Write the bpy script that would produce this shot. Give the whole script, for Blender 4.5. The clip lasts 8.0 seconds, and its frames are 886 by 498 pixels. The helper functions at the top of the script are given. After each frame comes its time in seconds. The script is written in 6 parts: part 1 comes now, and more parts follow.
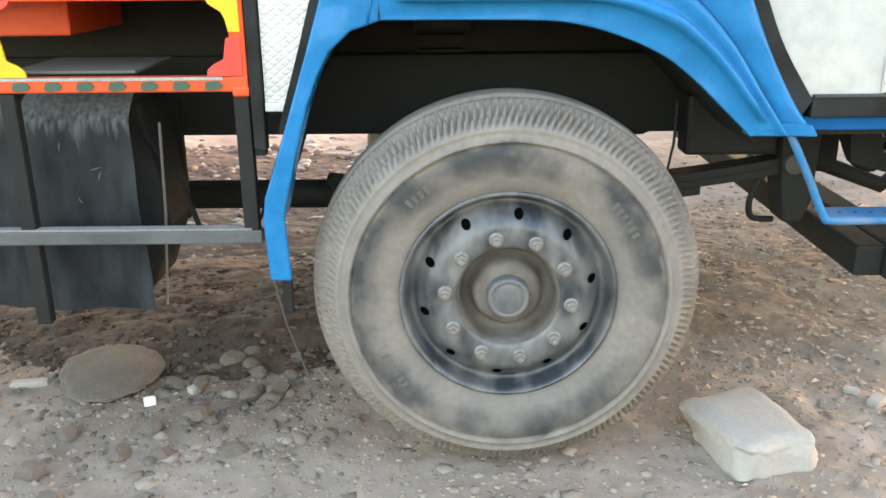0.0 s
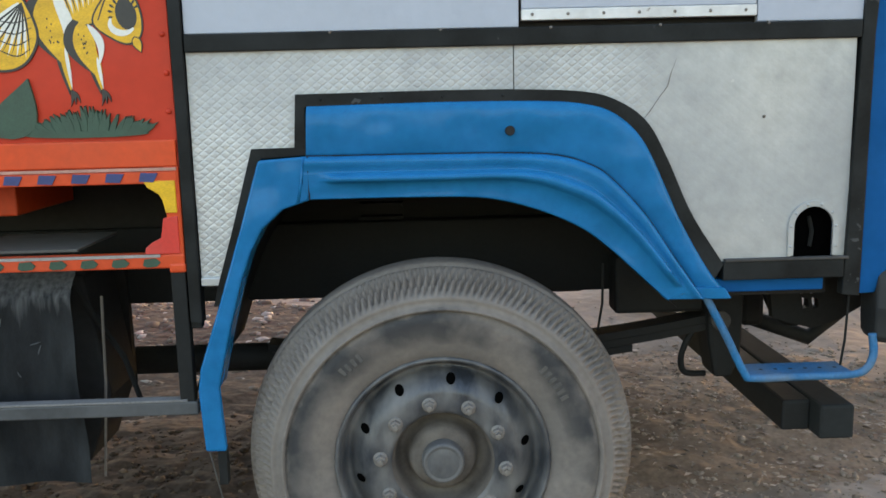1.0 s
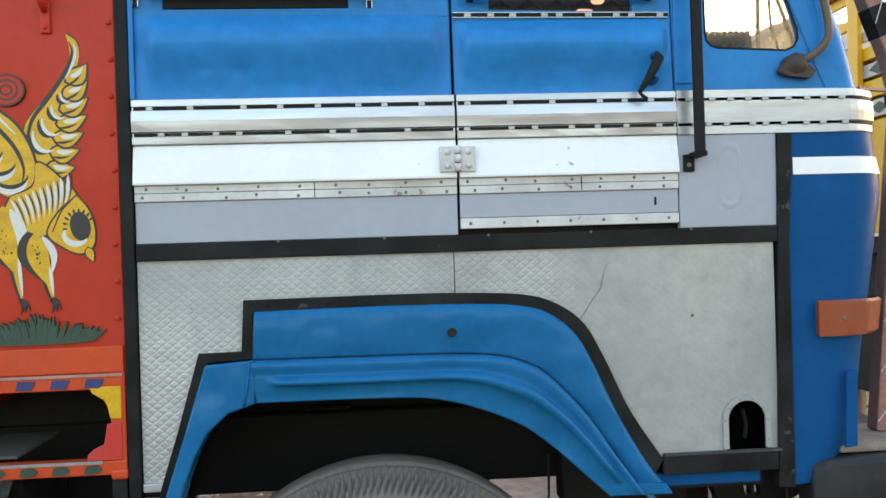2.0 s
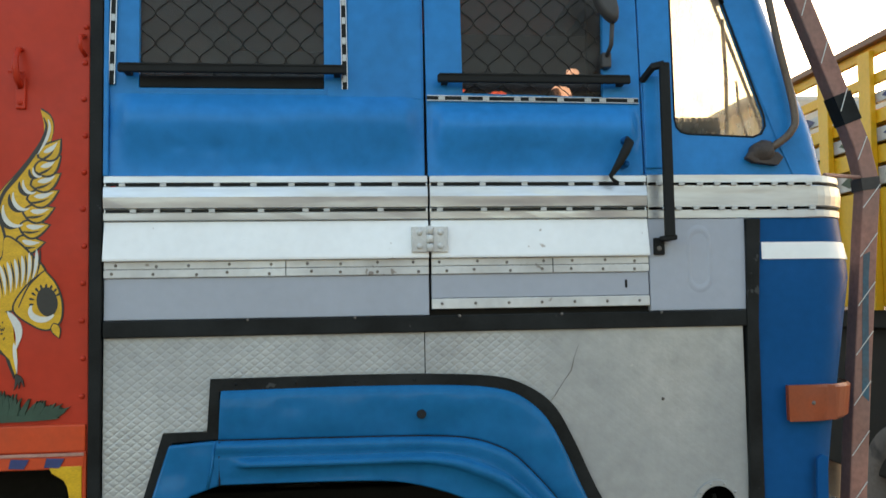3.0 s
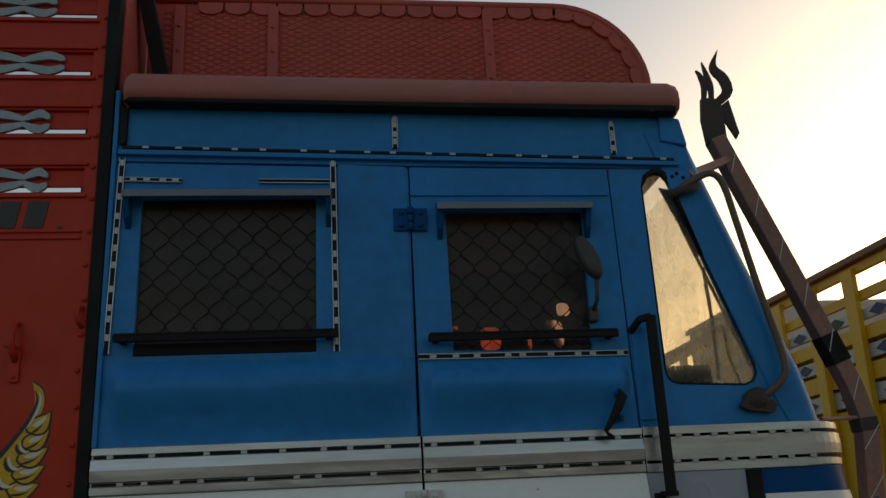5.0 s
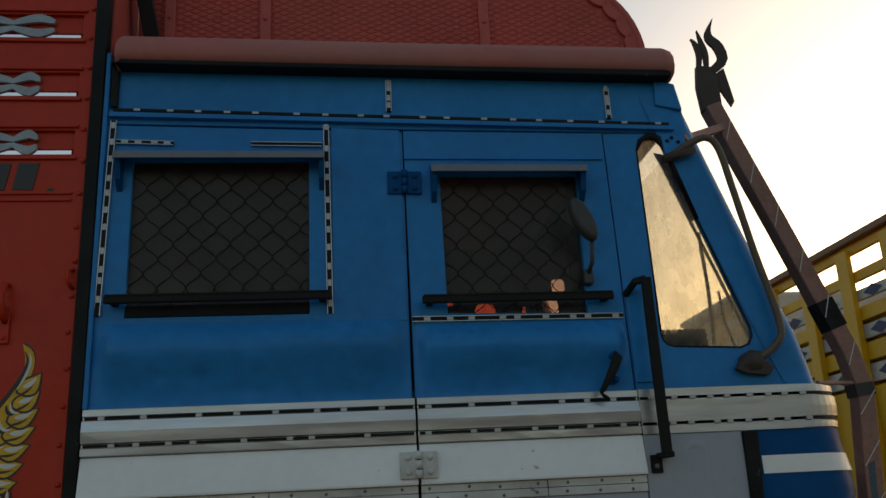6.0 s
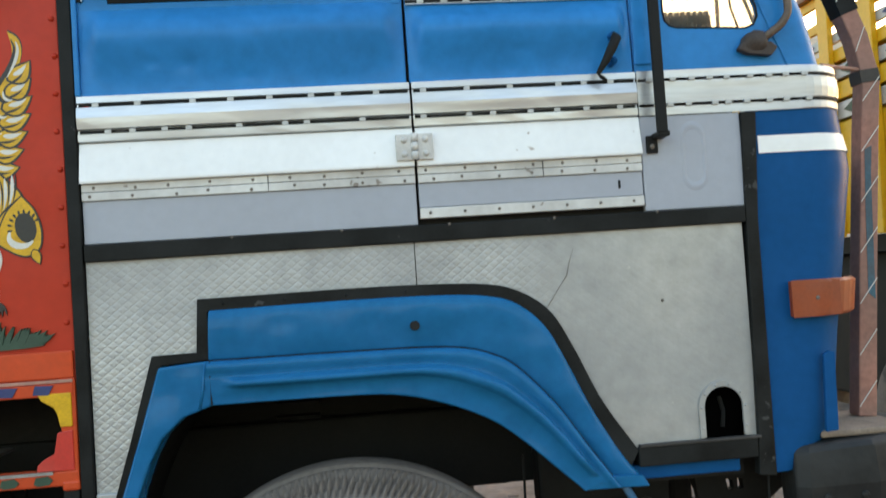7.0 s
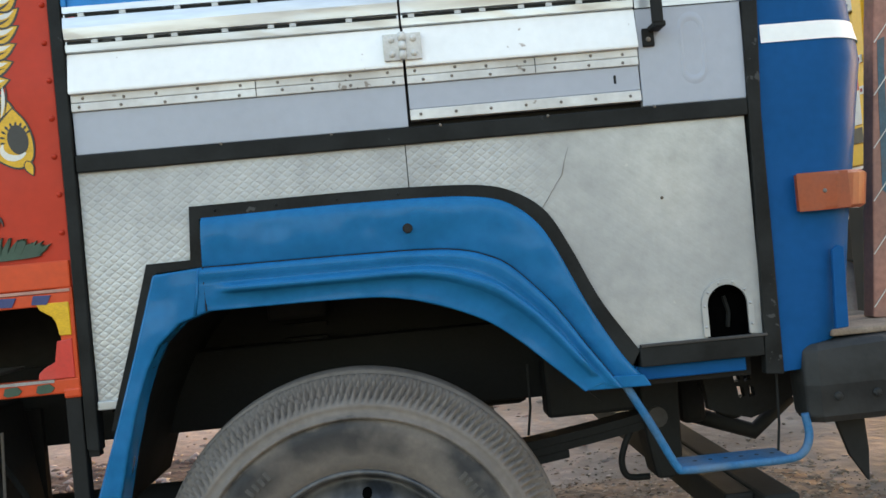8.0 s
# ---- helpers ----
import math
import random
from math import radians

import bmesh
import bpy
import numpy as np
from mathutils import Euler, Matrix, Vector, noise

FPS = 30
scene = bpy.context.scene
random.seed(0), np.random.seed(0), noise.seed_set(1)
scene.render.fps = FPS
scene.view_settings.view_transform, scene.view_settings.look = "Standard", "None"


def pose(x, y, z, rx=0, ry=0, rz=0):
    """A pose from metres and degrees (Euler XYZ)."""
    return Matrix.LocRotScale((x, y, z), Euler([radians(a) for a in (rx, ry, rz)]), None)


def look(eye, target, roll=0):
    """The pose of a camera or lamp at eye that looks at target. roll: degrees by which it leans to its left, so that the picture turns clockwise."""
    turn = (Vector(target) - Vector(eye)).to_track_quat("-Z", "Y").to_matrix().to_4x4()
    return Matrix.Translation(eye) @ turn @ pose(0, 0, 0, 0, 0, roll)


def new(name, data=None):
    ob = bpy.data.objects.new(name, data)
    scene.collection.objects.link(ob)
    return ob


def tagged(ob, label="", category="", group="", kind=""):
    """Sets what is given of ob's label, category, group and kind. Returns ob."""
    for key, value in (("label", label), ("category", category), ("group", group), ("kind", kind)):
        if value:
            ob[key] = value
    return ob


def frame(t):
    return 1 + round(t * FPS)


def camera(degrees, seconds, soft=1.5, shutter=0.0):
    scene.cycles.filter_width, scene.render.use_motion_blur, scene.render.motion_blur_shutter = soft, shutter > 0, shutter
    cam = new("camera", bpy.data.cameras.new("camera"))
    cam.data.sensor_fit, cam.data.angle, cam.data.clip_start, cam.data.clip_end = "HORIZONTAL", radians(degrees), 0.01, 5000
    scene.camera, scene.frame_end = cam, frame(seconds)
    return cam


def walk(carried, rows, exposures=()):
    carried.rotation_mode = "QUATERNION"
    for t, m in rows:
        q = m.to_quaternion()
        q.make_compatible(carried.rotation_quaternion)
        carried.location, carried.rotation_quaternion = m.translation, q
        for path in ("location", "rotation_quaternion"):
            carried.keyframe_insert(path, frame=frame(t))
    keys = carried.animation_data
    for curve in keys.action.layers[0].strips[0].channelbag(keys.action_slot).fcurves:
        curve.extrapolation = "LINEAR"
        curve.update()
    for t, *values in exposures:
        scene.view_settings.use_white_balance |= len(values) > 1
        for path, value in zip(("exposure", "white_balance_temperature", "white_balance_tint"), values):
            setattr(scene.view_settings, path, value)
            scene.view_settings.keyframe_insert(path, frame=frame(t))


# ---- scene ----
cam = camera(54.0, 8.0, shutter=0.15)
PATH = [
    (0, (-0.171, -2.137, 1.377), (-0.171, -0.244, 0.733), -0.5),
    (0.2, (-0.155, -2.143, 1.403), (-0.132, -0.251, 0.757), -0.58),
    (0.5, (-0.123, -2.156, 1.434), (-0.076, -0.228, 0.906), -0.7),
    (0.7, (-0.092, -2.168, 1.446), (-0.041, -0.211, 1.039), -0.98),
    (1, (-0.047, -2.191, 1.465), (0.007, -0.22, 1.127), -1.4),
    (1.3, (-0.023, -2.216, 1.504), (0.054, -0.229, 1.288), -1.65),
    (1.6, (-0.016, -2.236, 1.551), (0.098, -0.241, 1.466), -1.9),
    (2.8, (-0.011, -2.256, 1.646), (0.208, -0.27, 1.727), -1.2),
    (3, (0.012, -2.254, 1.655), (0.222, -0.27, 1.79), -1.0),
    (3.2, (0.012, -2.26, 1.676), (0.226, -0.282, 1.884), -1.08),
    (3.5, (0.011, -2.274, 1.717), (0.233, -0.306, 1.997), -1.2),
    (4, (0.025, -2.278, 1.759), (0.234, -0.331, 2.168), -1.5),
    (4.2, (0.022, -2.285, 1.771), (0.234, -0.352, 2.239), -1.82),
    (4.5, (0.016, -2.293, 1.793), (0.238, -0.379, 2.328), -2.3),
    (4.7, (0.026, -2.292, 1.805), (0.244, -0.393, 2.393), -2.7),
    (6, (0.029, -2.243, 1.706), (0.263, -0.346, 2.294), -3.0),
    (6.3, (0.038, -2.218, 1.661), (0.267, -0.29, 2.142), -2.82),
    (6.5, (0.046, -2.203, 1.619), (0.27, -0.253, 2.003), -2.7),
    (6.8, (0.054, -2.191, 1.536), (0.269, -0.214, 1.747), -3.36),
    (7, (0.064, -2.189, 1.488), (0.252, -0.2, 1.565), -3.8),
    (7.2, (0.082, -2.26, 1.452), (0.213, -0.264, 1.463), -4.6),
    (7.5, (0.124, -2.298, 1.377), (0.197, -0.299, 1.391), -5.0),
    (7.6, (0.14, -2.284, 1.363), (0.207, -0.285, 1.381), -5.1),
    (8, (0.176, -2.162, 1.312), (0.262, -0.164, 1.326), -5.3),
]
walk(cam, [(t, look(eye, target, roll)) for t, eye, target, roll in PATH],
     [(0, 4.3, 7750, 20), (0.5, 3.85, 7500, 19), (1, 3.1, 7300, 21), (1.6, 2.95, 7250, 21), (3, 2.48, 7450, 18), (3.5, 1.9, 7250, 17), (4, 1.25, 7400, 17), (4.5, 0.4, 7650, 16), (6, 0.6, 7500, 16), (6.5, 1.4, 7450, 18), (7, 2.75, 7600, 19), (7.5, 2.95, 7500, 21), (8, 2.9, 7500, 21)])

# ---- world, sun and exposure ----
world = bpy.data.worlds.new("world")
scene.world = world
world.use_nodes = True
wn = world.node_tree.nodes
sky = wn.new("ShaderNodeTexSky")
sky.sky_type, sky.sun_disc = "NISHITA", False
sky.sun_elevation, sky.sun_rotation = radians(9), radians(47)
sky.dust_density, sky.air_density = 3.0, 1.3
sky.ozone_density = 2.0
wn["Background"].inputs["Strength"].default_value = 0.15
world.node_tree.links.new(sky.outputs[0], wn["Background"].inputs["Color"])
sun = new("sun", bpy.data.lights.new("sun", "SUN"))
sun.data.energy, sun.data.angle, sun.data.color = 0.1, radians(15), (1.0, 0.86, 0.7)
sun.matrix_world = look((7.3, 6.8, 2.1), (0, 0, 0))

# ---- materials ----


def mat(name, base, rough=0.5, metal=0.0, vary=0.12, scale=6.0, bump=0.1, bscale=60.0, dirt=0.0, dirtcol=(0.22, 0.19, 0.16),
        dent=0.0, dscale=3.0, island=0.0, stretch=(1, 1, 1), spec=0.5, chips=0.0, chipcol=(0.05, 0.045, 0.04)):
    """A worn surface: colour noise at two scales, dust patches, grain and broad dents in the relief."""
    m = bpy.data.materials.new(name)
    m.use_nodes = True
    n, l = m.node_tree.nodes, m.node_tree.links
    b = n["Principled BSDF"]
    co = n.new("ShaderNodeTexCoord")
    mp = n.new("ShaderNodeMapping")
    mp.inputs["Scale"].default_value = stretch
    l.new(co.outputs["Object"], mp.inputs["Vector"])

    def tex(s, d=4.0):
        t = n.new("ShaderNodeTexNoise")
        t.inputs["Scale"].default_value, t.inputs["Detail"].default_value = s, d
        l.new(mp.outputs[0], t.inputs["Vector"])
        return t
    big, fine = tex(scale), tex(scale * 9, 6.0)
    mixed = n.new("ShaderNodeMath")
    mixed.operation = "ADD"
    l.new(big.outputs[0], mixed.inputs[0])
    l.new(fine.outputs[0], mixed.inputs[1])
    ramp = n.new("ShaderNodeMapRange")
    ramp.inputs["From Min"].default_value, ramp.inputs["From Max"].default_value = 0.6, 1.4
    ramp.inputs["To Min"].default_value, ramp.inputs["To Max"].default_value = 1 - vary, 1 + vary
    l.new(mixed.outputs[0], ramp.inputs["Value"])
    col = n.new("ShaderNodeMix")
    col.data_type, col.blend_type = "RGBA", "MULTIPLY"
    col.inputs["Factor"].default_value = 1.0
    col.inputs[6].default_value = (*base, 1)
    l.new(ramp.outputs[0], col.inputs[7])
    out = col.outputs[2]
    if island:
        geo = n.new("ShaderNodeNewGeometry")
        r2 = n.new("ShaderNodeMapRange")
        r2.inputs["To Min"].default_value, r2.inputs["To Max"].default_value = 1 - island, 1 + island
        l.new(geo.outputs["Random Per Island"], r2.inputs["Value"])
        c2 = n.new("ShaderNodeMix")
        c2.data_type, c2.blend_type = "RGBA", "MULTIPLY"
        c2.inputs["Factor"].default_value = 1.0
        l.new(out, c2.inputs[6])
        l.new(r2.outputs[0], c2.inputs[7])
        out = c2.outputs[2]
    rough_in = b.inputs["Roughness"]
    rough_in.default_value = rough
    if dirt:
        dt = tex(scale * 0.7, 8.0)
        dr = n.new("ShaderNodeMapRange")
        dr.inputs["From Min"].default_value, dr.inputs["From Max"].default_value = 0.38, 0.68
        dr.inputs["To Max"].default_value = dirt
        l.new(dt.outputs[0], dr.inputs["Value"])
        c3 = n.new("ShaderNodeMix")
        c3.data_type = "RGBA"
        l.new(dr.outputs[0], c3.inputs["Factor"])
        l.new(out, c3.inputs[6])
        c3.inputs[7].default_value = (*dirtcol, 1)
        out = c3.outputs[2]
        rr = n.new("ShaderNodeMapRange")
        rr.inputs["To Min"].default_value, rr.inputs["To Max"].default_value = rough, min(1.0, rough + 0.5)
        l.new(dr.outputs[0], rr.inputs["Value"])
        l.new(rr.outputs[0], rough_in)
    if chips:
        ct, cb = tex(38, 3.0), tex(5.0, 2.0)
        pr = n.new("ShaderNodeMath")
        pr.operation = "MULTIPLY"
        l.new(ct.outputs[0], pr.inputs[0])
        l.new(cb.outputs[0], pr.inputs[1])
        cr = n.new("ShaderNodeMapRange")
        cr.inputs["From Min"].default_value, cr.inputs["From Max"].default_value = 0.43 - chips * 0.05, 0.45 - chips * 0.05
        cr.inputs["To Max"].default_value = 0.8
        l.new(pr.outputs[0], cr.inputs["Value"])
        c4 = n.new("ShaderNodeMix")
        c4.data_type = "RGBA"
        l.new(cr.outputs[0], c4.inputs["Factor"])
        l.new(out, c4.inputs[6])
        c4.inputs[7].default_value = (*chipcol, 1)
        out = c4.outputs[2]
    l.new(out, b.inputs["Base Color"])
    b.inputs["Metallic"].default_value = metal
    b.inputs["Specular IOR Level"].default_value = spec
    bt = tex(bscale, 5.0)
    bp = n.new("ShaderNodeBump")
    bp.inputs["Strength"].default_value, bp.inputs["Distance"].default_value = bump, 0.004
    l.new(bt.outputs[0], bp.inputs["Height"])
    last = bp
    if dent:
        d2 = tex(dscale, 1.0)
        b2 = n.new("ShaderNodeBump")
        b2.inputs["Strength"].default_value, b2.inputs["Distance"].default_value = dent, 0.03
        l.new(d2.outputs[0], b2.inputs["Height"])
        l.new(bp.outputs[0], b2.inputs["Normal"])
        last = b2
    l.new(last.outputs[0], b.inputs["Normal"])
    return m


def glass_mat(name, tint, clear, rough=0.08, base=(0.012, 0.013, 0.013), glow=None):
    """Tinted pane: part of the light goes straight through, the rest is a dark glossy surface."""
    m = bpy.data.materials.new(name)
    m.use_nodes = True
    n, l = m.node_tree.nodes, m.node_tree.links
    b = n["Principled BSDF"]
    b.inputs["Base Color"].default_value = (*base, 1)
    no = n.new("ShaderNodeTexNoise")
    no.inputs["Scale"].default_value, no.inputs["Detail"].default_value = 7.0, 6.0
    rr = n.new("ShaderNodeMapRange")
    rr.inputs["To Min"].default_value, rr.inputs["To Max"].default_value = rough, rough + 0.25
    l.new(no.outputs[0], rr.inputs["Value"])
    l.new(rr.outputs[0], b.inputs["Roughness"])
    tr = n.new("ShaderNodeBsdfTransparent")
    tr.inputs["Color"].default_value = (*tint, 1)
    mx = n.new("ShaderNodeMixShader")
    cr = n.new("ShaderNodeMapRange")
    cr.inputs["From Min"].default_value, cr.inputs["From Max"].default_value = 0.3, 0.7
    cr.inputs["To Min"].default_value, cr.inputs["To Max"].default_value = max(0, clear - 0.08), min(1, clear + 0.08)
    l.new(no.outputs[0], cr.inputs["Value"])
    l.new(cr.outputs[0], mx.inputs[0])
    if glow:
        tl = n.new("ShaderNodeBsdfTranslucent")
        tl.inputs["Color"].default_value = (*glow, 1)
        m2 = n.new("ShaderNodeMixShader")
        m2.inputs[0].default_value = 0.75
        l.new(b.outputs[0], m2.inputs[1])
        l.new(tl.outputs[0], m2.inputs[2])
        l.new(m2.outputs[0], mx.inputs[1])
    else:
        l.new(b.outputs[0], mx.inputs[1])
    l.new(tr.outputs[0], mx.inputs[2])
    l.new(mx.outputs[0], n["Material Output"].inputs["Surface"])
    return m


BLUE = mat("blue_paint", (0.004, 0.202, 0.515), 0.3, vary=0.18, scale=3.0, bump=0.05, bscale=25, dirt=0.14, dirtcol=(0.012, 0.13, 0.29), dent=0.7, dscale=3.6, spec=0.17)
NOSE = mat("deep_and_shaded_blue_paint", (0.0, 0.072, 0.215), 0.4, vary=0.12, scale=4.0, bump=0.05, bscale=25, dent=0.45, dscale=5, spec=0.05)
FENDER = mat("fender_blue_paint", (0.0, 0.125, 0.295), 0.2, vary=0.16, scale=4.0, bump=0.06, bscale=30, dirt=0.05, dirtcol=(0.004, 0.132, 0.29), dent=1.0, dscale=7, spec=0.13)
STRIP = mat("dull_galvanised_strip", (0.62, 0.625, 0.615), 0.45, 0.2, vary=0.14, scale=7, dirt=0.45, dirtcol=(0.33, 0.31, 0.285), dent=0.3, chips=0.1, chipcol=(0.2, 0.16, 0.13))
WHITE = mat("white_paint", (0.84, 0.86, 0.86), 0.35, vary=0.05, scale=5, dirt=0.14, dirtcol=(0.5, 0.47, 0.43), dent=0.25, chips=0.05, chipcol=(0.32, 0.25, 0.2))
GREY = mat("blue_grey_paint", (0.34, 0.37, 0.43), 0.4, vary=0.06, scale=4, dirt=0.1, dirtcol=(0.3, 0.29, 0.28), dent=0.25)
CHROME = mat("brushed_steel", (0.54, 0.56, 0.59), 0.3, 0.8, vary=0.14, scale=4, bump=0.08, bscale=20, dirt=0.35, dirtcol=(0.34, 0.335, 0.33), dent=0.15, dscale=6, stretch=(0.4, 1, 3))
PLATE = mat("embossed_aluminium", (0.41, 0.42, 0.418), 0.42, 0.5, vary=0.2, scale=3, bump=0.12, bscale=90, dirt=0.5, dirtcol=(0.29, 0.29, 0.28), chips=0.03, chipcol=(0.48, 0.48, 0.46))
# Dark brown soil, darkened further to carry the shade under the truck.
SHADEDSOIL = mat("shaded_brown_soil", (0.085, 0.06, 0.045), 0.95, vary=0.45, scale=6, bump=1.0, bscale=30, dirt=0.7, dirtcol=(0.05, 0.037, 0.029), dent=0.8, dscale=14, spec=0.1)
BLACK = mat("black_trim_paint", (0.007, 0.008, 0.008), 0.5, vary=0.4, scale=12, bump=0.3, bscale=40, dirt=0.35, dirtcol=(0.04, 0.043, 0.042), spec=0.15, chips=0.2, chipcol=(0.06, 0.062, 0.062))
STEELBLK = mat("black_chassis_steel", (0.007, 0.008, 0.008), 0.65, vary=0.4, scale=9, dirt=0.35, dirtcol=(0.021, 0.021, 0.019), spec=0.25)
PIT = mat("black_opening_shade", (0.002, 0.002, 0.002), 1.0, vary=0.2, spec=0.0)
WIRE = mat("dusty_dark_wire", (0.03, 0.03, 0.029), 0.8, vary=0.3, spec=0.1)
# Near-black for dark parts and for shade filled into hollow spaces.
DARK = mat("dark_parts_and_shade", (0.012, 0.012, 0.012), 0.9, vary=0.4, scale=5)
RED = mat("red_oxide_paint", (0.485, 0.033, 0.013), 0.38, vary=0.14, scale=3.5, bump=0.08, bscale=30, dirt=0.22, dirtcol=(0.46, 0.055, 0.024), dent=0.5, dscale=4, spec=0.22)
ORANGE = mat("orange_red_paint", (0.58, 0.06, 0.014), 0.38, vary=0.15, scale=6, dirt=0.2, dirtcol=(0.44, 0.1, 0.05), spec=0.3)
ROOFRED = mat("dusty_red_roof_paint", (0.42, 0.125, 0.105), 0.7, vary=0.12, scale=4, dirt=0.5, dirtcol=(0.34, 0.19, 0.16))
LATTICE = mat("maroon_embossed_sheet", (0.5, 0.075, 0.055), 0.5, vary=0.2, scale=4, dirt=0.3, dirtcol=(0.4, 0.1, 0.075))
YELLOW = mat("yellow_sign_paint", (0.66, 0.365, 0.005), 0.4, vary=0.3, scale=16, dirt=0.3, dirtcol=(0.4, 0.2, 0.008), stretch=(1, 1, 2.2))
PWHITE = mat("white_sign_paint", (0.62, 0.61, 0.56), 0.45, vary=0.1, scale=14)
PBLACK = mat("black_sign_paint", (0.015, 0.014, 0.013), 0.45, vary=0.3, scale=14)
PGREEN = mat("dark_green_sign_paint", (0.018, 0.055, 0.034), 0.5, vary=0.3, scale=20)
PBLUE = mat("navy_sign_paint", (0.02, 0.035, 0.13), 0.5, vary=0.3, scale=20)
PGREY = mat("blue_grey_sign_paint", (0.30, 0.36, 0.40), 0.5, vary=0.2, scale=14)
RIM = mat("dusty_black_rim", (0.026, 0.03, 0.036), 0.28, vary=0.45, scale=11, bump=0.2, dirt=0.75, dirtcol=(0.175, 0.165, 0.155), dent=0.2, dscale=20, stretch=(1.5, 1, 0.8))
HUBDUST = mat("mud_dusted_hub", (0.07, 0.056, 0.046), 0.85, vary=0.35, scale=14, bump=0.3, dirt=0.6, dirtcol=(0.2, 0.172, 0.145))
NUT = mat("dusty_wheel_nut", (0.17, 0.152, 0.137), 0.6, 0.3, vary=0.25, scale=30, dirt=0.4)
LAMP = mat("orange_lens_plastic", (0.29, 0.05, 0.013), 0.35, vary=0.2, scale=12, dirt=0.35, dirtcol=(0.18, 0.08, 0.05))
RUSTPOLE = mat("rusty_red_pole_paint", (0.31, 0.14, 0.105), 0.6, vary=0.35, scale=7, dirt=0.5, dirtcol=(0.24, 0.165, 0.135))
ARMRUST = mat("brown_rusted_arm", (0.11, 0.075, 0.052), 0.55, vary=0.3, scale=18)
TEAL = mat("teal_pole_paint", (0.03, 0.1, 0.14), 0.6, vary=0.4, scale=12, dirt=0.5, dirtcol=(0.13, 0.09, 0.075))
CAPDUST = mat("dull_hub_cap", (0.09, 0.09, 0.092), 0.55, 0.3, vary=0.25, scale=25, dirt=0.5, dirtcol=(0.17, 0.155, 0.14))
# Brown litter soil, its tone also holding shade from the truck front.
LEAFSOIL = mat("shaded_litter_soil", (0.21, 0.145, 0.103), 0.95, vary=0.45, scale=5, bump=1.0, bscale=30, dirt=0.7, dirtcol=(0.125, 0.085, 0.06), dent=0.8, dscale=14, spec=0.1)
TARP = mat("black_rubber_sheet", (0.009, 0.011, 0.013), 0.5, vary=0.35, scale=6, bump=0.3, bscale=14, dirt=0.2, dirtcol=(0.07, 0.077, 0.082), stretch=(4, 4, 1.4), spec=0.15)


def top_pale(m, z0, z1, amount, colour):
    """Paler colour towards the top of a hanging sheet, running down in streaks."""
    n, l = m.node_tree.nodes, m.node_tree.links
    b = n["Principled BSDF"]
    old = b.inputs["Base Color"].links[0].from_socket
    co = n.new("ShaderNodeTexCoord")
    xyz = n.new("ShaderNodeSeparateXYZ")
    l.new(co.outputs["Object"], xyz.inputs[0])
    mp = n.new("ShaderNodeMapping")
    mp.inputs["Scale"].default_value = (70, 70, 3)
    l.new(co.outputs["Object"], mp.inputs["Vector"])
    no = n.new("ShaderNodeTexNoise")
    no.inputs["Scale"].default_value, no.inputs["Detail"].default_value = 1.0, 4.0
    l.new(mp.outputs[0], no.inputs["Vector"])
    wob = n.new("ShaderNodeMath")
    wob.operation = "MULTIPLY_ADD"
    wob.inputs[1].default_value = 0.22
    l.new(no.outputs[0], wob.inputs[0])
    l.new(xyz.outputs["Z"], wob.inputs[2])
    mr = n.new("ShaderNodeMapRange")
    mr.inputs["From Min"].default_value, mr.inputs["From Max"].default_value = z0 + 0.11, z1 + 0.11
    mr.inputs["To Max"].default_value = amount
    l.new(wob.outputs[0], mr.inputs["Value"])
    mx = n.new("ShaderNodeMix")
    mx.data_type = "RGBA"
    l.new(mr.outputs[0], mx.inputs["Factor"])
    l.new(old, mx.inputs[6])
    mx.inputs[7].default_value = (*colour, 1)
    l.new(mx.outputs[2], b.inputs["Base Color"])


top_pale(TARP, 0.93, 1.05, 0.75, (0.16, 0.165, 0.17))
FOLD = mat("dust_greyed_rubber", (0.07, 0.077, 0.082), 0.7, vary=0.35, scale=9, bump=0.3, bscale=14, dirt=0.4, dirtcol=(0.03, 0.033, 0.036), stretch=(4, 4, 1))
WOOD = mat("grey_weathered_board", (0.09, 0.084, 0.075), 0.85, vary=0.25, scale=6, stretch=(1, 6, 6))
FADED = mat("faded_pink_line_paint", (0.42, 0.2, 0.15), 0.6, vary=0.3, scale=20)
DULL = mat("dull_grey_line_paint", (0.25, 0.23, 0.21), 0.6, vary=0.3, scale=20)
UNDER = mat("dusty_underbody_steel", (0.035, 0.032, 0.03), 0.8, vary=0.5, scale=7, dirt=0.6, dirtcol=(0.075, 0.068, 0.06))
CLOD = mat("dusty_clods", (0.22, 0.168, 0.13), 0.95, vary=0.3, scale=20, bump=0.4, island=0.3, spec=0.2)
TRUCKY = mat("yellow_truck_paint", (0.74, 0.40, 0.012), 0.4, vary=0.12, scale=4, dirt=0.15, dirtcol=(0.5, 0.3, 0.05))
SILVER = mat("silver_reflective_strip", (0.42, 0.43, 0.43), 0.4, 0.3, vary=0.2, scale=10)
BEIGE = mat("beige_container_paint", (0.6, 0.52, 0.42), 0.7, vary=0.1, scale=2)
STONE = mat("pale_cement_stone", (0.31, 0.275, 0.245), 0.95, vary=0.14, scale=9, bump=0.9, bscale=40, dirt=0.5, dirtcol=(0.21, 0.19, 0.168), spec=0.15)
ROCK = mat("grey_brown_rock", (0.125, 0.102, 0.085), 0.92, vary=0.25, scale=12, bump=0.6, bscale=40, dirt=0.6, dirtcol=(0.09, 0.071, 0.057), spec=0.15)
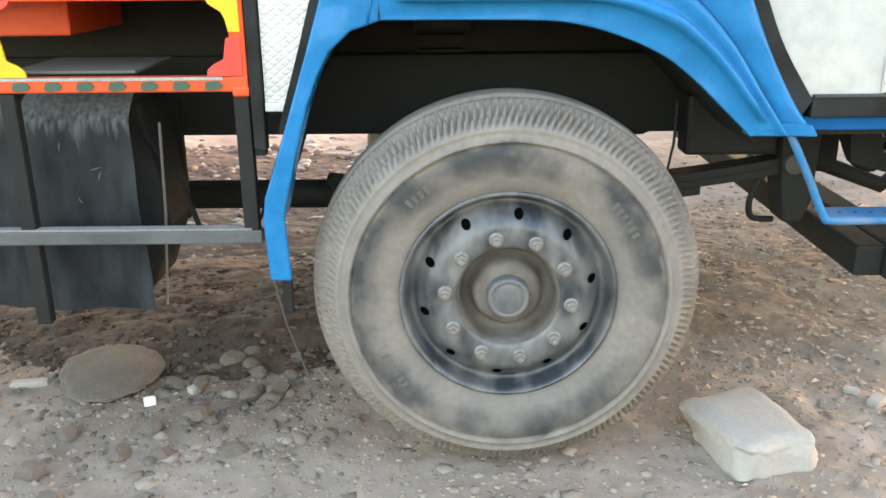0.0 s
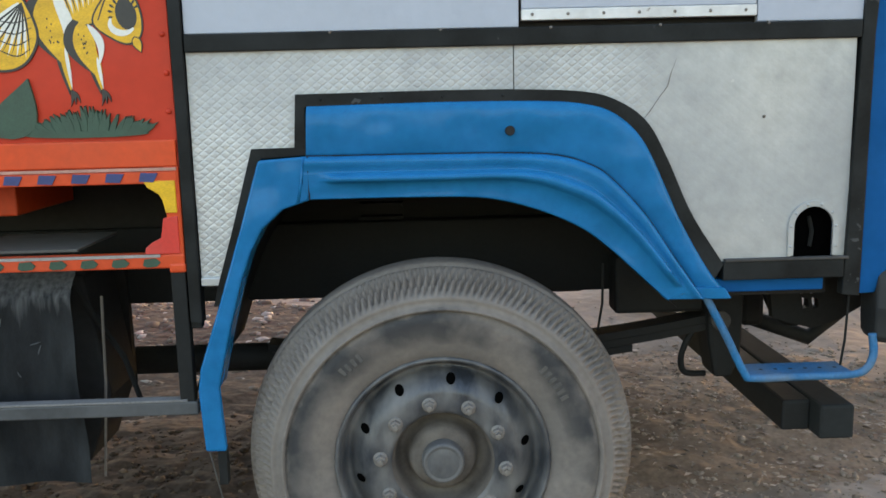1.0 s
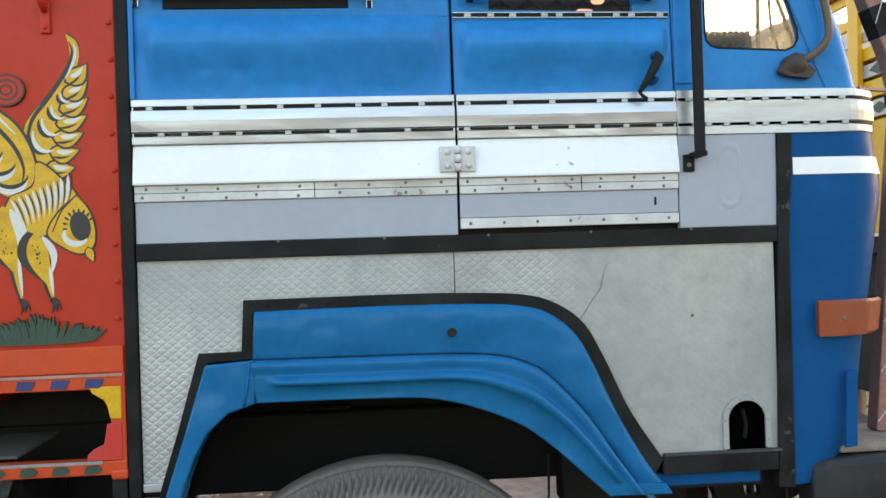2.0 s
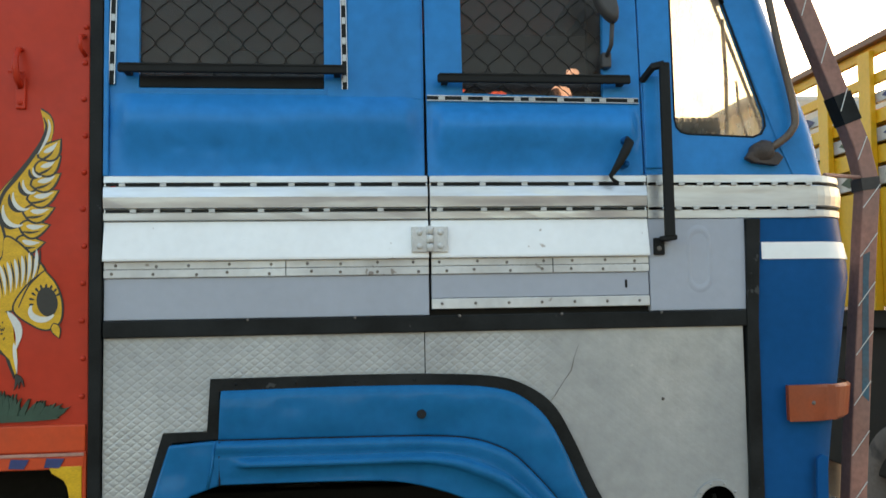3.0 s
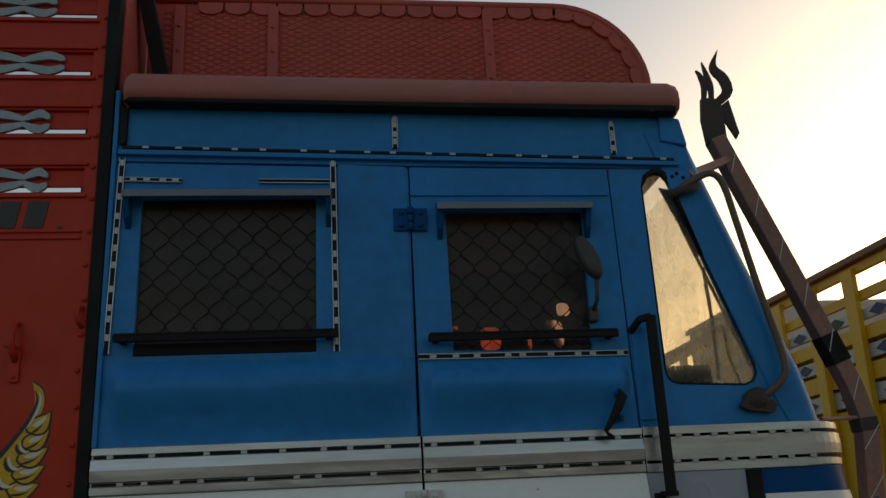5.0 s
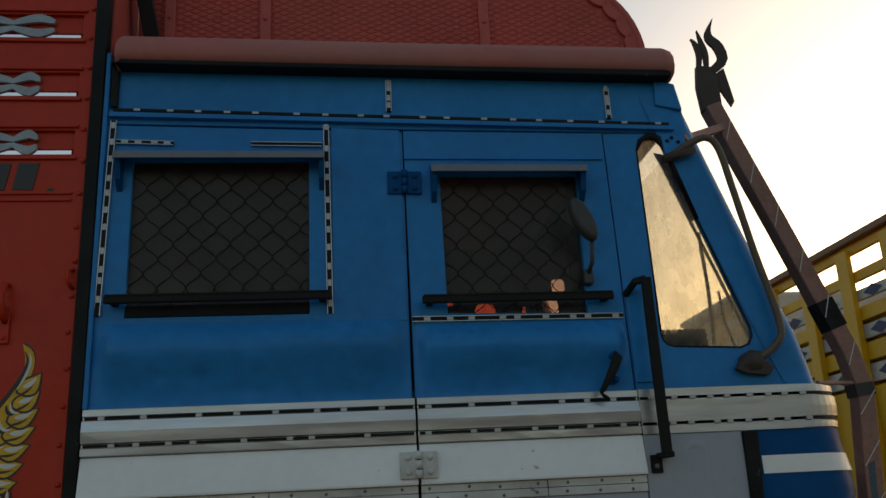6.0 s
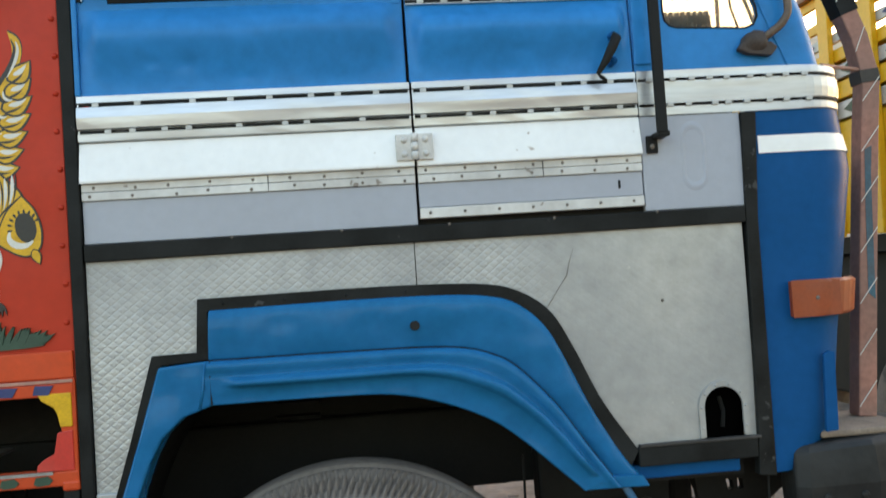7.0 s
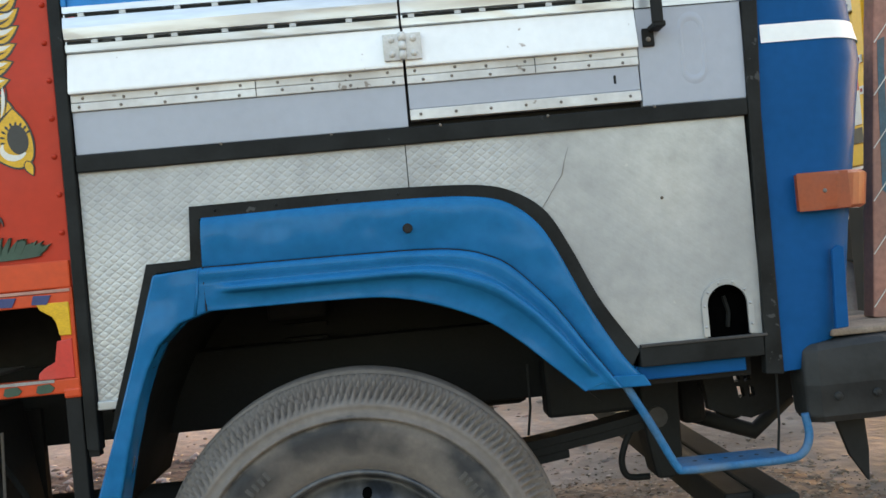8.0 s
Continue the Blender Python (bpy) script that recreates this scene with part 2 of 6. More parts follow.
GRAVEL = mat("mixed_gravel", (0.2, 0.158, 0.13), 0.95, vary=0.25, scale=30, bump=0.5, island=0.28, spec=0.1)
LITTER = mat("dry_leaf_litter", (0.27, 0.2, 0.155), 0.85, vary=0.25, scale=40, island=0.65)
SOIL = mat("dusty_soil", (0.27, 0.213, 0.173), 0.95, vary=0.36, scale=1.3, bump=1.0, bscale=40, dirt=0.9, dirtcol=(0.148, 0.11, 0.083), dent=0.7, dscale=9, spec=0.08)
TINT = glass_mat("dark_film_glass", (0.95, 0.72, 0.63), 0.55, 0.25, (0.035, 0.037, 0.035))
REDFILM = glass_mat("red_film_glass", (0.85, 0.42, 0.34), 0.9)
CLEAR = glass_mat("dusty_clear_glass", (0.98, 0.95, 0.87), 0.7, 0.1, (0.24, 0.21, 0.17), (0.92, 0.87, 0.76))
HOODLIP = mat("hood_lip_blue_grey", (0.15, 0.185, 0.23), 0.5, vary=0.15, scale=8, dirt=0.3, dirtcol=(0.18, 0.18, 0.18))
IRON = mat("rusted_iron", (0.05, 0.036, 0.03), 0.7, vary=0.3, scale=18)
MIRROR = mat("mirror_shell_plastic", (0.03, 0.03, 0.032), 0.5, vary=0.2, scale=10, dirt=0.3, dirtcol=(0.12, 0.115, 0.11))


def tyre_mat():
    """Dusty rubber: dust on tread and shoulder, rubbed darker rings on the sidewall, broken up by noise."""
    m = mat("dusty_tyre_rubber", (0.172, 0.146, 0.127), 0.92, vary=0.25, scale=6, bump=0.25, bscale=70, dirt=0.5, dirtcol=(0.24, 0.211, 0.187), spec=0.15)
    n, l = m.node_tree.nodes, m.node_tree.links
    b = n["Principled BSDF"]
    old = b.inputs["Base Color"].links[0].from_socket
    co = n.new("ShaderNodeTexCoord")
    off = n.new("ShaderNodeVectorMath")
    off.operation = "SUBTRACT"
    off.inputs[1].default_value = (0, 0, 0.515)
    l.new(co.outputs["Object"], off.inputs[0])
    fl = n.new("ShaderNodeVectorMath")
    fl.operation = "MULTIPLY"
    fl.inputs[1].default_value = (1, 0, 1)
    l.new(off.outputs[0], fl.inputs[0])
    ln = n.new("ShaderNodeVectorMath")
    ln.operation = "LENGTH"
    l.new(fl.outputs[0], ln.inputs[0])

    def noise_of(scale, detail):
        t = n.new("ShaderNodeTexNoise")
        t.inputs["Scale"].default_value, t.inputs["Detail"].default_value = scale, detail
        l.new(co.outputs["Object"], t.inputs["Vector"])
        return t.outputs[0]

    def math_of(op, a, c):
        q = n.new("ShaderNodeMath")
        q.operation = op
        for i, v in enumerate((a, c)):
            if isinstance(v, float):
                q.inputs[i].default_value = v
            else:
                l.new(v, q.inputs[i])
        return q.outputs[0]
    wob = math_of("MULTIPLY", math_of("SUBTRACT", noise_of(14.0, 8.0), 0.5), 0.07)
    r = math_of("MULTIPLY", math_of("ADD", ln.outputs["Value"], wob), 1.8)
    ramp = n.new("ShaderNodeValToRGB")
    el = ramp.color_ramp.elements
    stops = [(0.29, 0.4), (0.325, 0.35), (0.355, 0.8), (0.395, 1.0), (0.408, 0.9), (0.417, 0.35), (0.43, 0.12), (0.46, 0.02)]
    el[0].position, el[1].position = stops[0][0] * 1.8, stops[-1][0] * 1.8
    el[0].color, el[1].color = (stops[0][1],) * 3 + (1,), (stops[-1][1],) * 3 + (1,)
    for q, v in stops[1:-1]:
        e = el.new(q * 1.8)
        e.color = (v, v, v, 1)
    l.new(r, ramp.inputs[0])
    patch = n.new("ShaderNodeMapRange")
    patch.inputs["From Min"].default_value, patch.inputs["From Max"].default_value = 0.42, 0.57
    patch.inputs["To Min"].default_value, patch.inputs["To Max"].default_value = 0.22, 1.0
    l.new(noise_of(4.2, 5.0), patch.inputs["Value"])
    fac = math_of("MULTIPLY", ramp.outputs[0], patch.outputs[0])
    mx = n.new("ShaderNodeMix")
    mx.data_type = "RGBA"
    l.new(fac, mx.inputs["Factor"])
    l.new(old, mx.inputs[6])
    mx.inputs[7].default_value = (0.036, 0.037, 0.039, 1)
    l.new(mx.outputs[2], b.inputs["Base Color"])
    ro = n.new("ShaderNodeMapRange")
    ro.inputs["To Min"].default_value, ro.inputs["To Max"].default_value = 0.95, 0.5
    l.new(fac, ro.inputs["Value"])
    l.new(ro.outputs[0], b.inputs["Roughness"])
    return m


RUBBER = tyre_mat()

# ---- mesh helpers ----
from mathutils.geometry import tessellate_polygon


def part(name, bm, material, parent, label="", smooth=False, bevel=0.0):
    me = bpy.data.meshes.new(name)
    bmesh.ops.recalc_face_normals(bm, faces=bm.faces)
    bm.to_mesh(me)
    bm.free()
    me.materials.append(material)
    if smooth:
        me.polygons.foreach_set("use_smooth", [True] * len(me.polygons))
    ob = new(name, me)
    if parent:
        ob.parent = parent
    if label:
        ob["label"] = label
    if bevel:
        mod = ob.modifiers.new("bevel", "BEVEL")
        mod.width, mod.segments, mod.limit_method, mod.angle_limit = bevel, 2, "ANGLE", radians(40)
    return ob


def thing(name, label, category, group="", at=(0, 0, 0)):
    ob = new(name)
    ob.empty_display_size = 0.1
    ob.location = at
    return tagged(ob, label, category, group)


def prism(loops, y0, y1, bm=None):
    """A sheet in the XZ plane, first loop its outline, the others holes, from y0 (front) to y1."""
    bm = bm or bmesh.new()
    tris = tessellate_polygon([[Vector((x, z, 0)) for x, z in lp] for lp in loops])
    flat = [p for lp in loops for p in lp]
    f = [bm.verts.new((x, y0, z)) for x, z in flat]
    k = [bm.verts.new((x, y1, z)) for x, z in flat]
    for a, b, c in tris:
        try:
            bm.faces.new((f[a], f[b], f[c]))
            bm.faces.new((k[c], k[b], k[a]))
        except ValueError:
            pass
    s = 0
    for lp in loops:
        n = len(lp)
        for i in range(n):
            a, b = s + i, s + (i + 1) % n
            bm.faces.new((f[a], f[b], k[b], k[a]))
        s += n
    return bm


def rect(x0, x1, z0, z1):
    return [(x0, z0), (x1, z0), (x1, z1), (x0, z1)]


def box(x0, x1, y0, y1, z0, z1, bm=None, b=0.0):
    new_bm = bmesh.new()
    v = bmesh.ops.create_cube(new_bm, size=1)["verts"]
    for q in v:
        q.co = ((x0 + x1) / 2 + q.co.x * (x1 - x0), (y0 + y1) / 2 + q.co.y * (y1 - y0), (z0 + z1) / 2 + q.co.z * (z1 - z0))
    if b:
        bmesh.ops.bevel(new_bm, geom=new_bm.edges[:], offset=b, segments=2, affect="EDGES", profile=0.5)
    if bm is None:
        return new_bm
    me = bpy.data.meshes.new("tmp")
    new_bm.to_mesh(me)
    new_bm.free()
    bm.from_mesh(me)
    bpy.data.meshes.remove(me)
    return bm


def lathe(profile, cx, cz, segs=64, bm=None, close=False):
    """Turns (radius, y) pairs round the axis through (cx, cz) that runs along y."""
    bm = bm or bmesh.new()
    rings = []
    for r, y in profile:
        rings.append([bm.verts.new((cx + r * math.sin(2 * math.pi * i / segs), y, cz + r * math.cos(2 * math.pi * i / segs))) for i in range(segs)])
    for a, b in zip(rings, rings[1:]):
        for i in range(segs):
            j = (i + 1) % segs
            bm.faces.new((a[i], a[j], b[j], b[i]))
    if close:
        bm.faces.new(rings[0])
        bm.faces.new(rings[-1][::-1])
    return bm


def tube(points, r, segs=10, bm=None, square=False):
    """A bar along points; r may be a number or one per point."""
    bm = bm or bmesh.new()
    pts = [Vector(p) for p in points]
    rr = r if isinstance(r, (list, tuple)) else [r] * len(pts)
    segs = 4 if square else segs
    rings, side = [], None
    for i, p in enumerate(pts):
        d = (pts[min(i + 1, len(pts) - 1)] - pts[max(i - 1, 0)]).normalized()
        if side is None:
            side = d.cross(Vector((0, 1, 0)) if abs(d.y) < 0.9 else Vector((0, 0, 1))).normalized()
        side = (side - d * side.dot(d)).normalized()
        up = d.cross(side)
        o = math.pi / 4 if square else 0
        w = rr[i] * (1.414 if square else 1)
        rings.append([bm.verts.new(p + w * (math.cos(o + 2 * math.pi * k / segs) * side + math.sin(o + 2 * math.pi * k / segs) * up)) for k in range(segs)])
    for a, b in zip(rings, rings[1:]):
        for k in range(segs):
            j = (k + 1) % segs
            bm.faces.new((a[k], a[j], b[j], b[k]))
    bm.faces.new(rings[0][::-1])
    bm.faces.new(rings[-1])
    return bm


def spline(ctrl, n):
    """n points on a smooth curve through the control points."""
    c = [Vector(p) for p in ctrl]
    c = [2 * c[0] - c[1]] + c + [2 * c[-1] - c[-2]]
    seg, out = len(c) - 3, []
    for i in range(n):
        u = i / (n - 1) * seg
        k = min(int(u), seg - 1)
        t = u - k
        a, b, d, e = c[k:k + 4]
        out.append(0.5 * (2 * b + (d - a) * t + (2 * a - 5 * b + 4 * d - e) * t * t + (3 * b - a - 3 * d + e) * t ** 3))
    return out


def dome(x, z, y, r, h, bm):
    """A rivet or bolt head on a face that looks to -y."""
    n, rings = 8, []
    for rr, d in ((1, 0), (0.75, 0.7)):
        rings.append([bm.verts.new((x + r * rr * math.cos(k * math.pi / 4), y - h * d, z + r * rr * math.sin(k * math.pi / 4))) for k in range(n)])
    top = bm.verts.new((x, y - h, z))
    for k in range(n):
        j = (k + 1) % n
        bm.faces.new((rings[0][k], rings[0][j], rings[1][j], rings[1][k]))
        bm.faces.new((rings[1][k], rings[1][j], top))
    return bm


def inside(p, poly):
    x, y, c = p[0], p[1], False
    for (x0, y0), (x1, y1) in zip(poly, poly[1:] + poly[:1]):
        if (y0 > y) != (y1 > y) and x < (x1 - x0) * (y - y0) / (y1 - y0) + x0:
            c = not c
    return c


def rivets(name, places, y, r, parent, material, h=0.004):
    for x, z in places:
        part(name, dome(x, z, y, r, h, bmesh.new()), material, parent, smooth=True)

# ---- ground ----


def ground_height(x, y):
    h = 0.03 * noise.noise(Vector((x * 0.7, y * 0.7, 0.3))) + 0.012 * noise.noise(Vector((x * 4, y * 4, 1.3))) + 0.011 * noise.noise(Vector((x * 13, y * 13, 2.1))) + 0.005 * noise.noise(Vector((x * 29, y * 29, 7.1)))
    h += 0.05 * max(0.0, min(1.0, (y - 2.5) / 4)) * (1 + noise.noise(Vector((x * 0.4, y * 0.4, 5))))
    near = math.exp(-((x / 0.45) ** 2 + ((y - 0.1) / 0.3) ** 2))
    return h * (1 - near) - 0.006 * near


def make_ground():
    n, bm = 250, bmesh.new()
    axis = [(2 * i / n - 1) for i in range(n + 1)]
    xs = [3.2 * u + 900 * u ** 11 for u in axis]
    rows = [[bm.verts.new((x, y + 0.6, ground_height(x, y + 0.6) if abs(x) + abs(y) < 30 else 0.0)) for x in xs] for y in xs]
    for a, b in zip(rows, rows[1:]):
        for i in range(n):
            bm.faces.new((a[i], a[i + 1], b[i + 1], b[i]))
    g = part("ground", bm, SOIL, None, smooth=True)
    return tagged(g, "dusty grey-brown trampled soil of a truck yard", "ground", kind="structure")


make_ground()


def soil_mound(cx, cy, rx, ry, h, seed, material, label):
    bm, na, nr = bmesh.new(), 140, 44
    rings = []
    for k in range(nr + 1):
        t = k / nr
        ring = []
        for i in range(na):
            a = 2 * math.pi * i / na
            e = 1 + 0.25 * noise.noise(Vector((math.cos(a) * 1.5, math.sin(a) * 1.5, seed))) + 0.08 * noise.noise(Vector((math.cos(a) * 7, math.sin(a) * 7, seed)))
            x, y = cx + rx * t * e * math.cos(a), cy + ry * t * e * math.sin(a)
            lump = 0.012 * noise.noise(Vector((x * 8, y * 8, seed))) + 0.008 * noise.noise(Vector((x * 23, y * 23, seed)))
            z = ground_height(x, y) + (h + lump) * (1 - t ** 2.5) - 0.02 * t ** 8
            ring.append(bm.verts.new((x, y, z)))
        rings.append(ring)
    for p, q in zip(rings, rings[1:]):
        for i in range(na):
            j = (i + 1) % na
            bm.faces.new((p[i], p[j], q[j], q[i]))
    ob = part("soil_mound", bm, material, None, smooth=True)
    return tagged(ob, label, "soil", kind="stuff")


# Mounds darker than the yard soil, partly painted as the truck's shade.
soil_mound(-1.0, 1.15, 1.15, 0.65, 0.04, 2.0, SHADEDSOIL, "low mound of lumpy dark brown soil, darkened further for truck shade")
soil_mound(-1.9, 3.0, 2.6, 1.2, 0.05, 3.0, SHADEDSOIL, "low bank of dark rubble-strewn soil")
soil_mound(1.35, 1.75, 1.25, 0.95, 0.03, 6.0, LEAFSOIL, "low mound of brown soil and litter, darkened for truck shade")

# ---- the blue truck ----
truck = thing("truck", "blue and silver cargo truck with a red painted body", "truck")


def zr(x, z):
    """Lines of the upper cab fall slightly towards the front."""
    return z - 0.026 * x


W1 = rect(-0.522, -0.054, 2.23, 2.663)
rear = part("cab_side_panel", prism([[(-0.596, 2.0), (0.206, 2.0), (0.206, zr(0.2, 2.755)), (-0.596, 2.77)], W1], 0.0, 0.02), BLUE, truck, bevel=0.002)
head = part("cab_header_panel", prism([[(-0.596, 2.774), (0.206, 2.757), (1.04, 2.745), (1.037, 2.84), (1.0, 2.925), (-0.59, 2.955)]], 0.0, 0.02), BLUE, truck, bevel=0.002)
part("corner_strip", box(-0.607, -0.594, -0.012, 0.02, 2.0, 2.985, b=0.003), BLUE, truck)

# pillar between the rear side window and the door
part("pillar_cover", prism([[(-0.045, 2.209), (0.2, 2.205), (0.198, 2.752), (0.008, 2.76), (0.008, 2.232), (-0.045, 2.232)]], -0.0045, 0.001), BLUE, rear, bevel=0.001)


def grille(parent, x0, x1, z0, z1, y):
    """Scalloped wire screen behind a window."""
    bm, w, h = bmesh.new(), 0.074, 0.04
    for i in range(-10, 18):
        for s in (1, -1):
            pts = []
            for k in range(110):
                z = z0 + (z1 - z0) * k / 109
                x = x0 + i * w + s * 0.5 * (z - z0) * w / h
                x += -s * 0.0035 * math.sin(2 * math.pi * (z - z0) / h)
                if x0 < x < x1:
                    pts.append((x, y, z))
            if len(pts) > 2:
                tube(pts, 0.0013, 4, bm)
    part("wire_screen", bm, WIRE, parent, "dark diamond wire screen")


def window_set(parent, hole, hood, bar, yb=-0.035):
    (x0, z0), (x1, _), (_, z1), _ = hole
    pane = part("window_pane", prism([rect(x0, x1, z0, z1)], 0.016, 0.019), TINT, parent, "dark tinted window glass")
    pane.visible_shadow = False
    grille(parent, x0, x1, z0, z1, 0.0125)
    hx0, hx1, hz = hood
    hb = bmesh.new()
    # sloping rain hood with two cheeks
    for a, b, c, d in (((hx0, 0, hz + 0.035), (hx1, 0, hz + 0.03), (hx1 + 0.002, -0.055, hz), (hx0 - 0.002, -0.055, hz)),):
        top = [hb.verts.new(p) for p in (a, b, c, d)]
        low = [hb.verts.new((p[0], p[1], p[2] - 0.012)) for p in (a, b, c, d)]
        hb.faces.new(top)
        hb.faces.new(low[::-1])
        for i in range(4):
            j = (i + 1) % 4
            hb.faces.new((top[i], top[j], low[j], low[i]))
    part("rain_hood", hb, BLUE, parent)
    part("hood_lip", prism([[(hx0 - 0.002, hz - 0.011), (hx1 + 0.002, hz - 0.013), (hx1 + 0.002, hz + 0.005), (hx0 - 0.002, hz + 0.008)]], -0.06, -0.0545), HOODLIP, parent, "grey-blue front lip")
    for xc in (hx0, hx1 - 0.014):
        cb = bmesh.new()
        v = [cb.verts.new(p) for p in ((xc, 0, hz + 0.02), (xc, -0.052, hz), (xc, -0.03, hz - 0.06), (xc, 0, hz - 0.085))]
        v2 = [cb.verts.new((q.co.x + 0.014, q.co.y, q.co.z)) for q in v]
        cb.faces.new(v)
        cb.faces.new(v2[::-1])
        for i in range(4):
            j = (i + 1) % 4
            cb.faces.new((v[i], v[j], v2[j], v2[i]))
        # Deeper blue on the cheeks paints in the shade beside the hood.
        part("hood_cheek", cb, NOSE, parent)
    bx0, bx1, bz = bar
    b = box(bx0, bx1, yb - 0.012, yb + 0.003, bz - 0.009, bz + 0.011, b=0.003)
    box(bx0 + 0.004, bx1 - 0.004, yb - 0.014, yb + 0.006, bz + 0.009, bz + 0.013, b)
    part("guard_bar", b, STEELBLK, parent, "black steel bar across the window")
    for xc in (bx0 + 0.012, bx1 - 0.028):
        part("bar_bracket", box(xc, xc + 0.016, yb, 0.0, bz - 0.008, bz + 0.008), STEELBLK, parent)


window_set(rear, W1, (-0.56, -0.012, 2.66), (-0.565, 0.0, 2.268))
# Black sheet behind the guard bar, down to the window foot.
part("window_seal_strip", box(-0.521, -0.055, 0.0, 0.011, 2.231, 2.262, b=0.002), BLACK, rear, "black sheet across the window foot behind the bar")


def moulding(parent, a, b, w=0.011, clips=8, seed=1):
    """Slim dark channel with bright clips, from a to b on the cab side."""
    rnd = random.Random(seed)
    (x0, z0), (x1, z1) = a, b
    d = Vector((x1 - x0, z1 - z0))
    ln = d.length
    u = d / ln
    p = Vector((-u.y, u.x)) * w / 2
    q = lambda t, k: (x0 + u.x * t + p.x * k, z0 + u.y * t + p.y * k)
    part("moulding", prism([[q(0, -1), q(ln, -1), q(ln, 1), q(0, 1)]], -0.007, 0.0), BLACK, parent)
    for k in (-1.0, 1.0) if w > 0.0085 else ():
        part("moulding_edge", prism([[q(0, k), q(ln, k), q(ln, k * 1.3), q(0, k * 1.3)]], -0.009, 0.0), CHROME, parent)
    for i in range(clips):
        t = (i + 0.5 + rnd.uniform(-0.22, 0.22)) * ln / clips
        part("moulding_clip", prism([[q(t, -0.8), q(t + 0.017, -0.8), q(t + 0.017, 0.8), q(t, 0.8)]], -0.0095, -0.002), SILVER, parent)


moulding(rear, (-0.588, 2.236), (-0.578, 2.78), 0.012, 11, 2)
moulding(rear, (0.0, 2.228), (-0.006, 2.766), 0.012, 11, 3)
moulding(rear, (-0.569, 2.718), (-0.418, 2.713), 0.009, 4, 4)
moulding(rear, (-0.21, 2.711), (-0.017, 2.708), 0.009, 0, 5)
moulding(head, (-0.582, 2.814), (0.99, 2.772), 0.008, 18, 6)
moulding(head, (0.171, 2.81), (0.172, 2.908), 0.012, 4, 7)
moulding(head, (0.811, 2.79), (0.811, 2.886), 0.012, 4, 8)
part("drip_rail", prism([[(-0.59, 2.79), (1.0, 2.75), (1.0, 2.762), (-0.59, 2.803)]], -0.016, 0.0), BLUE, head)
part("rear_cap", box(-0.59, -0.57, -0.012, 0, 2.82, 2.94, b=0.003), BLACK, head)


DINGS = [(-0.34, 2.07, 0.03, 0.005), (-0.191, 2.033, 0.022, 0.005), (-0.418, 2.074, 0.02, 0.004), (0.499, 2.071, 0.018, 0.003), (0.475, 2.023, 0.022, 0.004), (0.05, 2.05, 0.05, -0.004)]


def belt(x0, x1, z0, z1, parent, seed):
    """Slightly bellied and dented sheet between the band and the windows."""
    bm, nx, nz = bmesh.new(), 110, 36
    g = []
    for i in range(nx + 1):
        col = []
        for k in range(nz + 1):
            x, t = x0 + (x1 - x0) * i / nx, k / nz
            z = z0 + (z1 - z0) * t
            e = min(1.0, min(i, nx - i) / 8)
            e = e * e * (3 - 2 * e)
            y = -0.002 - e * (0.034 * math.sin(math.pi * t ** 1.75) ** 1.2 + 0.004 * noise.noise(Vector((x * 7, t * 2.2, seed))) * math.sin(math.pi * t))
            for dx, dz, r, deep in DINGS:
                y += deep * math.exp(-((x - dx) ** 2 + 2.5 * (z - dz) ** 2) / (r * r)) * math.sin(math.pi * t)
            col.append(bm.verts.new((x, y, z0 + (z1 - z0) * t)))
        g.append(col)
    for i in range(nx):
        for k in range(nz):
            bm.faces.new((g[i][k], g[i + 1][k], g[i + 1][k + 1], g[i][k + 1]))
    return part("belt_panel", bm, BLUE, parent, smooth=True)


belt(-0.593, 0.203, 2.0, 2.214, rear, 3.0)
# door
W2 = [(0.31, 2.222), (0.691, 2.214), (0.698, 2.615), (0.306, 2.618)]
door = part("door", prism([[(0.214, 2.0), (0.797, 1.998), (0.785, 2.744), (0.209, 2.752)], W2], -0.002, 0.022), BLUE, truck, "blue sheet-metal cab door", bevel=0.002)
window_set(door, rect(0.308, 0.695, 2.216, 2.616), (0.28, 0.713, 2.617), (0.24, 0.755, 2.25))
moulding(door, (0.214, 2.207), (0.787, 2.203), 0.011, 9, 9)
belt(0.217, 0.793, 2.0, 2.195, door, 8.0)
part("upper_rail", prism([[(0.209, 2.664), (0.778, 2.66), (0.778, 2.676), (0.209, 2.68)]], -0.008, 0.0), BLUE, door)
part("door_lock", lathe([(0.011, -0.022), (0.012, -0.014), (0.012, 0)], 0.742, 2.148, 14, close=True), BLUE, door, smooth=True)


def hinge(x, z, material, parent, y=0.0):
    for a, b in ((-0.047, -0.006), (0.008, 0.047)):
        part("hinge_leaf", box(x + a, x + b, y - 0.012, y + 0.004, z - 0.033, z + 0.033, b=0.002), material, parent)
        for dz in (-0.018, 0.018):
            part("hinge_bolt", dome(x + (a + b) / 2, z + dz, y - 0.012, 0.0085, 0.008, bmesh.new()), material, parent, smooth=True)
    for k in range(3):
        b = tube([(x, y - 0.014, z - 0.032 + k * 0.023), (x, y - 0.014, z - 0.012 + k * 0.023)], 0.009, 10)
        part("hinge_knuckle", b, material, parent, smooth=True)


hinge(0.207, 2.592, NOSE, door)
hinge(0.214, 1.832, mat("worn_white_hinge_paint", (0.6, 0.6, 0.58), 0.5, vary=0.2, scale=20, dirt=0.5, dirtcol=(0.32, 0.29, 0.26)), door, -0.016)
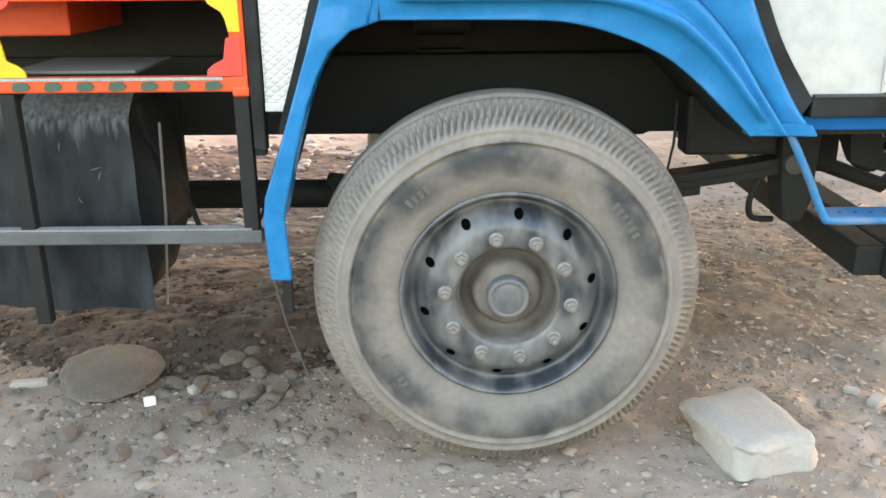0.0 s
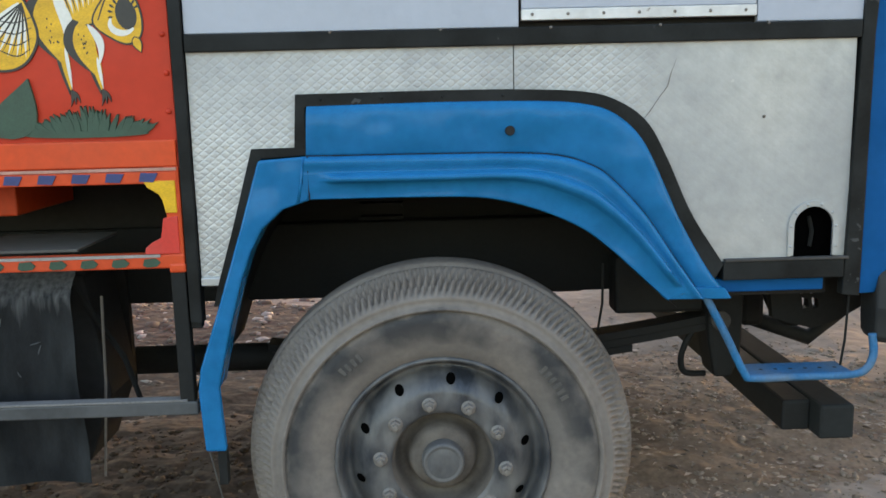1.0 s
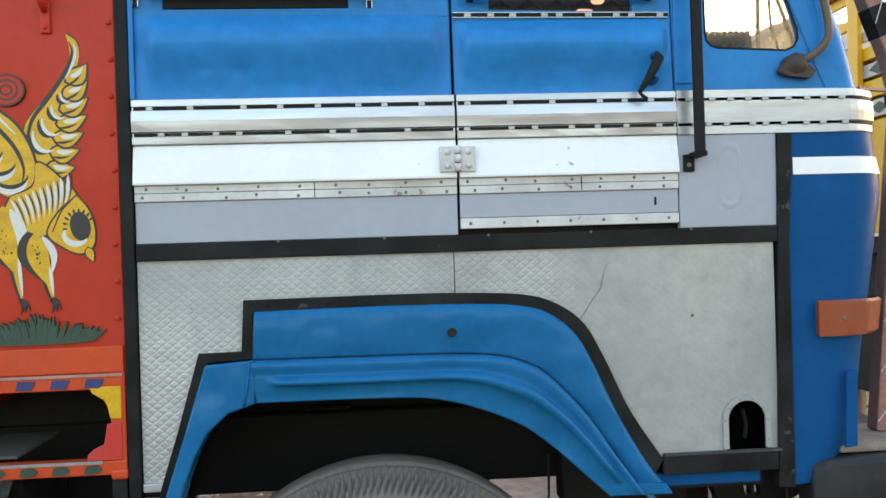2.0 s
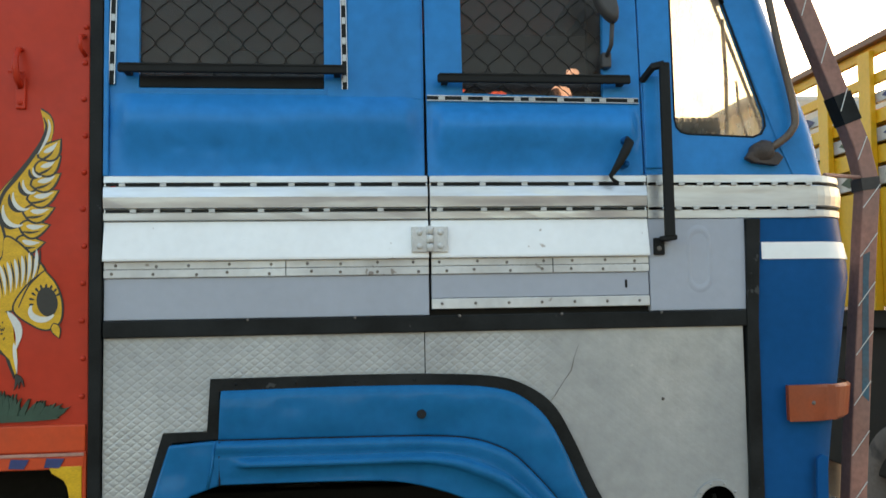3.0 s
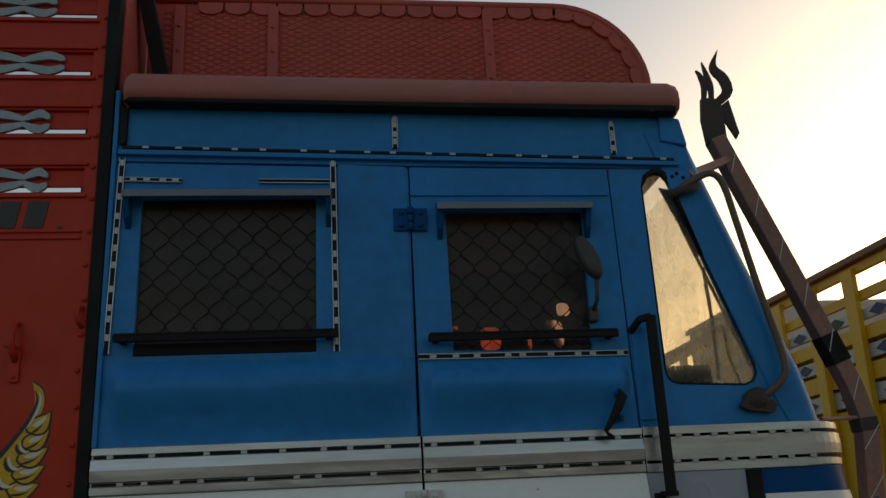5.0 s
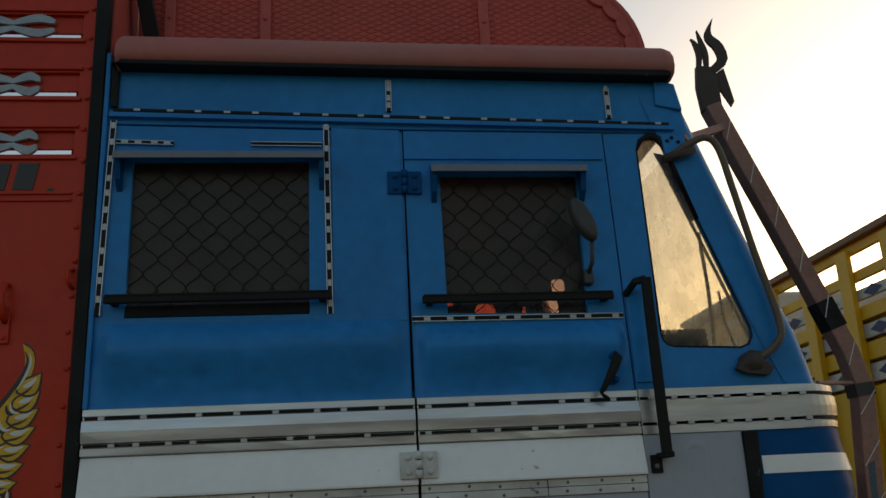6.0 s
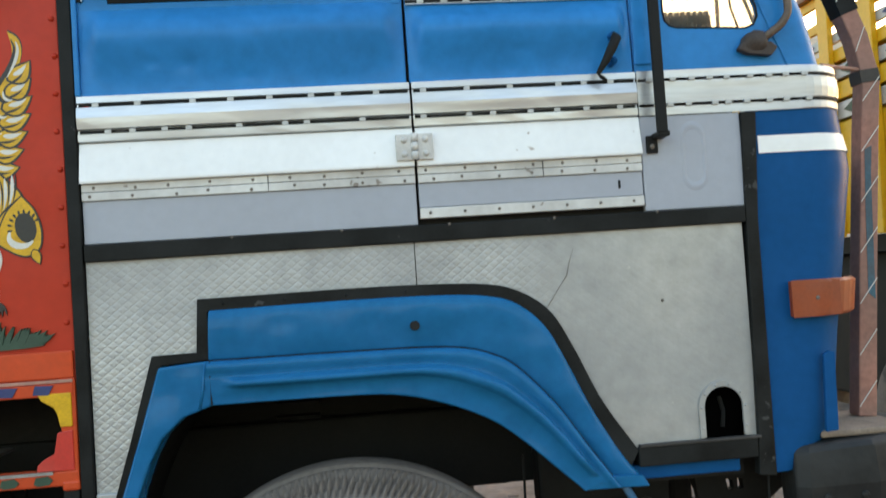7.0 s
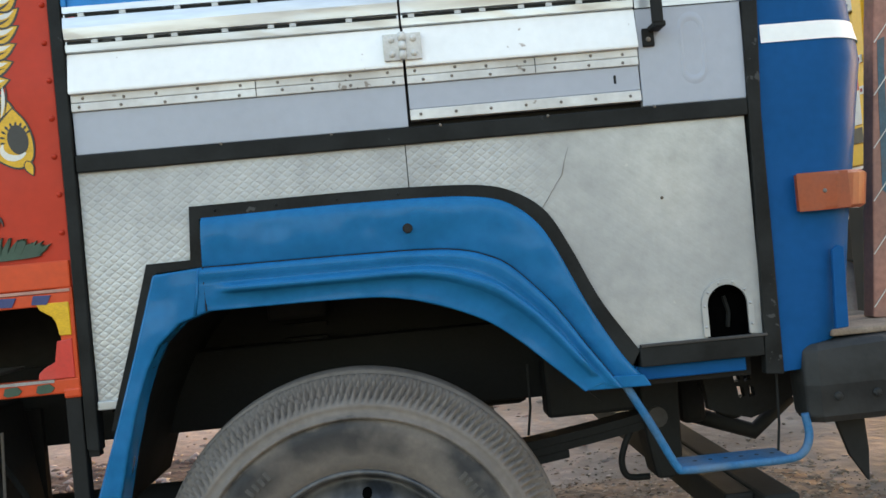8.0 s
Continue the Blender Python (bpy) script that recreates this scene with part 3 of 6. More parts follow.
# door handle and its cup
part("door_handle", tube([(0.742, -0.03, 2.096), (0.744, -0.05, 2.08), (0.73, -0.056, 2.055), (0.712, -0.052, 2.022), (0.692, -0.046, 1.992), (0.698, -0.046, 1.984), (0.712, -0.042, 1.975)], [0.008, 0.013, 0.0125, 0.01, 0.006, 0.005, 0.005], 8), STEELBLK, door, "worn black pull handle", smooth=True)
for hz in (2.09, 2.026):
    part("handle_stud", lathe([(0.001, -0.044), (0.008, -0.043), (0.0095, -0.036), (0.0095, -0.0)], 0.738, hz, 12), NOSE, door, smooth=True)
part("handle_cup", lathe([(0.022, 0.0), (0.02, -0.008), (0.012, -0.004), (0.001, -0.002)], 0.738, 2.076, 16), BLACK, door, smooth=True)

# lower side: steel band, white panels, grey panels


def band(x0, x1, parent, seed):
    """Ribbed bright band with two dark slots and clips."""
    prof = [(0.0, 2.002), (-0.012, 1.999), (-0.013, 1.983), (-0.007, 1.981), (-0.007, 1.974), (-0.016, 1.971), (-0.019, 1.945), (-0.016, 1.918), (-0.007, 1.915), (-0.007, 1.907), (-0.013, 1.905), (-0.012, 1.888), (0.0, 1.885)]
    bm = bmesh.new()
    n = 14
    rows = [[bm.verts.new((x0 + (x1 - x0) * i / n, y + 0.0012 * noise.noise(Vector((i * 0.9 + seed, z * 30, 0))), z)) for y, z in prof] for i in range(n + 1)]
    for a, b in zip(rows, rows[1:]):
        for k in range(len(prof) - 1):
            bm.faces.new((a[k], b[k], b[k + 1], a[k + 1]))
    bm.faces.new(rows[0])
    bm.faces.new(rows[-1][::-1])
    s = part("steel_band", bm, CHROME, parent, "bright ribbed steel band")
    rnd = random.Random(seed)
    for z in (1.9775, 1.911):
        part("band_slot", box(x0 + 0.004, x1 - 0.004, -0.0085, -0.004, z - 0.0035, z + 0.0035), BLACK, parent)
        x = x0 + rnd.uniform(0.0, 0.08)
        while x < x1 - 0.02:
            part("band_clip", box(x, x + 0.016, -0.0125, -0.004, z - 0.005, z + 0.005, b=0.001), SILVER, parent)
            x += rnd.uniform(0.05, 0.14)
    return s


def lower_panels(x0, x1, z_low, parent, seed):
    rnd = random.Random(seed)
    wb = bmesh.new()
    sect = [(0.02, 1.884), (-0.003, 1.884), (-0.005, 1.881), (-0.021, 1.79), (-0.02, 1.785), (-0.004, 1.784), (0.02, 1.784)]
    ends = [[wb.verts.new((x, y, z)) for y, z in sect] for x in (x0, x1)]
    for k in range(len(sect)):
        j = (k + 1) % len(sect)
        wb.faces.new((ends[0][k], ends[1][k], ends[1][j], ends[0][j]))
    wb.faces.new(ends[0])
    wb.faces.new(ends[1][::-1])
    part("white_panel", wb, WHITE, parent, "white painted steel panel")
    part("grey_panel", box(x0, x1, -0.003, 0.02, z_low, 1.742, b=0.002), GREY, parent, "blue-grey painted panel")
    part("riveted_strip", box(x0, x1, -0.008, 0.0, 1.764, 1.7835, b=0.002), STRIP, parent, "dull galvanised strip")
    part("riveted_strip", box(x0, x1, -0.009, 0.0, 1.7425, 1.763, b=0.002), STRIP, parent, "dull galvanised strip")
    n = max(2, round((x1 - x0) / 0.105))
    for z, y in ((1.773, -0.008), (1.752, -0.009)):
        for i in range(n + 1):
            x = x0 + 0.03 + (x1 - x0 - 0.06) * i / n + rnd.uniform(-0.012, 0.012)
            part("screw", dome(x, z + rnd.uniform(-0.003, 0.003), y, 0.0042, 0.003, bmesh.new()), NUT, parent, smooth=True)
    part("panel_joint", box(x0 + 0.55 * (x1 - x0), x0 + 0.55 * (x1 - x0) + 0.002, -0.0095, -0.008, 1.744, 1.782), BLACK, parent)


band(-0.604, 0.211, rear, 11)
lower_panels(-0.604, 0.212, 1.637, rear, 12)
band(0.217, 0.799, door, 13)
lower_panels(0.219, 0.801, 1.68, door, 14)
part("paint_smudge", prism([[(-0.6, 1.955), (-0.588, 1.952), (-0.57, 1.96), (-0.563, 1.969), (-0.578, 1.974), (-0.6, 1.971)]], -0.0135, -0.004), RED, rear)
part("door_bottom_strip", box(0.219, 0.801, -0.007, 0.02, 1.652, 1.679, b=0.002), STRIP, door, "dull galvanised strip")
rivets("screw", [(0.245 + 0.088 * i, 1.666) for i in range(7)], -0.007, 0.0042, door, NUT)
part("drain_slot", box(0.735, 0.742, -0.0045, 0.0, 1.70, 1.722, b=0.002), BLACK, door)
quarter_low = part("grey_quarter_panel", box(0.804, 1.074, -0.003, 0.02, 1.637, 1.884, b=0.003), GREY, truck, "blue-grey panel with a pressed oval")
# pressed oval
ov = bmesh.new()
ring = [(0.943 + (0.028 * math.cos(a)), 1.775 + 0.05 * (1 if math.sin(a) >= 0 else -1) + 0.03 * math.sin(a)) for a in [2 * math.pi * k / 48 for k in range(48)]]
bead = []
for x, z in ring:
    d = Vector((x - 0.943, z - 1.775)).normalized()
    bead.append([ov.verts.new((x + d.x * w, -0.0025 - 0.0022 * math.cos(math.pi / 2 * w / 0.017) ** 2, z + d.y * w)) for w in [-0.017 + 0.0034 * j for j in range(11)]])
for a, b in zip(bead, bead[1:] + bead[:1]):
    for j in range(10):
        ov.faces.new((a[j], a[j + 1], b[j + 1], b[j]))
part("pressed_oval", ov, GREY, quarter_low, smooth=True)

# black trims
# Dark backing added to stop light showing through the panel gaps.
part("cab_inner_lining", box(-0.6, 1.06, 0.024, 0.034, 1.585, 2.0), DARK, truck)
part("trim_strip", box(-0.604, 1.066, -0.012, 0.0, 1.5935, 1.636, b=0.003), BLACK, truck, "black painted trim strip")
part("rear_edge_trim", prism([[(-0.637, 0.92), (-0.607, 0.915), (-0.607, 1.6), (-0.61, 3.35), (-0.645, 3.35), (-0.637, 1.6)]], -0.014, 0.03), BLACK, truck, "black painted corner strip", bevel=0.003)
part("front_edge_trim", prism([[(1.049, 0.94), (1.096, 0.935), (1.1, 1.6), (1.116, 1.882), (1.075, 1.882), (1.067, 1.6), (1.054, 1.05)]], -0.012, 0.02), BLACK, truck, "black painted corner strip", bevel=0.003)
sill = part("sill_trim", box(0.735, 1.05, -0.014, 0.03, 0.987, 1.036, b=0.003), BLACK, truck)
part("sill_lip", box(0.738, 1.06, -0.018, 0.0, 1.036, 1.043, b=0.002), UNDER, sill)
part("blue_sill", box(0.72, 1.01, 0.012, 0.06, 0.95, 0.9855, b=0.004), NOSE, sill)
part("sill_backing", box(0.66, 1.04, 0.062, 0.08, 0.93, 1.1), DARK, sill)
rivets("screw", [(-0.25 + 0.27 * i, 1.634) for i in range(5)], -0.012, 0.004, sill, NUT)

# embossed aluminium plate with its wheel cut-out
TRIM = [(-0.575, 0.96), (-0.561, 1.013), (-0.513, 1.165), (-0.457, 1.356), (-0.35, 1.357), (-0.342, 1.487)] + [
    (p.x, p.y) for p in spline([(0.0, 1.489), (0.197, 1.487), (0.374, 1.477), (0.461, 1.451), (0.532, 1.398), (0.585, 1.304), (0.649, 1.164), (0.735, 1.03)], 32)]
MASK = TRIM + [(0.76, 0.9), (-0.58, 0.9)]
MID = [(x, z - 0.014) for x, z in MASK]


def embossed(x0, x1, z0, z1, step, w, h, depth, keep, y, fade=None):
    bm = bmesh.new()
    nx, nz = int((x1 - x0) / step), int((z1 - z0) / step)
    grid = []
    for i in range(nx + 1):
        col = []
        for k in range(nz + 1):
            x, z = x0 + (x1 - x0) * i / nx, z0 + (z1 - z0) * k / nz
            u, v = x / w + z / h, x / w - z / h
            e = min(abs(u - round(u)), abs(v - round(v)))
            hgt = depth * min(1.0, e / 0.22) ** 0.7 * (fade(x, z) if fade else 1.0)
            col.append(bm.verts.new((x, y - hgt + 0.002 * noise.noise(Vector((x * 3, z * 3, 0))), z)))
        grid.append(col)
    for i in range(nx):
        for k in range(nz):
            if keep(x0 + (x1 - x0) * (i + 0.5) / nx, z0 + (z1 - z0) * (k + 0.5) / nz):
                bm.faces.new((grid[i][k], grid[i + 1][k], grid[i + 1][k + 1], grid[i][k + 1]))
    bmesh.ops.delete(bm, geom=[v for v in bm.verts if not v.link_faces], context="VERTS")
    return bm


def in_port(x, z):
    return (abs(x - 0.969) < 0.056 and 1.04 < z < 1.122) or math.hypot(x - 0.969, z - 1.122) < 0.056


def worn(x, z):
    k = max(0.0, min(1.0, (x - 0.42) / 0.18))
    return 1.0 - k * (0.85 + 0.15 * noise.noise(Vector((x * 6, z * 6, 4))))


for x0, x1 in ((-0.604, 0.1975), (0.2, 1.058)):
    part("embossed_plate", embossed(x0, x1, 1.02, 1.594, 0.003, 0.0275, 0.0215, 0.00095, lambda x, z: not inside((x, z), MID) and not in_port(x, z) and (z > 1.03 or x < 0), 0.0, worn), PLATE, truck, "dull aluminium sheet with embossed diamonds")
part("plate_backing", prism([[(-0.6, 1.03), (-0.59, 1.03), (-0.47, 1.40), (-0.36, 1.50), (0.4, 1.50), (0.6, 1.36), (0.75, 1.04), (0.9, 1.04), (0.9, 1.19), (1.04, 1.19), (1.04, 1.59), (-0.6, 1.59)]], 0.006, 0.02), DARK, truck)
part("plate_foot", box(-0.604, -0.552, -0.01, 0.02, 1.012, 1.034, b=0.003), PLATE, truck)
# cracked paint line on the plate
part("plate_bolt", dome(0.83, 1.405, -0.002, 0.0045, 0.005, bmesh.new()), HUBDUST, truck)
part("plate_crack", tube([(0.522, -0.003, 1.402), (0.54, -0.004, 1.425), (0.562, -0.004, 1.458), (0.583, -0.004, 1.485), (0.592, -0.004, 1.52), (0.604, -0.004, 1.552)], [0.0004, 0.0009, 0.0006, 0.0011, 0.0007, 0.0003], 4), NUT, truck)
# port with a riveted frame
arch = lambda r: [(0.969 + r, 1.046)] + [(0.969 + r * math.cos(a), 1.122 + r * math.sin(a)) for a in [math.pi * k / 16 for k in range(17)]] + [(0.969 - r, 1.046)]
port = part("port_frame", prism([arch(0.066) + arch(0.051)[::-1]], -0.007, 0.0), PLATE, truck, "riveted arch-shaped frame round a port", bevel=0.0015)
rivets("rivet", [(0.969 + 0.0585 * math.cos(a), 1.122 + 0.0585 * math.sin(a)) for a in [math.pi * k / 5 for k in range(6)]] + [(1.0275, 1.07), (0.9105, 1.07)], -0.007, 0.004, port, PLATE)
part("port_valve", tube([(0.985, 0.05, 1.06), (0.99, 0.05, 1.1), (0.98, 0.05, 1.14)], 0.006, 6), STEELBLK, port)
# Black sheet close behind the port; its colour gives the shade inside.
part("port_inside", box(0.88, 1.046, 0.058, 0.061, 1.0, 1.22), PIT, port)

# ---- fender ----
OUT = spline([(-0.315, 1.456), (0.0, 1.459), (0.25, 1.456), (0.371, 1.446), (0.444, 1.423), (0.507, 1.37), (0.553, 1.292), (0.617, 1.152), (0.69, 1.023), (0.752, 0.945)], 180)
LED = spline([(-0.322, 1.335), (0.0, 1.333), (0.2, 1.33), (0.3, 1.322), (0.37, 1.303), (0.431, 1.269), (0.514, 1.183), (0.56, 1.12), (0.61, 1.045), (0.68, 0.945)], 180)
BEAD = spline([(-0.33, 1.281), (0.0, 1.279), (0.17, 1.279), (0.25, 1.271), (0.311, 1.254), (0.38, 1.224), (0.43, 1.19), (0.49, 1.135), (0.55, 1.065), (0.625, 0.965)], 180)
INN = spline([(-0.315, 1.229), (-0.06, 1.228), (0.09, 1.224), (0.17, 1.212), (0.24, 1.192), (0.31, 1.165), (0.376, 1.13), (0.44, 1.08), (0.51, 1.015), (0.585, 0.945)], 180)


def strip(curves, bm=None):
    """Lofts rows of (curve, y) into one sheet."""
    bm = bm or bmesh.new()
    n = len(curves[0][0])
    rows = [[bm.verts.new((c[i].x, (y(i) if callable(y) else y), c[i].y)) for i in range(n)] for c, y in curves]
    for a, b in zip(rows, rows[1:]):
        for i in range(n - 1):
            bm.faces.new((a[i], a[i + 1], b[i + 1], b[i]))
    return bm


def between(a, b, t):
    return [p.lerp(q, t) for p, q in zip(a, b)]


def bead_row(rise):
    """Height of a row of the pressed bead, which fades out at its rear end."""
    return lambda i: -0.039 - rise * max(0.0, min(1.0, (BEAD[i].x + 0.268) / 0.02)) ** 0.5 * max(0.0, min(1.0, (0.61 - BEAD[i].x) / 0.03)) ** 0.5


fender = part("fender", strip([(LED, -0.012), (between(LED, BEAD, 0.01), -0.03), (between(LED, BEAD, 0.08), -0.041), (between(LED, BEAD, 0.18), -0.046), (between(LED, BEAD, 0.32), -0.0465), (between(LED, BEAD, 0.5), -0.042), (between(LED, BEAD, 0.68), -0.0375), (between(LED, BEAD, 0.76), bead_row(0.0)), (between(LED, BEAD, 0.82), bead_row(0.019)), (between(LED, BEAD, 0.94), bead_row(0.029)), (between(BEAD, INN, 0.06), bead_row(0.029)), (between(BEAD, INN, 0.14), bead_row(0.023)), (between(BEAD, INN, 0.21), bead_row(0.008)),
                               (between(BEAD, INN, 0.27), bead_row(0.0005)), (between(BEAD, INN, 0.6), -0.0385), (between(BEAD, INN, 0.88), -0.034), (between(BEAD, INN, 0.95), -0.036), (INN, -0.034), ([p + Vector((0, 0.003)) for p in INN], -0.028), ([p + Vector((0, 0.006)) for p in INN], 0.01), ([p + Vector((0, 0.012)) for p in INN], 0.06)]),
              FENDER, truck, "bright blue pressed-steel mudguard", smooth=True)
part("fender_top", strip([([p + Vector((0.002, 0.004)) for p in OUT], 0.0), ([p + Vector((0.001, 0.002)) for p in OUT], -0.010), (OUT, -0.015), (between(OUT, LED, 0.06), -0.0215), (between(OUT, LED, 0.18), -0.0245), (between(OUT, LED, 0.4), lambda i: -0.025 - 0.002 * math.sin(i * 0.167)), (between(OUT, LED, 0.7), lambda i: -0.020 - 0.003 * math.sin(i * 0.133)), (between(OUT, LED, 0.96), -0.0155), (between(OUT, LED, 0.985), -0.0145), (between(OUT, LED, 1.0), -0.01)]), FENDER, fender, smooth=True)
# Black tube draws in the shadow line below the ledge crease.
part("ledge_gap", tube([(p.x, -0.021, p.y + 0.0005) for p in LED], 0.0022, 5), STEELBLK, fender)
part("seam_gap", tube([(-0.3165, -0.0365, 1.335), (-0.317, -0.0375, 1.28), (-0.3155, -0.0375, 1.229)], 0.0018, 5), STEELBLK, fender)
part("seam_fold", tube([(-0.327, -0.034, 1.334), (-0.335, -0.036, 1.27), (-0.345, -0.0355, 1.222)], 0.004, 6), FENDER, fender, smooth=True)
part("fender_tip", prism([[(0.58, 0.946), (0.752, 0.943), (0.735, 0.972), (0.66, 0.975), (0.6, 0.957)]], -0.034, 0.03), FENDER, fender, bevel=0.004)
part("fender_leg", prism([[(-0.316, 1.336), (-0.439, 1.328), (-0.491, 1.164), (-0.554, 0.976), (-0.617, 0.797), (-0.625, 0.742), (-0.617, 0.578), (-0.563, 0.577), (-0.572, 0.747), (-0.535, 0.9), (-0.497, 1.03), (-0.47, 1.1), (-0.438, 1.157), (-0.385, 1.205), (-0.315, 1.228)]], -0.036, -0.012), FENDER, fender, "creased lower leg of the mudguard", bevel=0.006)
part("leg_return", prism([[(-0.572, 0.747), (-0.535, 0.9), (-0.497, 1.03), (-0.47, 1.1), (-0.438, 1.157), (-0.385, 1.205), (-0.315, 1.228), (-0.315, 1.234), (-0.39, 1.212), (-0.445, 1.163), (-0.477, 1.104), (-0.504, 1.034), (-0.542, 0.9), (-0.58, 0.747)]], -0.03, 0.06), FENDER, fender)
part("leg_foot", box(-0.59, -0.568, -0.02, 0.01, 0.48, 0.58), STEELBLK, fender)
part("loose_wire", tube([(-0.612, -0.02, 0.58), (-0.585, -0.025, 0.45), (-0.54, -0.02, 0.305)], 0.0022, 6), UNDER, fender)
part("fender_edge_trim", prism([TRIM + [(p.x, p.y) for p in OUT[::-1] if p.x < 0.715] + [(-0.32, 1.455), (-0.322, 1.338), (-0.436, 1.332), (-0.491, 1.164), (-0.545, 1.0), (-0.56, 0.96)]], -0.0125, 0.0), BLACK, fender, "black edging along the mudguard", bevel=0.003)
part("fender_hole", lathe([(0.0125, -0.02), (0.0115, -0.0275), (0.0095, -0.0265)], 0.186, 1.386, 18), STEELBLK, fender, smooth=True)
# Dark disc closes the hole and gives its depth by colour.
part("fender_hole_inside", lathe([(0.0105, -0.0268), (0.0005, -0.0266)], 0.186, 1.386, 18), DARK, fender)
rivets("rivet", [(-0.28 + 0.15 * i, 1.473) for i in range(4)], -0.0125, 0.004, fender, BLACK)
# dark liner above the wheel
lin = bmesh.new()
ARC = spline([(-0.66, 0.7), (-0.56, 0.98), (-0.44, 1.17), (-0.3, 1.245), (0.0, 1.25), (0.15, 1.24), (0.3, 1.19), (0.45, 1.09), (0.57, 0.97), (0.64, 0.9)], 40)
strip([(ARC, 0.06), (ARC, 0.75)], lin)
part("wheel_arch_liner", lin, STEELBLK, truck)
# Black sheet added behind the wheel to fill the bay with shade.
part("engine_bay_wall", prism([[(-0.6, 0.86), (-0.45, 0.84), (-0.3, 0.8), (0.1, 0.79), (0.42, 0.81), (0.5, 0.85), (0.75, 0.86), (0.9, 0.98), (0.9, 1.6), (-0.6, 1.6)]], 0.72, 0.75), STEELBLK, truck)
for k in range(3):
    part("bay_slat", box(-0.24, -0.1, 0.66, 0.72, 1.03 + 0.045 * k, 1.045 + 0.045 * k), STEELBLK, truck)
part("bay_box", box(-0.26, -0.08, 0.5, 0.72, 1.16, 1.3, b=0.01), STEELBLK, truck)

# ---- cab front: rounded corner panels, windscreen, roof ----


def corner(rows, x_start, r, front, bm=None, lift=0.0):
    """A sheet that runs along the side from x_start, turns a corner of radius r and goes on across the front.
    rows: (z, x of the front face)."""
    bm = bm or bmesh.new()
    lines = []
    for z, xf in rows:
        xs = x_start(z) if callable(x_start) else x_start
        pts = [(xs, -lift), ((xs + xf - r) / 2, -lift)] if xf - r - xs > 0.02 else [(xs, -lift)]
        for k in range(11):
            a = math.pi / 2 * k / 10
            pts.append((xf - r + (r + lift) * math.sin(a), r - (r + lift) * math.cos(a)))
        pts.append((xf + lift, front))
        lines.append([bm.verts.new((x, y, z)) for x, y in pts])
    m = min(len(q) for q in lines)
    lines = [q if len(q) == m else [q[0]] + q[2:] for q in lines]
    for a, b in zip(lines, lines[1:]):
        for k in range(m - 1):
            bm.faces.new((a[k], a[k + 1], b[k + 1], b[k]))
    return bm


low_rows = [(0.94, 1.24), (1.0, 1.29), (1.05, 1.325), (1.15, 1.34), (1.3, 1.36), (1.44, 1.385), (1.6, 1.41), (1.72, 1.43), (1.76, 1.428), (1.8, 1.42), (1.885, 1.41)]
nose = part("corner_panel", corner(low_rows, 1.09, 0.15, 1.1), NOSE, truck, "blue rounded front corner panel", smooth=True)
part("white_stripe", corner([(1.772, 1.4285), (1.795, 1.4225), (1.818, 1.418)], 1.119, 0.15, 1.1, lift=0.003), WHITE, nose, "white painted stripe", smooth=True)
part("corner_flap", prism([[(1.238, 1.035), (1.27, 1.038), (1.276, 1.24), (1.262, 1.246), (1.246, 1.236)]], -0.014, -0.002), NOSE, nose, bevel=0.002)
fb = corner([(1.885, 1.394), (1.888, 1.406), (1.905, 1.407), (1.907, 1.400), (1.915, 1.400), (1.918, 1.410), (1.945, 1.413), (1.971, 1.410), (1.974, 1.400), (1.981, 1.400), (1.983, 1.407), (1.999, 1.406), (2.002, 1.394)], 0.804, 0.15, 1.1, lift=0.006)
part("front_steel_band", fb, CHROME, nose, "bright ribbed steel band")
for z, sd in ((1.9775, 21), (1.911, 22)):
    part("band_slot", corner([(z - 0.004, 1.403), (z + 0.004, 1.403)], 0.806, 0.15, 0.3, lift=0.006), BLACK, nose)
    rnd = random.Random(sd)
    for i in range(9):
        x = 0.835 + i * 0.052 + rnd.uniform(-0.01, 0.01)
        part("band_clip", box(x, x + 0.017, -0.0115, -0.004, z - 0.005, z + 0.005, b=0.001), SILVER, nose)
lampb = corner([(1.337, 1.362), (1.345, 1.376), (1.425, 1.386), (1.433, 1.376)], 1.166, 0.14, 0.12, lift=0.028)
ind = part("indicator_lamp", lampb, LAMP, nose, "orange plastic indicator lens")
part("lamp_back", box(1.172, 1.3, -0.024, 0.01, 1.339, 1.431), LAMP, ind)
part("lamp_screw", dome(1.235, 1.385, -0.028, 0.006, 0.004, bmesh.new()), NUT, ind)


def pillar_x(z):
    """Front line of the upper cab side."""
    t = (z - 2.0) / 0.86
    return 1.305 - 0.31 * t ** 0.92


W3 = [(0.889, 2.155)] + [(0.889 + 0.035 * (1 - math.cos(a)), 2.15 - 0.035 * math.sin(a)) for a in (0.5, 1.0, 1.57)] + [(1.11, 2.107), (1.134, 2.116), (1.146, 2.138), (1.144, 2.165), (1.037, 2.478), (0.976, 2.672), (0.966, 2.708), (0.948, 2.73), (0.922, 2.734), (0.898, 2.72), (0.884, 2.688)]
quarter = part("quarter_panel", prism([[(0.802, 2.0), (1.255, 2.0), (1.145, 2.3), (1.0, 2.66), (0.985, 2.744), (0.789, 2.744)], W3], 0.0, 0.02), BLUE, truck, "blue cab side round the quarter window", bevel=0.002)
rows_a = [(z, pillar_x(z) + 0.02 + 0.028 * min(1.0, (z - 2.0) / 0.12)) for z in [2.0 + 0.86 * k / 12 for k in range(13)]]
part("windscreen_pillar", corner(rows_a, lambda z: pillar_x(z) - 0.085, 0.06, 0.17, lift=0.003), BLUE, quarter, smooth=True)
seal = [(x, 0.001, z) for x, z in W3 + W3[:1]]
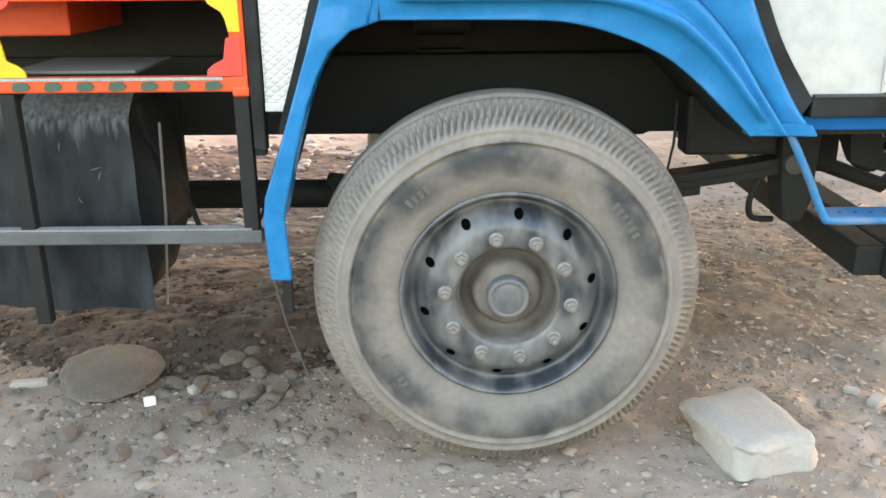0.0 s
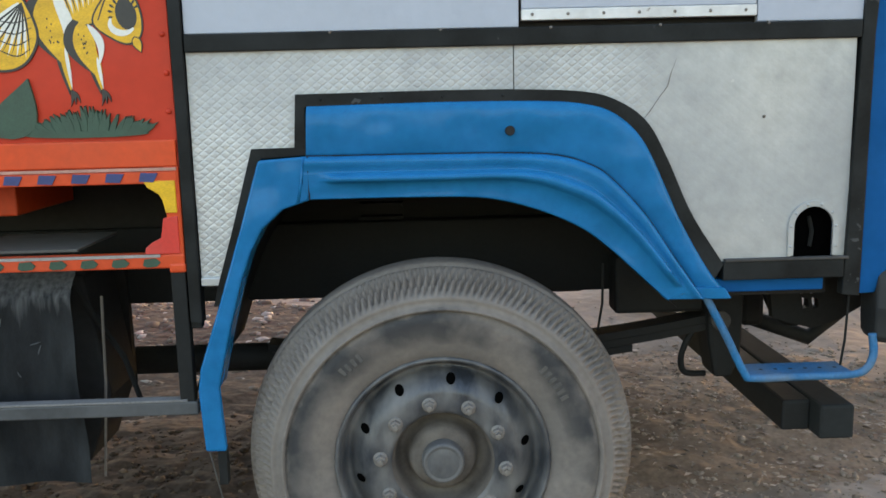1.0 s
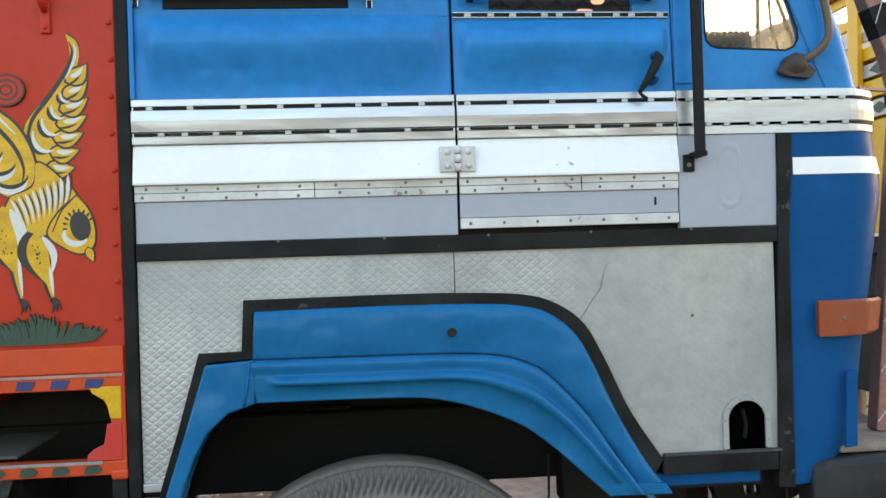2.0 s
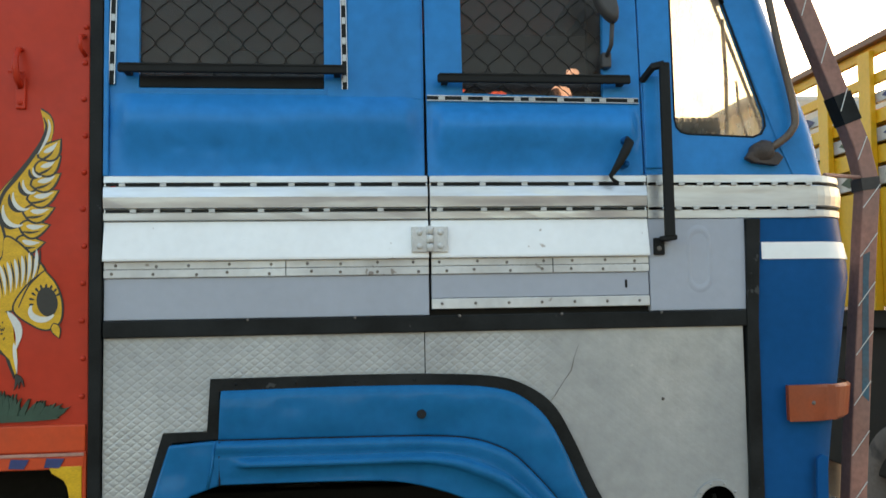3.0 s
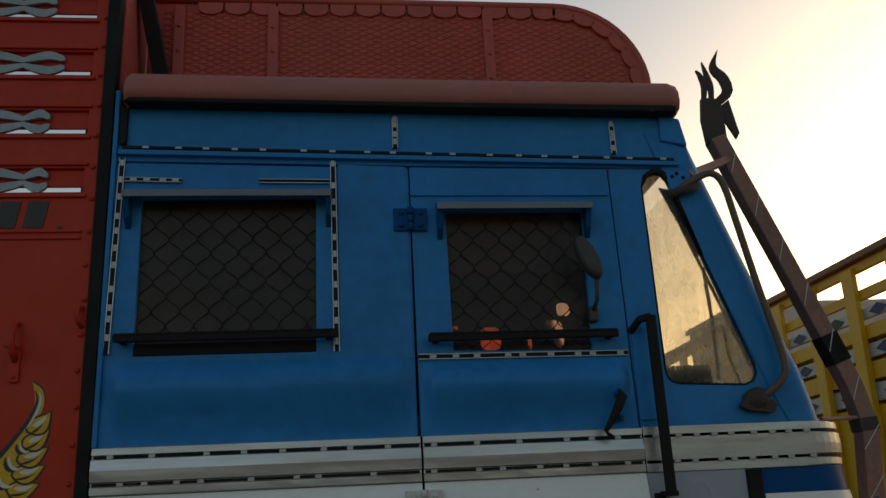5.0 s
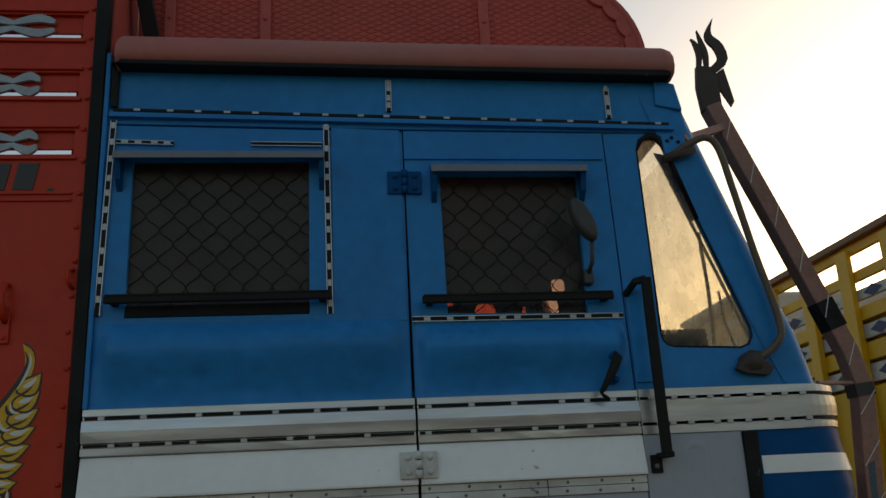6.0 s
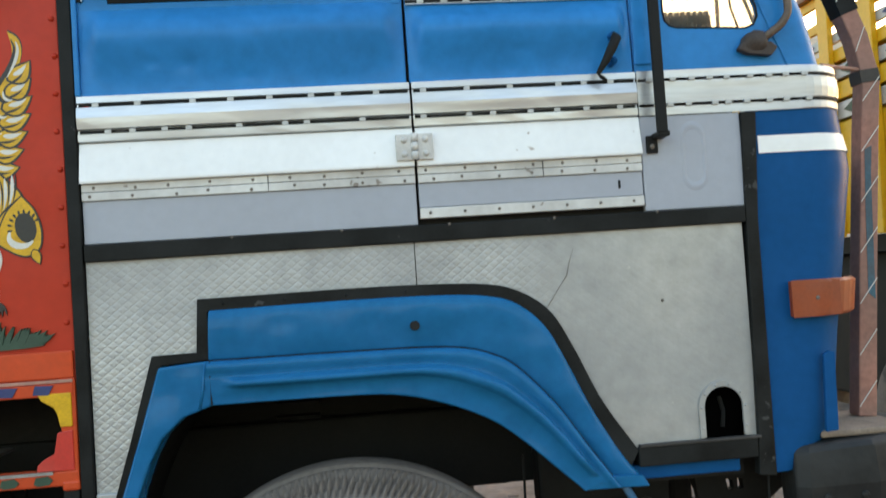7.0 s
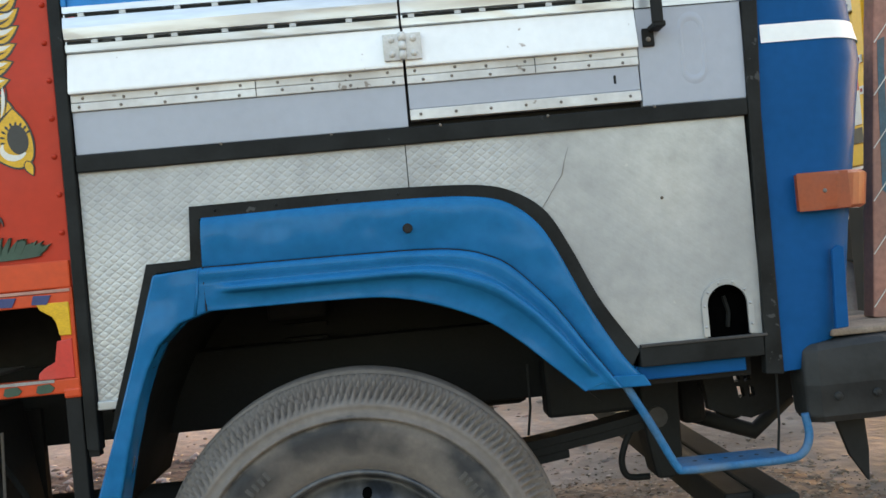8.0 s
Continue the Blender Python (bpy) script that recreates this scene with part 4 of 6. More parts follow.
part("window_seal", tube(seal, 0.0032, 6), BLACK, quarter, "black rubber seal", smooth=True)
part("seal_head", tube([(x, 0.0, z) for x, z in [(1.0, 2.6)] + W3[-7:]], [0.004, 0.006, 0.009, 0.011, 0.011, 0.011, 0.008, 0.003], 8), BLACK, quarter, "perished thick head of the rubber seal", smooth=True)
qp = part("quarter_pane", prism([W3], 0.012, 0.015), CLEAR, quarter, "dusty clear window glass")
qp.visible_shadow = False
# windscreen frame and pane
wf = bmesh.new()
for y0, y1 in ((0.17, 0.24), (1.12, 1.17), (2.0, 2.1)):
    tube([(pillar_x(2.05), (y0 + y1) / 2, 2.05), (pillar_x(2.75), (y0 + y1) / 2, 2.75)], (y1 - y0) / 2 if y0 > 1.1 else 0.006, 6, wf)
part("windscreen_bars", wf, BLACK, truck)
part("windscreen_header", box(0.92, 1.03, 0.1, 2.1, 2.8, 2.92, b=0.01), BLUE, truck)
part("windscreen_sill", box(1.2, 1.33, 0.12, 2.1, 1.99, 2.08, b=0.01), BLUE, truck)
ws = bmesh.new()
v = [ws.verts.new(p) for p in ((pillar_x(2.06), 0.16, 2.06), (pillar_x(2.06), 2.05, 2.06), (pillar_x(2.74), 2.05, 2.74), (pillar_x(2.74), 0.16, 2.74))]
ws.faces.new(v)
wp = part("windscreen_pane", ws, CLEAR, truck, "dusty windscreen glass")
wp.visible_shadow = False
part("inner_pillar", prism([[(0.955, 2.705), (0.985, 2.70), (1.066, 2.495), (1.044, 2.49)]], 0.05, 0.056), NOSE, quarter, bevel=0.002)
comb = box(0.908, 1.04, 0.05, 0.065, 2.107, 2.16)
for k in range(8):
    box(0.91 + k * 0.0165, 0.92 + k * 0.0165, 0.05, 0.065, 2.158, 2.172, comb)
part("dash_fringe", comb, DARK, truck, "dark toothed fringe on the dashboard")
part("wiper_rod", tube([(1.09, 0.12, 2.14), (1.085, 0.1, 2.3), (1.08, 0.1, 2.47)], 0.006, 6), BLACK, truck)
part("wiper_rod", tube([(1.165, 0.14, 2.12), (1.13, 0.12, 2.2), (1.115, 0.1, 2.29)], 0.004, 6), BLACK, truck)

# grab rail, mirror and its arms
grab = part("grab_rail", box(0.829, 0.857, -0.066, -0.052, 1.83, 2.295, b=0.004), STEELBLK, truck, "black flat-bar grab rail")
part("rail_bracket", tube([(0.843, -0.058, 2.29), (0.815, -0.05, 2.285), (0.803, 0.0, 2.262)], 0.011, 6), STEELBLK, grab)
part("rail_bracket", box(0.832, 0.862, -0.064, -0.004, 1.822, 1.836, b=0.003), STEELBLK, grab)
part("foot_plate", box(0.816, 0.846, -0.012, -0.002, 1.786, 1.832, b=0.003), STEELBLK, grab)
part("foot_bolt", dome(0.83, 1.803, -0.012, 0.007, 0.006, bmesh.new()), NUT, grab)
part("bracket_plate", box(0.802, 0.85, -0.006, 0.0, 2.02, 2.275, b=0.003), BLUE, grab)
mir = bmesh.new()
bmesh.ops.create_uvsphere(mir, u_segments=20, v_segments=12, radius=1)
tilt = Matrix.Rotation(radians(-24), 3, "Y")
for q in mir.verts:
    c = q.co.copy()
    c.y = max(c.y, -0.55) if c.y < 0 else c.y
    q.co = tilt @ Vector((c.x * 0.026, c.y * 0.04, c.z * 0.067)) + Vector((0.678, -0.085, 2.452))
mirror = part("wing_mirror", mir, MIRROR, truck, "dark plastic wing mirror", smooth=True)
part("mirror_stem", tube([(0.7, -0.075, 2.395), (0.7, -0.06, 2.34), (0.697, -0.02, 2.315)], 0.006, 8), MIRROR, mirror, smooth=True)
part("mirror_base", box(0.684, 0.71, -0.03, 0.0, 2.288, 2.33, b=0.005), MIRROR, mirror)
arm = [(0.974, -0.014, 2.664), (1.044, -0.03, 2.704), (1.09, -0.03, 2.716), (1.119, -0.03, 2.68), (1.142, -0.03, 2.56), (1.176, -0.03, 2.37), (1.216, -0.03, 2.175), (1.203, -0.03, 2.115), (1.15, -0.02, 2.072)]
ma = part("mirror_arm", tube([(p.x, p.y, p.z) for p in spline(arm, 44)], 0.0105, 8), ARMRUST, truck, "rusty bent mirror arm", smooth=True)
boot = bmesh.new()
bmesh.ops.create_icosphere(boot, subdivisions=3, radius=1)
for q in boot.verts:
    c = q.co.copy()
    flare = 1.0 + 0.5 * max(0.0, -c.z)
    k = 1 + 0.18 * noise.noise(c * 1.7)
    q.co = Vector((1.13 + 0.036 * c.x * flare * k + 0.006 * c.z, -0.008 + 0.028 * c.y * k, 2.066 + 0.03 * c.z * k))
part("arm_foot", boot, IRON, ma, "perished dark rubber boot", smooth=True)
part("foot_flange", prism([[(1.078, 2.046), (1.1, 2.034), (1.168, 2.026), (1.186, 2.048), (1.17, 2.062), (1.09, 2.062)]], -0.024, 0.0), IRON, ma, bevel=0.004)
part("arm_clamp", prism([[(0.958, 2.735), (1.032, 2.728), (1.03, 2.70), (1.05, 2.68), (1.0, 2.652), (0.966, 2.662)]], -0.012, 0.002), BLUE, ma, "blue bolted clamp plate", bevel=0.003)
rivets("bolt", [(0.975, 2.715), (0.99, 2.725), (1.008, 2.712)], -0.012, 0.006, ma, STEELBLK, 0.006)
part("arm_socket", tube([(0.955, -0.02, 2.655), (1.045, -0.024, 2.682)], 0.013, 8), IRON, ma, smooth=True)
part("roof_bracket", prism([[(0.955, 2.83), (1.035, 2.815), (1.02, 2.9), (0.96, 2.912)]], -0.012, 0.0), BLUE, head, bevel=0.003)

# roof
rb = bmesh.new()
prof = [(0.1, 3.05), (0.0, 3.04), (-0.04, 3.022), (-0.058, 2.995), (-0.06, 2.965), (-0.05, 2.945), (-0.02, 2.938), (0.1, 2.94)]
rows = [[rb.verts.new((x, y, z - 0.02 * (x + 0.6) / 1.6 + dz)) for y, z in prof] for x, dz in ((-0.574, -0.012), (-0.56, 0), (0.2, -0.002), (0.985, 0), (1.01, -0.01))]
for a, b in zip(rows, rows[1:]):
    for k in range(len(prof) - 1):
        rb.faces.new((a[k], b[k], b[k + 1], a[k + 1]))
rb.faces.new(rows[0])
rb.faces.new(rows[-1][::-1])
roof = part("roof_edge", rb, ROOFRED, truck, "rounded dusty-red roof edge", smooth=True)
part("gutter", prism([[(-0.585, 2.932), (1.0, 2.905), (1.0, 2.938), (-0.585, 2.958)]], -0.05, 0.02), BLACK, roof, "black gutter under the roof edge", bevel=0.003)
part("roof_panel", box(-0.6, 1.0, 0.08, 2.2, 2.98, 3.03), ROOFRED, truck)
part("cab_back_wall", box(-0.6, -0.58, 0.02, 2.18, 1.0, 2.98), DARK, truck)
part("cab_floor", box(-0.58, 1.2, 0.03, 2.18, 1.6, 1.63), DARK, truck)
part("seat_back", box(-0.45, -0.3, 0.1, 2.1, 1.63, 2.2, b=0.03), DARK, truck)
far = part("cab_far_side", prism([[(-0.6, 0.95), (1.25, 0.95), (1.3, 2.0), (1.0, 2.98), (-0.6, 2.98)], rect(0.45, 1.0, 2.35, 2.9)], 2.18, 2.2), BLUE, truck)
fp = part("far_pane", prism([rect(0.4, 1.0, 2.33, 2.92)], 2.205, 2.208), REDFILM, far, "red film over the far window")
fp.visible_shadow = False
def blob(x, z, rx, rz, n=12, sq=0.6):
    return [(x + rx * abs(math.cos(t)) ** sq * (1 if math.cos(t) > 0 else -1), z + rz * abs(math.sin(t)) ** sq * (1 if math.sin(t) > 0 else -1)) for t in [2 * math.pi * (k + 0.5) / n for k in range(n)]]


# Dark box added to block sky glow from the windscreen edge.
part("curtain_pole", box(0.85, 0.97, 0.7, 0.72, 2.4, 2.9), DARK, truck)
# Added mask; its openings shape the sky light into window spots.
part("cab_curtain", prism([rect(0.2, 1.14, 2.2, 2.8), blob(0.632, 2.51, 0.045, 0.05), blob(0.90, 2.52, 0.05, 0.065), blob(0.815, 2.5, 0.026, 0.045), blob(0.955, 2.63, 0.03, 0.03), blob(0.48, 2.56, 0.016, 0.008)], 1.3, 1.305), DARK, truck, "dark mask with openings added inside the cab")

# embossed headboard over the cab
HB = [(-0.6, 3.0), (1.044, 3.0), (1.05, 3.14)] + [(0.745 + 0.306 * math.cos(a), 3.16 + 0.30 * math.sin(a)) for a in [math.pi / 2 * k / 12 for k in range(13)]] + [(-0.6, 3.47)]
HY = 0.28
hb = part("headboard", prism([HB], HY, HY + 0.03), LATTICE, truck, "maroon headboard of embossed sheet above the cab")
part("embossed_sheet", embossed(-0.55, 1.0, 3.02, 3.42, 0.0032, 0.047, 0.0215, 0.0045, lambda x, z: inside((x + 0.05, z + 0.05), HB), HY - 0.003), LATTICE, hb)
edge = [(x, HY - 0.004, z) for x, z in HB[1:]]
part("headboard_rim", tube(edge, 0.016, 6), LATTICE, hb, smooth=True)
def petal(x, z, turn):
    """Flat border tab with a rounded inner edge."""
    c, q = math.cos(turn), math.sin(turn)
    pts = [(-0.04, 0.022), (0.04, 0.022)] + [(0.04 * math.cos(a), -0.022 * math.sin(a)) for a in [math.pi * k / 8 for k in range(9)]]
    part("scallop", prism([[(x + u * c - v * q, z + u * q + v * c) for u, v in pts]], HY - 0.014, HY), LATTICE, hb, bevel=0.003)


for k in range(6):
    a = math.pi / 2 * (k + 0.5) / 6
    petal(0.745 + 0.272 * math.cos(a), 3.16 + 0.268 * math.sin(a), a - math.pi / 2)
petal(1.018, 3.1, -math.pi / 2)
for k in range(14):
    petal(0.715 - 0.086 * k, 3.43, 0.0)
for x in (-0.2, 0.515, -0.5):
    st = part("headboard_strap", box(x - 0.018, x + 0.018, HY - 0.02, HY, 3.02, 3.44, b=0.004), LATTICE, hb)
    rivets("bolt", [(x, 3.09 + 0.09 * k) for k in range(4)], HY - 0.02, 0.008, hb, LATTICE, 0.006)
part("cargo_front_wall", box(-0.66, -0.606, 0.03, 2.2, 1.2, 3.85), LATTICE, truck)
part("gusset", tube([(-0.6, 0.12, 3.5), (-0.52, HY - 0.02, 3.05)], 0.022, 4, square=True), DARK, hb)

# ---- cargo body ----
slots = [(2.683, 2.752), (2.856, 2.926), (3.036, 3.108), (3.22, 3.29)]
NODES = [(-0.834, -0.772), (-0.849, -0.78), (-0.866, -0.755), (-0.88, -0.79)]
holes = [rect(-1.95, -0.678, a, b) for a, b in slots]
cargo = part("cargo_side", prism([[(-2.0, 1.31), (-0.638, 1.31), (-0.64, 1.6), (-0.647, 3.8), (-2.0, 3.8)]] + holes, -0.004, 0.03), RED, truck, "red painted side wall of the cargo body", bevel=0.002)
part("cargo_far_side", box(-2.0, -0.62, 2.15, 2.18, 1.2, 3.45), RED, truck)
part("cargo_floor", box(-2.0, -0.62, 0.03, 2.15, 1.28, 1.31), DARK, truck)
for i, (a, b) in enumerate(slots):
    c = (a + b) / 2
    part("slot_board", box(-1.95, -0.679, 0.008, 0.016, a + 0.019, b - 0.0005), RED, cargo)
    for z in (a - 0.012, b + 0.012):
        part("slot_bead", box(-1.97, -0.668, -0.012, 0.0, z - 0.005, z + 0.005, b=0.002), RED, cargo)
    node, tip = NODES[i]
    for turn in range(3):
        for side in (-1, 1):
            for s in (1, -1):
                r = tip - node if side > 0 else 0.128
                mid = [(node - turn * 0.245 + side * r * k / 12, c + 0.008 * s + s * 0.016 * math.sin(math.pi * min(1.0, k / 8.5) / 2) - s * 0.011 * max(0.0, k / 12 - 0.68) * 3 * (side > 0)) for k in range(13)]
                half = [0.004 + 0.0085 * math.sin(math.pi * (0.12 + 0.7 * k / 12)) - 0.003 * (k == 12) for k in range(13)]
                part("slot_ornament", prism([[(x, z + h) for (x, z), h in zip(mid, half)] + [(x, z - h) for (x, z), h in list(zip(mid, half))[::-1]]], -0.006, 0.004), PGREY, cargo, "blue-grey painted ribbon ornament")
for z in (2.552, 2.571):
    part("wall_bead", box(-1.98, -0.672, -0.01, 0.0, z - 0.004, z + 0.004, b=0.002), RED, cargo)
for k, x in enumerate((-0.94, -0.868, -0.797)):
    part("lettering_bar", prism([[(x - 0.028, 2.582), (x + 0.024, 2.58), (x + 0.036, 2.655), (x - 0.016, 2.657)]], -0.0065, -0.003), PBLACK, cargo)
part("lettering_dot", box(-0.735, -0.722, -0.0065, -0.003, 2.572, 2.584), PBLACK, cargo)
rivets("bolt", [(-0.656 + 0.002 * (k % 3), 1.36 + 0.093 * k) for k in range(24)], -0.004, 0.008, cargo, RED, 0.007)
part("latch_plate", box(-0.819, -0.795, -0.013, -0.003, 2.17, 2.25, b=0.003), RED, cargo, "red painted latch plate")
rivets("latch_bolt", [(-0.807, 2.185), (-0.807, 2.235)], -0.013, 0.007, cargo, RED, 0.006)
part("latch_hook", tube([(-0.807, -0.012, 2.225), (-0.809, -0.034, 2.245), (-0.812, -0.037, 2.29), (-0.811, -0.02, 2.318), (-0.808, -0.006, 2.322)], [0.008, 0.009, 0.008, 0.007, 0.006], 8), RED, cargo, smooth=True)
part("latch_pin", tube([(-0.832, -0.022, 2.262), (-0.795, -0.026, 2.258)], 0.004, 6), RED, cargo, smooth=True)
part("side_ring", tube([(-0.655, -0.005, 2.36), (-0.66, -0.03, 2.35), (-0.658, -0.03, 2.32), (-0.653, -0.005, 2.31)], 0.006, 6), RED, cargo, smooth=True)
# lower rails of the body
rail = part("body_rail", box(-2.0, -0.642, -0.012, 0.04, 1.318, 1.385, b=0.004), ORANGE, truck, "orange-red painted rail")
part("grey_line", box(-2.0, -0.645, -0.0145, -0.01, 1.309, 1.3165), FADED, rail)
part("patterned_bar", box(-2.0, -0.645, -0.012, 0.04, 1.277, 1.308, b=0.003), ORANGE, rail)
for k in range(16):
    x = -0.69 - 0.083 * k
    part("painted_dash", prism([[(x - 0.048, 1.283), (x - 0.012, 1.281), (x, 1.303), (x - 0.042, 1.305)]], -0.0155, -0.011), PBLUE, rail)
low = part("lower_bar", box(-2.0, -0.64, -0.012, 0.03, 1.062, 1.098, b=0.004), ORANGE, truck, "orange-red bar with green dabs")
part("bar_top_line", box(-2.0, -0.70, -0.0145, -0.008, 1.091, 1.0985), DULL, low)
for k in range(16):
    x = -0.70 - 0.078 * k
    part("painted_dab", prism([[(x - 0.045, 1.071), (x - 0.035, 1.066), (x - 0.01, 1.068), (x, 1.078), (x - 0.012, 1.089), (x - 0.04, 1.087)]], -0.0155, -0.011), PGREEN, low)
part("end_post", box(-0.678, -0.64, -0.01, 0.03, 1.06, 1.32, b=0.004), ORANGE, low)
part("end_weld", box(-0.68, -0.638, -0.015, 0.02, 1.05, 1.075, b=0.006), ORANGE, low)
SIGNALRED = mat("signal_red_paint", (0.55, 0.03, 0.02), 0.4, vary=0.15, scale=14, dirt=0.2, dirtcol=(0.4, 0.1, 0.07))
for x, s, up, dn in ((-0.65, -1, YELLOW, SIGNALRED), (-1.262, 1, SIGNALRED, YELLOW)):
    q = lambda dx, z: (x + s * dx, z)
    part("upper_bracket", prism([[q(0.0, 1.284), q(0.078, 1.284), q(0.07, 1.268), q(0.042, 1.25), q(0.034, 1.235), q(0.028, 1.203), q(0.0, 1.203)]], -0.014, -0.004), up, low, "painted scalloped corner bracket", bevel=0.002)
    part("lower_bracket", prism([[q(0.0, 1.099), q(0.088, 1.099), q(0.085, 1.115), q(0.07, 1.128), q(0.045, 1.14), q(0.036, 1.19), q(0.0, 1.195)]], -0.013, -0.004), dn, low, "painted scalloped corner bracket", bevel=0.002)
tagged(part("board", box(-1.25, -0.93, 0.05, 0.36, 1.1, 1.108, b=0.002), WOOD, None), "grey weathered board lying in the cargo frame", "board")
part("inner_beam", box(-1.5, -1.14, 0.2, 0.6, 1.18, 1.31, b=0.006), ORANGE, truck, "orange-red cross bearer of the cargo body")
# Near-black sheets added to fill the space under the body with shade.
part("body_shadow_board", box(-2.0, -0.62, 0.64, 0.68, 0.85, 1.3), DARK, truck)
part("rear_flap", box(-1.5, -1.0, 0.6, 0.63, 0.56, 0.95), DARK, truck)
# underrun frame
TOPGREY = mat("paler_grey_steel", (0.15, 0.145, 0.14), 0.8, vary=0.3, scale=14)
fr1 = part("side_guard", box(-2.0, -0.634, -0.012, 0.02, 0.672, 0.708, b=0.004), mat("grey_black_guard_paint", (0.04, 0.044, 0.047), 0.5, vary=0.3, dirt=0.5, dirtcol=(0.11, 0.11, 0.11)), truck, "dark grey side guard rail")
# Paler grey strip along the top of the rail.
part("guard_top_face", box(-2.0, -0.66, -0.013, 0.02, 0.7085, 0.714, b=0.001), TOPGREY, fr1)
for x, z0 in ((-0.66, 0.69), (-1.232, 0.45)):
    part("guard_post", box(x - 0.02, x + 0.018, -0.008, 0.025, z0, 1.06, b=0.003), STEELBLK, fr1)
part("corner_angle", box(-0.64, -0.612, 0.0, 0.03, 0.9, 1.05, b=0.003), STEELBLK, fr1)
# rubber sheet hanging in the frame
ts = bmesh.new()
nu, nv = 24, 30
gr = []
for i in range(nu + 1):
    col = []
    for k in range(nv + 1):
        u, t = i / nu, k / nv
        z = 1.045 - 0.60 * t
        x = -1.275 + 0.285 * u - 0.05 * t * (1 - u) * 1.8 + 0.02 * t * u
        y = 0.11 + 0.10 * (1 - min(1, t * 6)) ** 2 + 0.012 * math.sin(u * 9 + t * 2) + 0.02 * noise.noise(Vector((u * 3, t * 3, 9)))
        col.append(ts.verts.new((x, y, z)))
    gr.append(col)
for i in range(nu):
    for k in range(nv):
        ts.faces.new((gr[i][k], gr[i + 1][k], gr[i + 1][k + 1], gr[i][k + 1]))
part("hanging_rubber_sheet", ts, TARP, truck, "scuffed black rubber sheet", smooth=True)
# Floor and walls out of view, added to block light under the body.
part("cargo_floor", box(-5.2, -0.66, 0.06, 2.3, 1.33, 1.39), DARK, truck)
part("cargo_far_wall", box(-5.2, -0.66, 2.3, 2.34, 1.33, 3.1), RED, truck)
part("cargo_front_wall", box(-0.7, -0.66, 0.05, 2.3, 1.39, 3.1), RED, truck)
for sx, sz, ln, tilt in ((-1.165, 0.91, 0.022, 78), (-1.08, 0.85, 0.03, 15), (-1.07, 0.832, 0.026, 70), (-1.13, 0.765, 0.018, 120)):
    ca, sa = math.cos(radians(tilt)) * ln / 2, math.sin(radians(tilt)) * ln / 2
    part("scuff_mark", tube([(sx - ca, 0.088, sz - sa), (sx, 0.085, sz), (sx + ca, 0.088, sz + sa)], [0.0008, 0.002, 0.0008], 5), FOLD, truck)
t2 = bmesh.new()
g2 = [[t2.verts.new((-1.95 + 0.65 * i / 16, 0.14 + 0.015 * math.sin(i * 0.9 + 0.2 * k) + 0.03 * noise.noise(Vector((i * 0.3, k * 0.3, 4))), 1.045 - 0.6 * k / 16)) for k in range(17)] for i in range(17)]
for i in range(16):
    for k in range(16):
        t2.faces.new((g2[i][k], g2[i + 1][k], g2[i + 1][k + 1], g2[i][k + 1]))
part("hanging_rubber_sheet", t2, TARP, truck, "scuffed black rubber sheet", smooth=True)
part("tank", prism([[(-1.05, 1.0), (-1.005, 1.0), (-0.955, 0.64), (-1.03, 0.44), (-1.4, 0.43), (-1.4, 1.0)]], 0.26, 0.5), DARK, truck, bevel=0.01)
part("tank_strap", tube([(-0.935, 0.2, 0.95), (-0.945, 0.2, 0.7), (-0.97, 0.2, 0.42)], 0.004, 5), NUT, truck)
part("tank_brace", tube([(-1.02, 0.22, 0.98), (-0.9, 0.24, 0.76), (-0.86, 0.24, 0.62)], 0.008, 5), STEELBLK, truck)

# painted motif on the cargo wall: flat sign-painter's shapes
MY = -0.0045
coats = []


def flat(name, pts, material, layer, label=""):
    coats.append(name)
    part(name, prism([pts], MY - 0.00003 * len(coats), MY + 0.001), material, cargo, label)


def leaf(a, b, w, bend=0.0, n=10):
    """A pointed blade from a to b."""
    a, b = Vector(a), Vector(b)
    d = b - a
    p = Vector((-d.y, d.x)).normalized()
    mid = [a + d * (k / n) + p * bend * math.sin(math.pi * k / n) for k in range(n + 1)]
    wd = [w * math.sin(math.pi * (k / n) ** 0.7) for k in range(n + 1)]
    left = [(m + p * q) for m, q in zip(mid, wd)]
    right = [(m - p * q) for m, q in zip(mid, wd)]
    return [(v.x, v.y) for v in left + right[-2:0:-1]]


def oval(x, z, rx, rz, turn=0.0, n=22):
    c, s = math.cos(turn), math.sin(turn)
    return [(x + rx * math.cos(t) * c - rz * math.sin(t) * s, z + rx * math.cos(t) * s + rz * math.sin(t) * c) for t in [2 * math.pi * k / n for k in range(n)]]


# upright plume: a body, overlapping lobes along its outer edge, dark spine and pale curls
def outlined(name, pts, material, grow=0.0045, label=""):
    c = Vector((sum(p[0] for p in pts) / len(pts), sum(p[1] for p in pts) / len(pts)))
    big = []
    for p in pts:
        d = Vector(p) - c
        big.append(tuple(c + d * (1 + grow / max(d.length, 0.004))))
    flat(name, big, PBLACK, 1)
    flat(name, pts, material, 2, label)


def smooth_loop(ctrl, n=44):
    c = [Vector(p) for p in ctrl]
    return [(p.x, p.y) for p in spline(c + [c[0]], n)[:-1]]


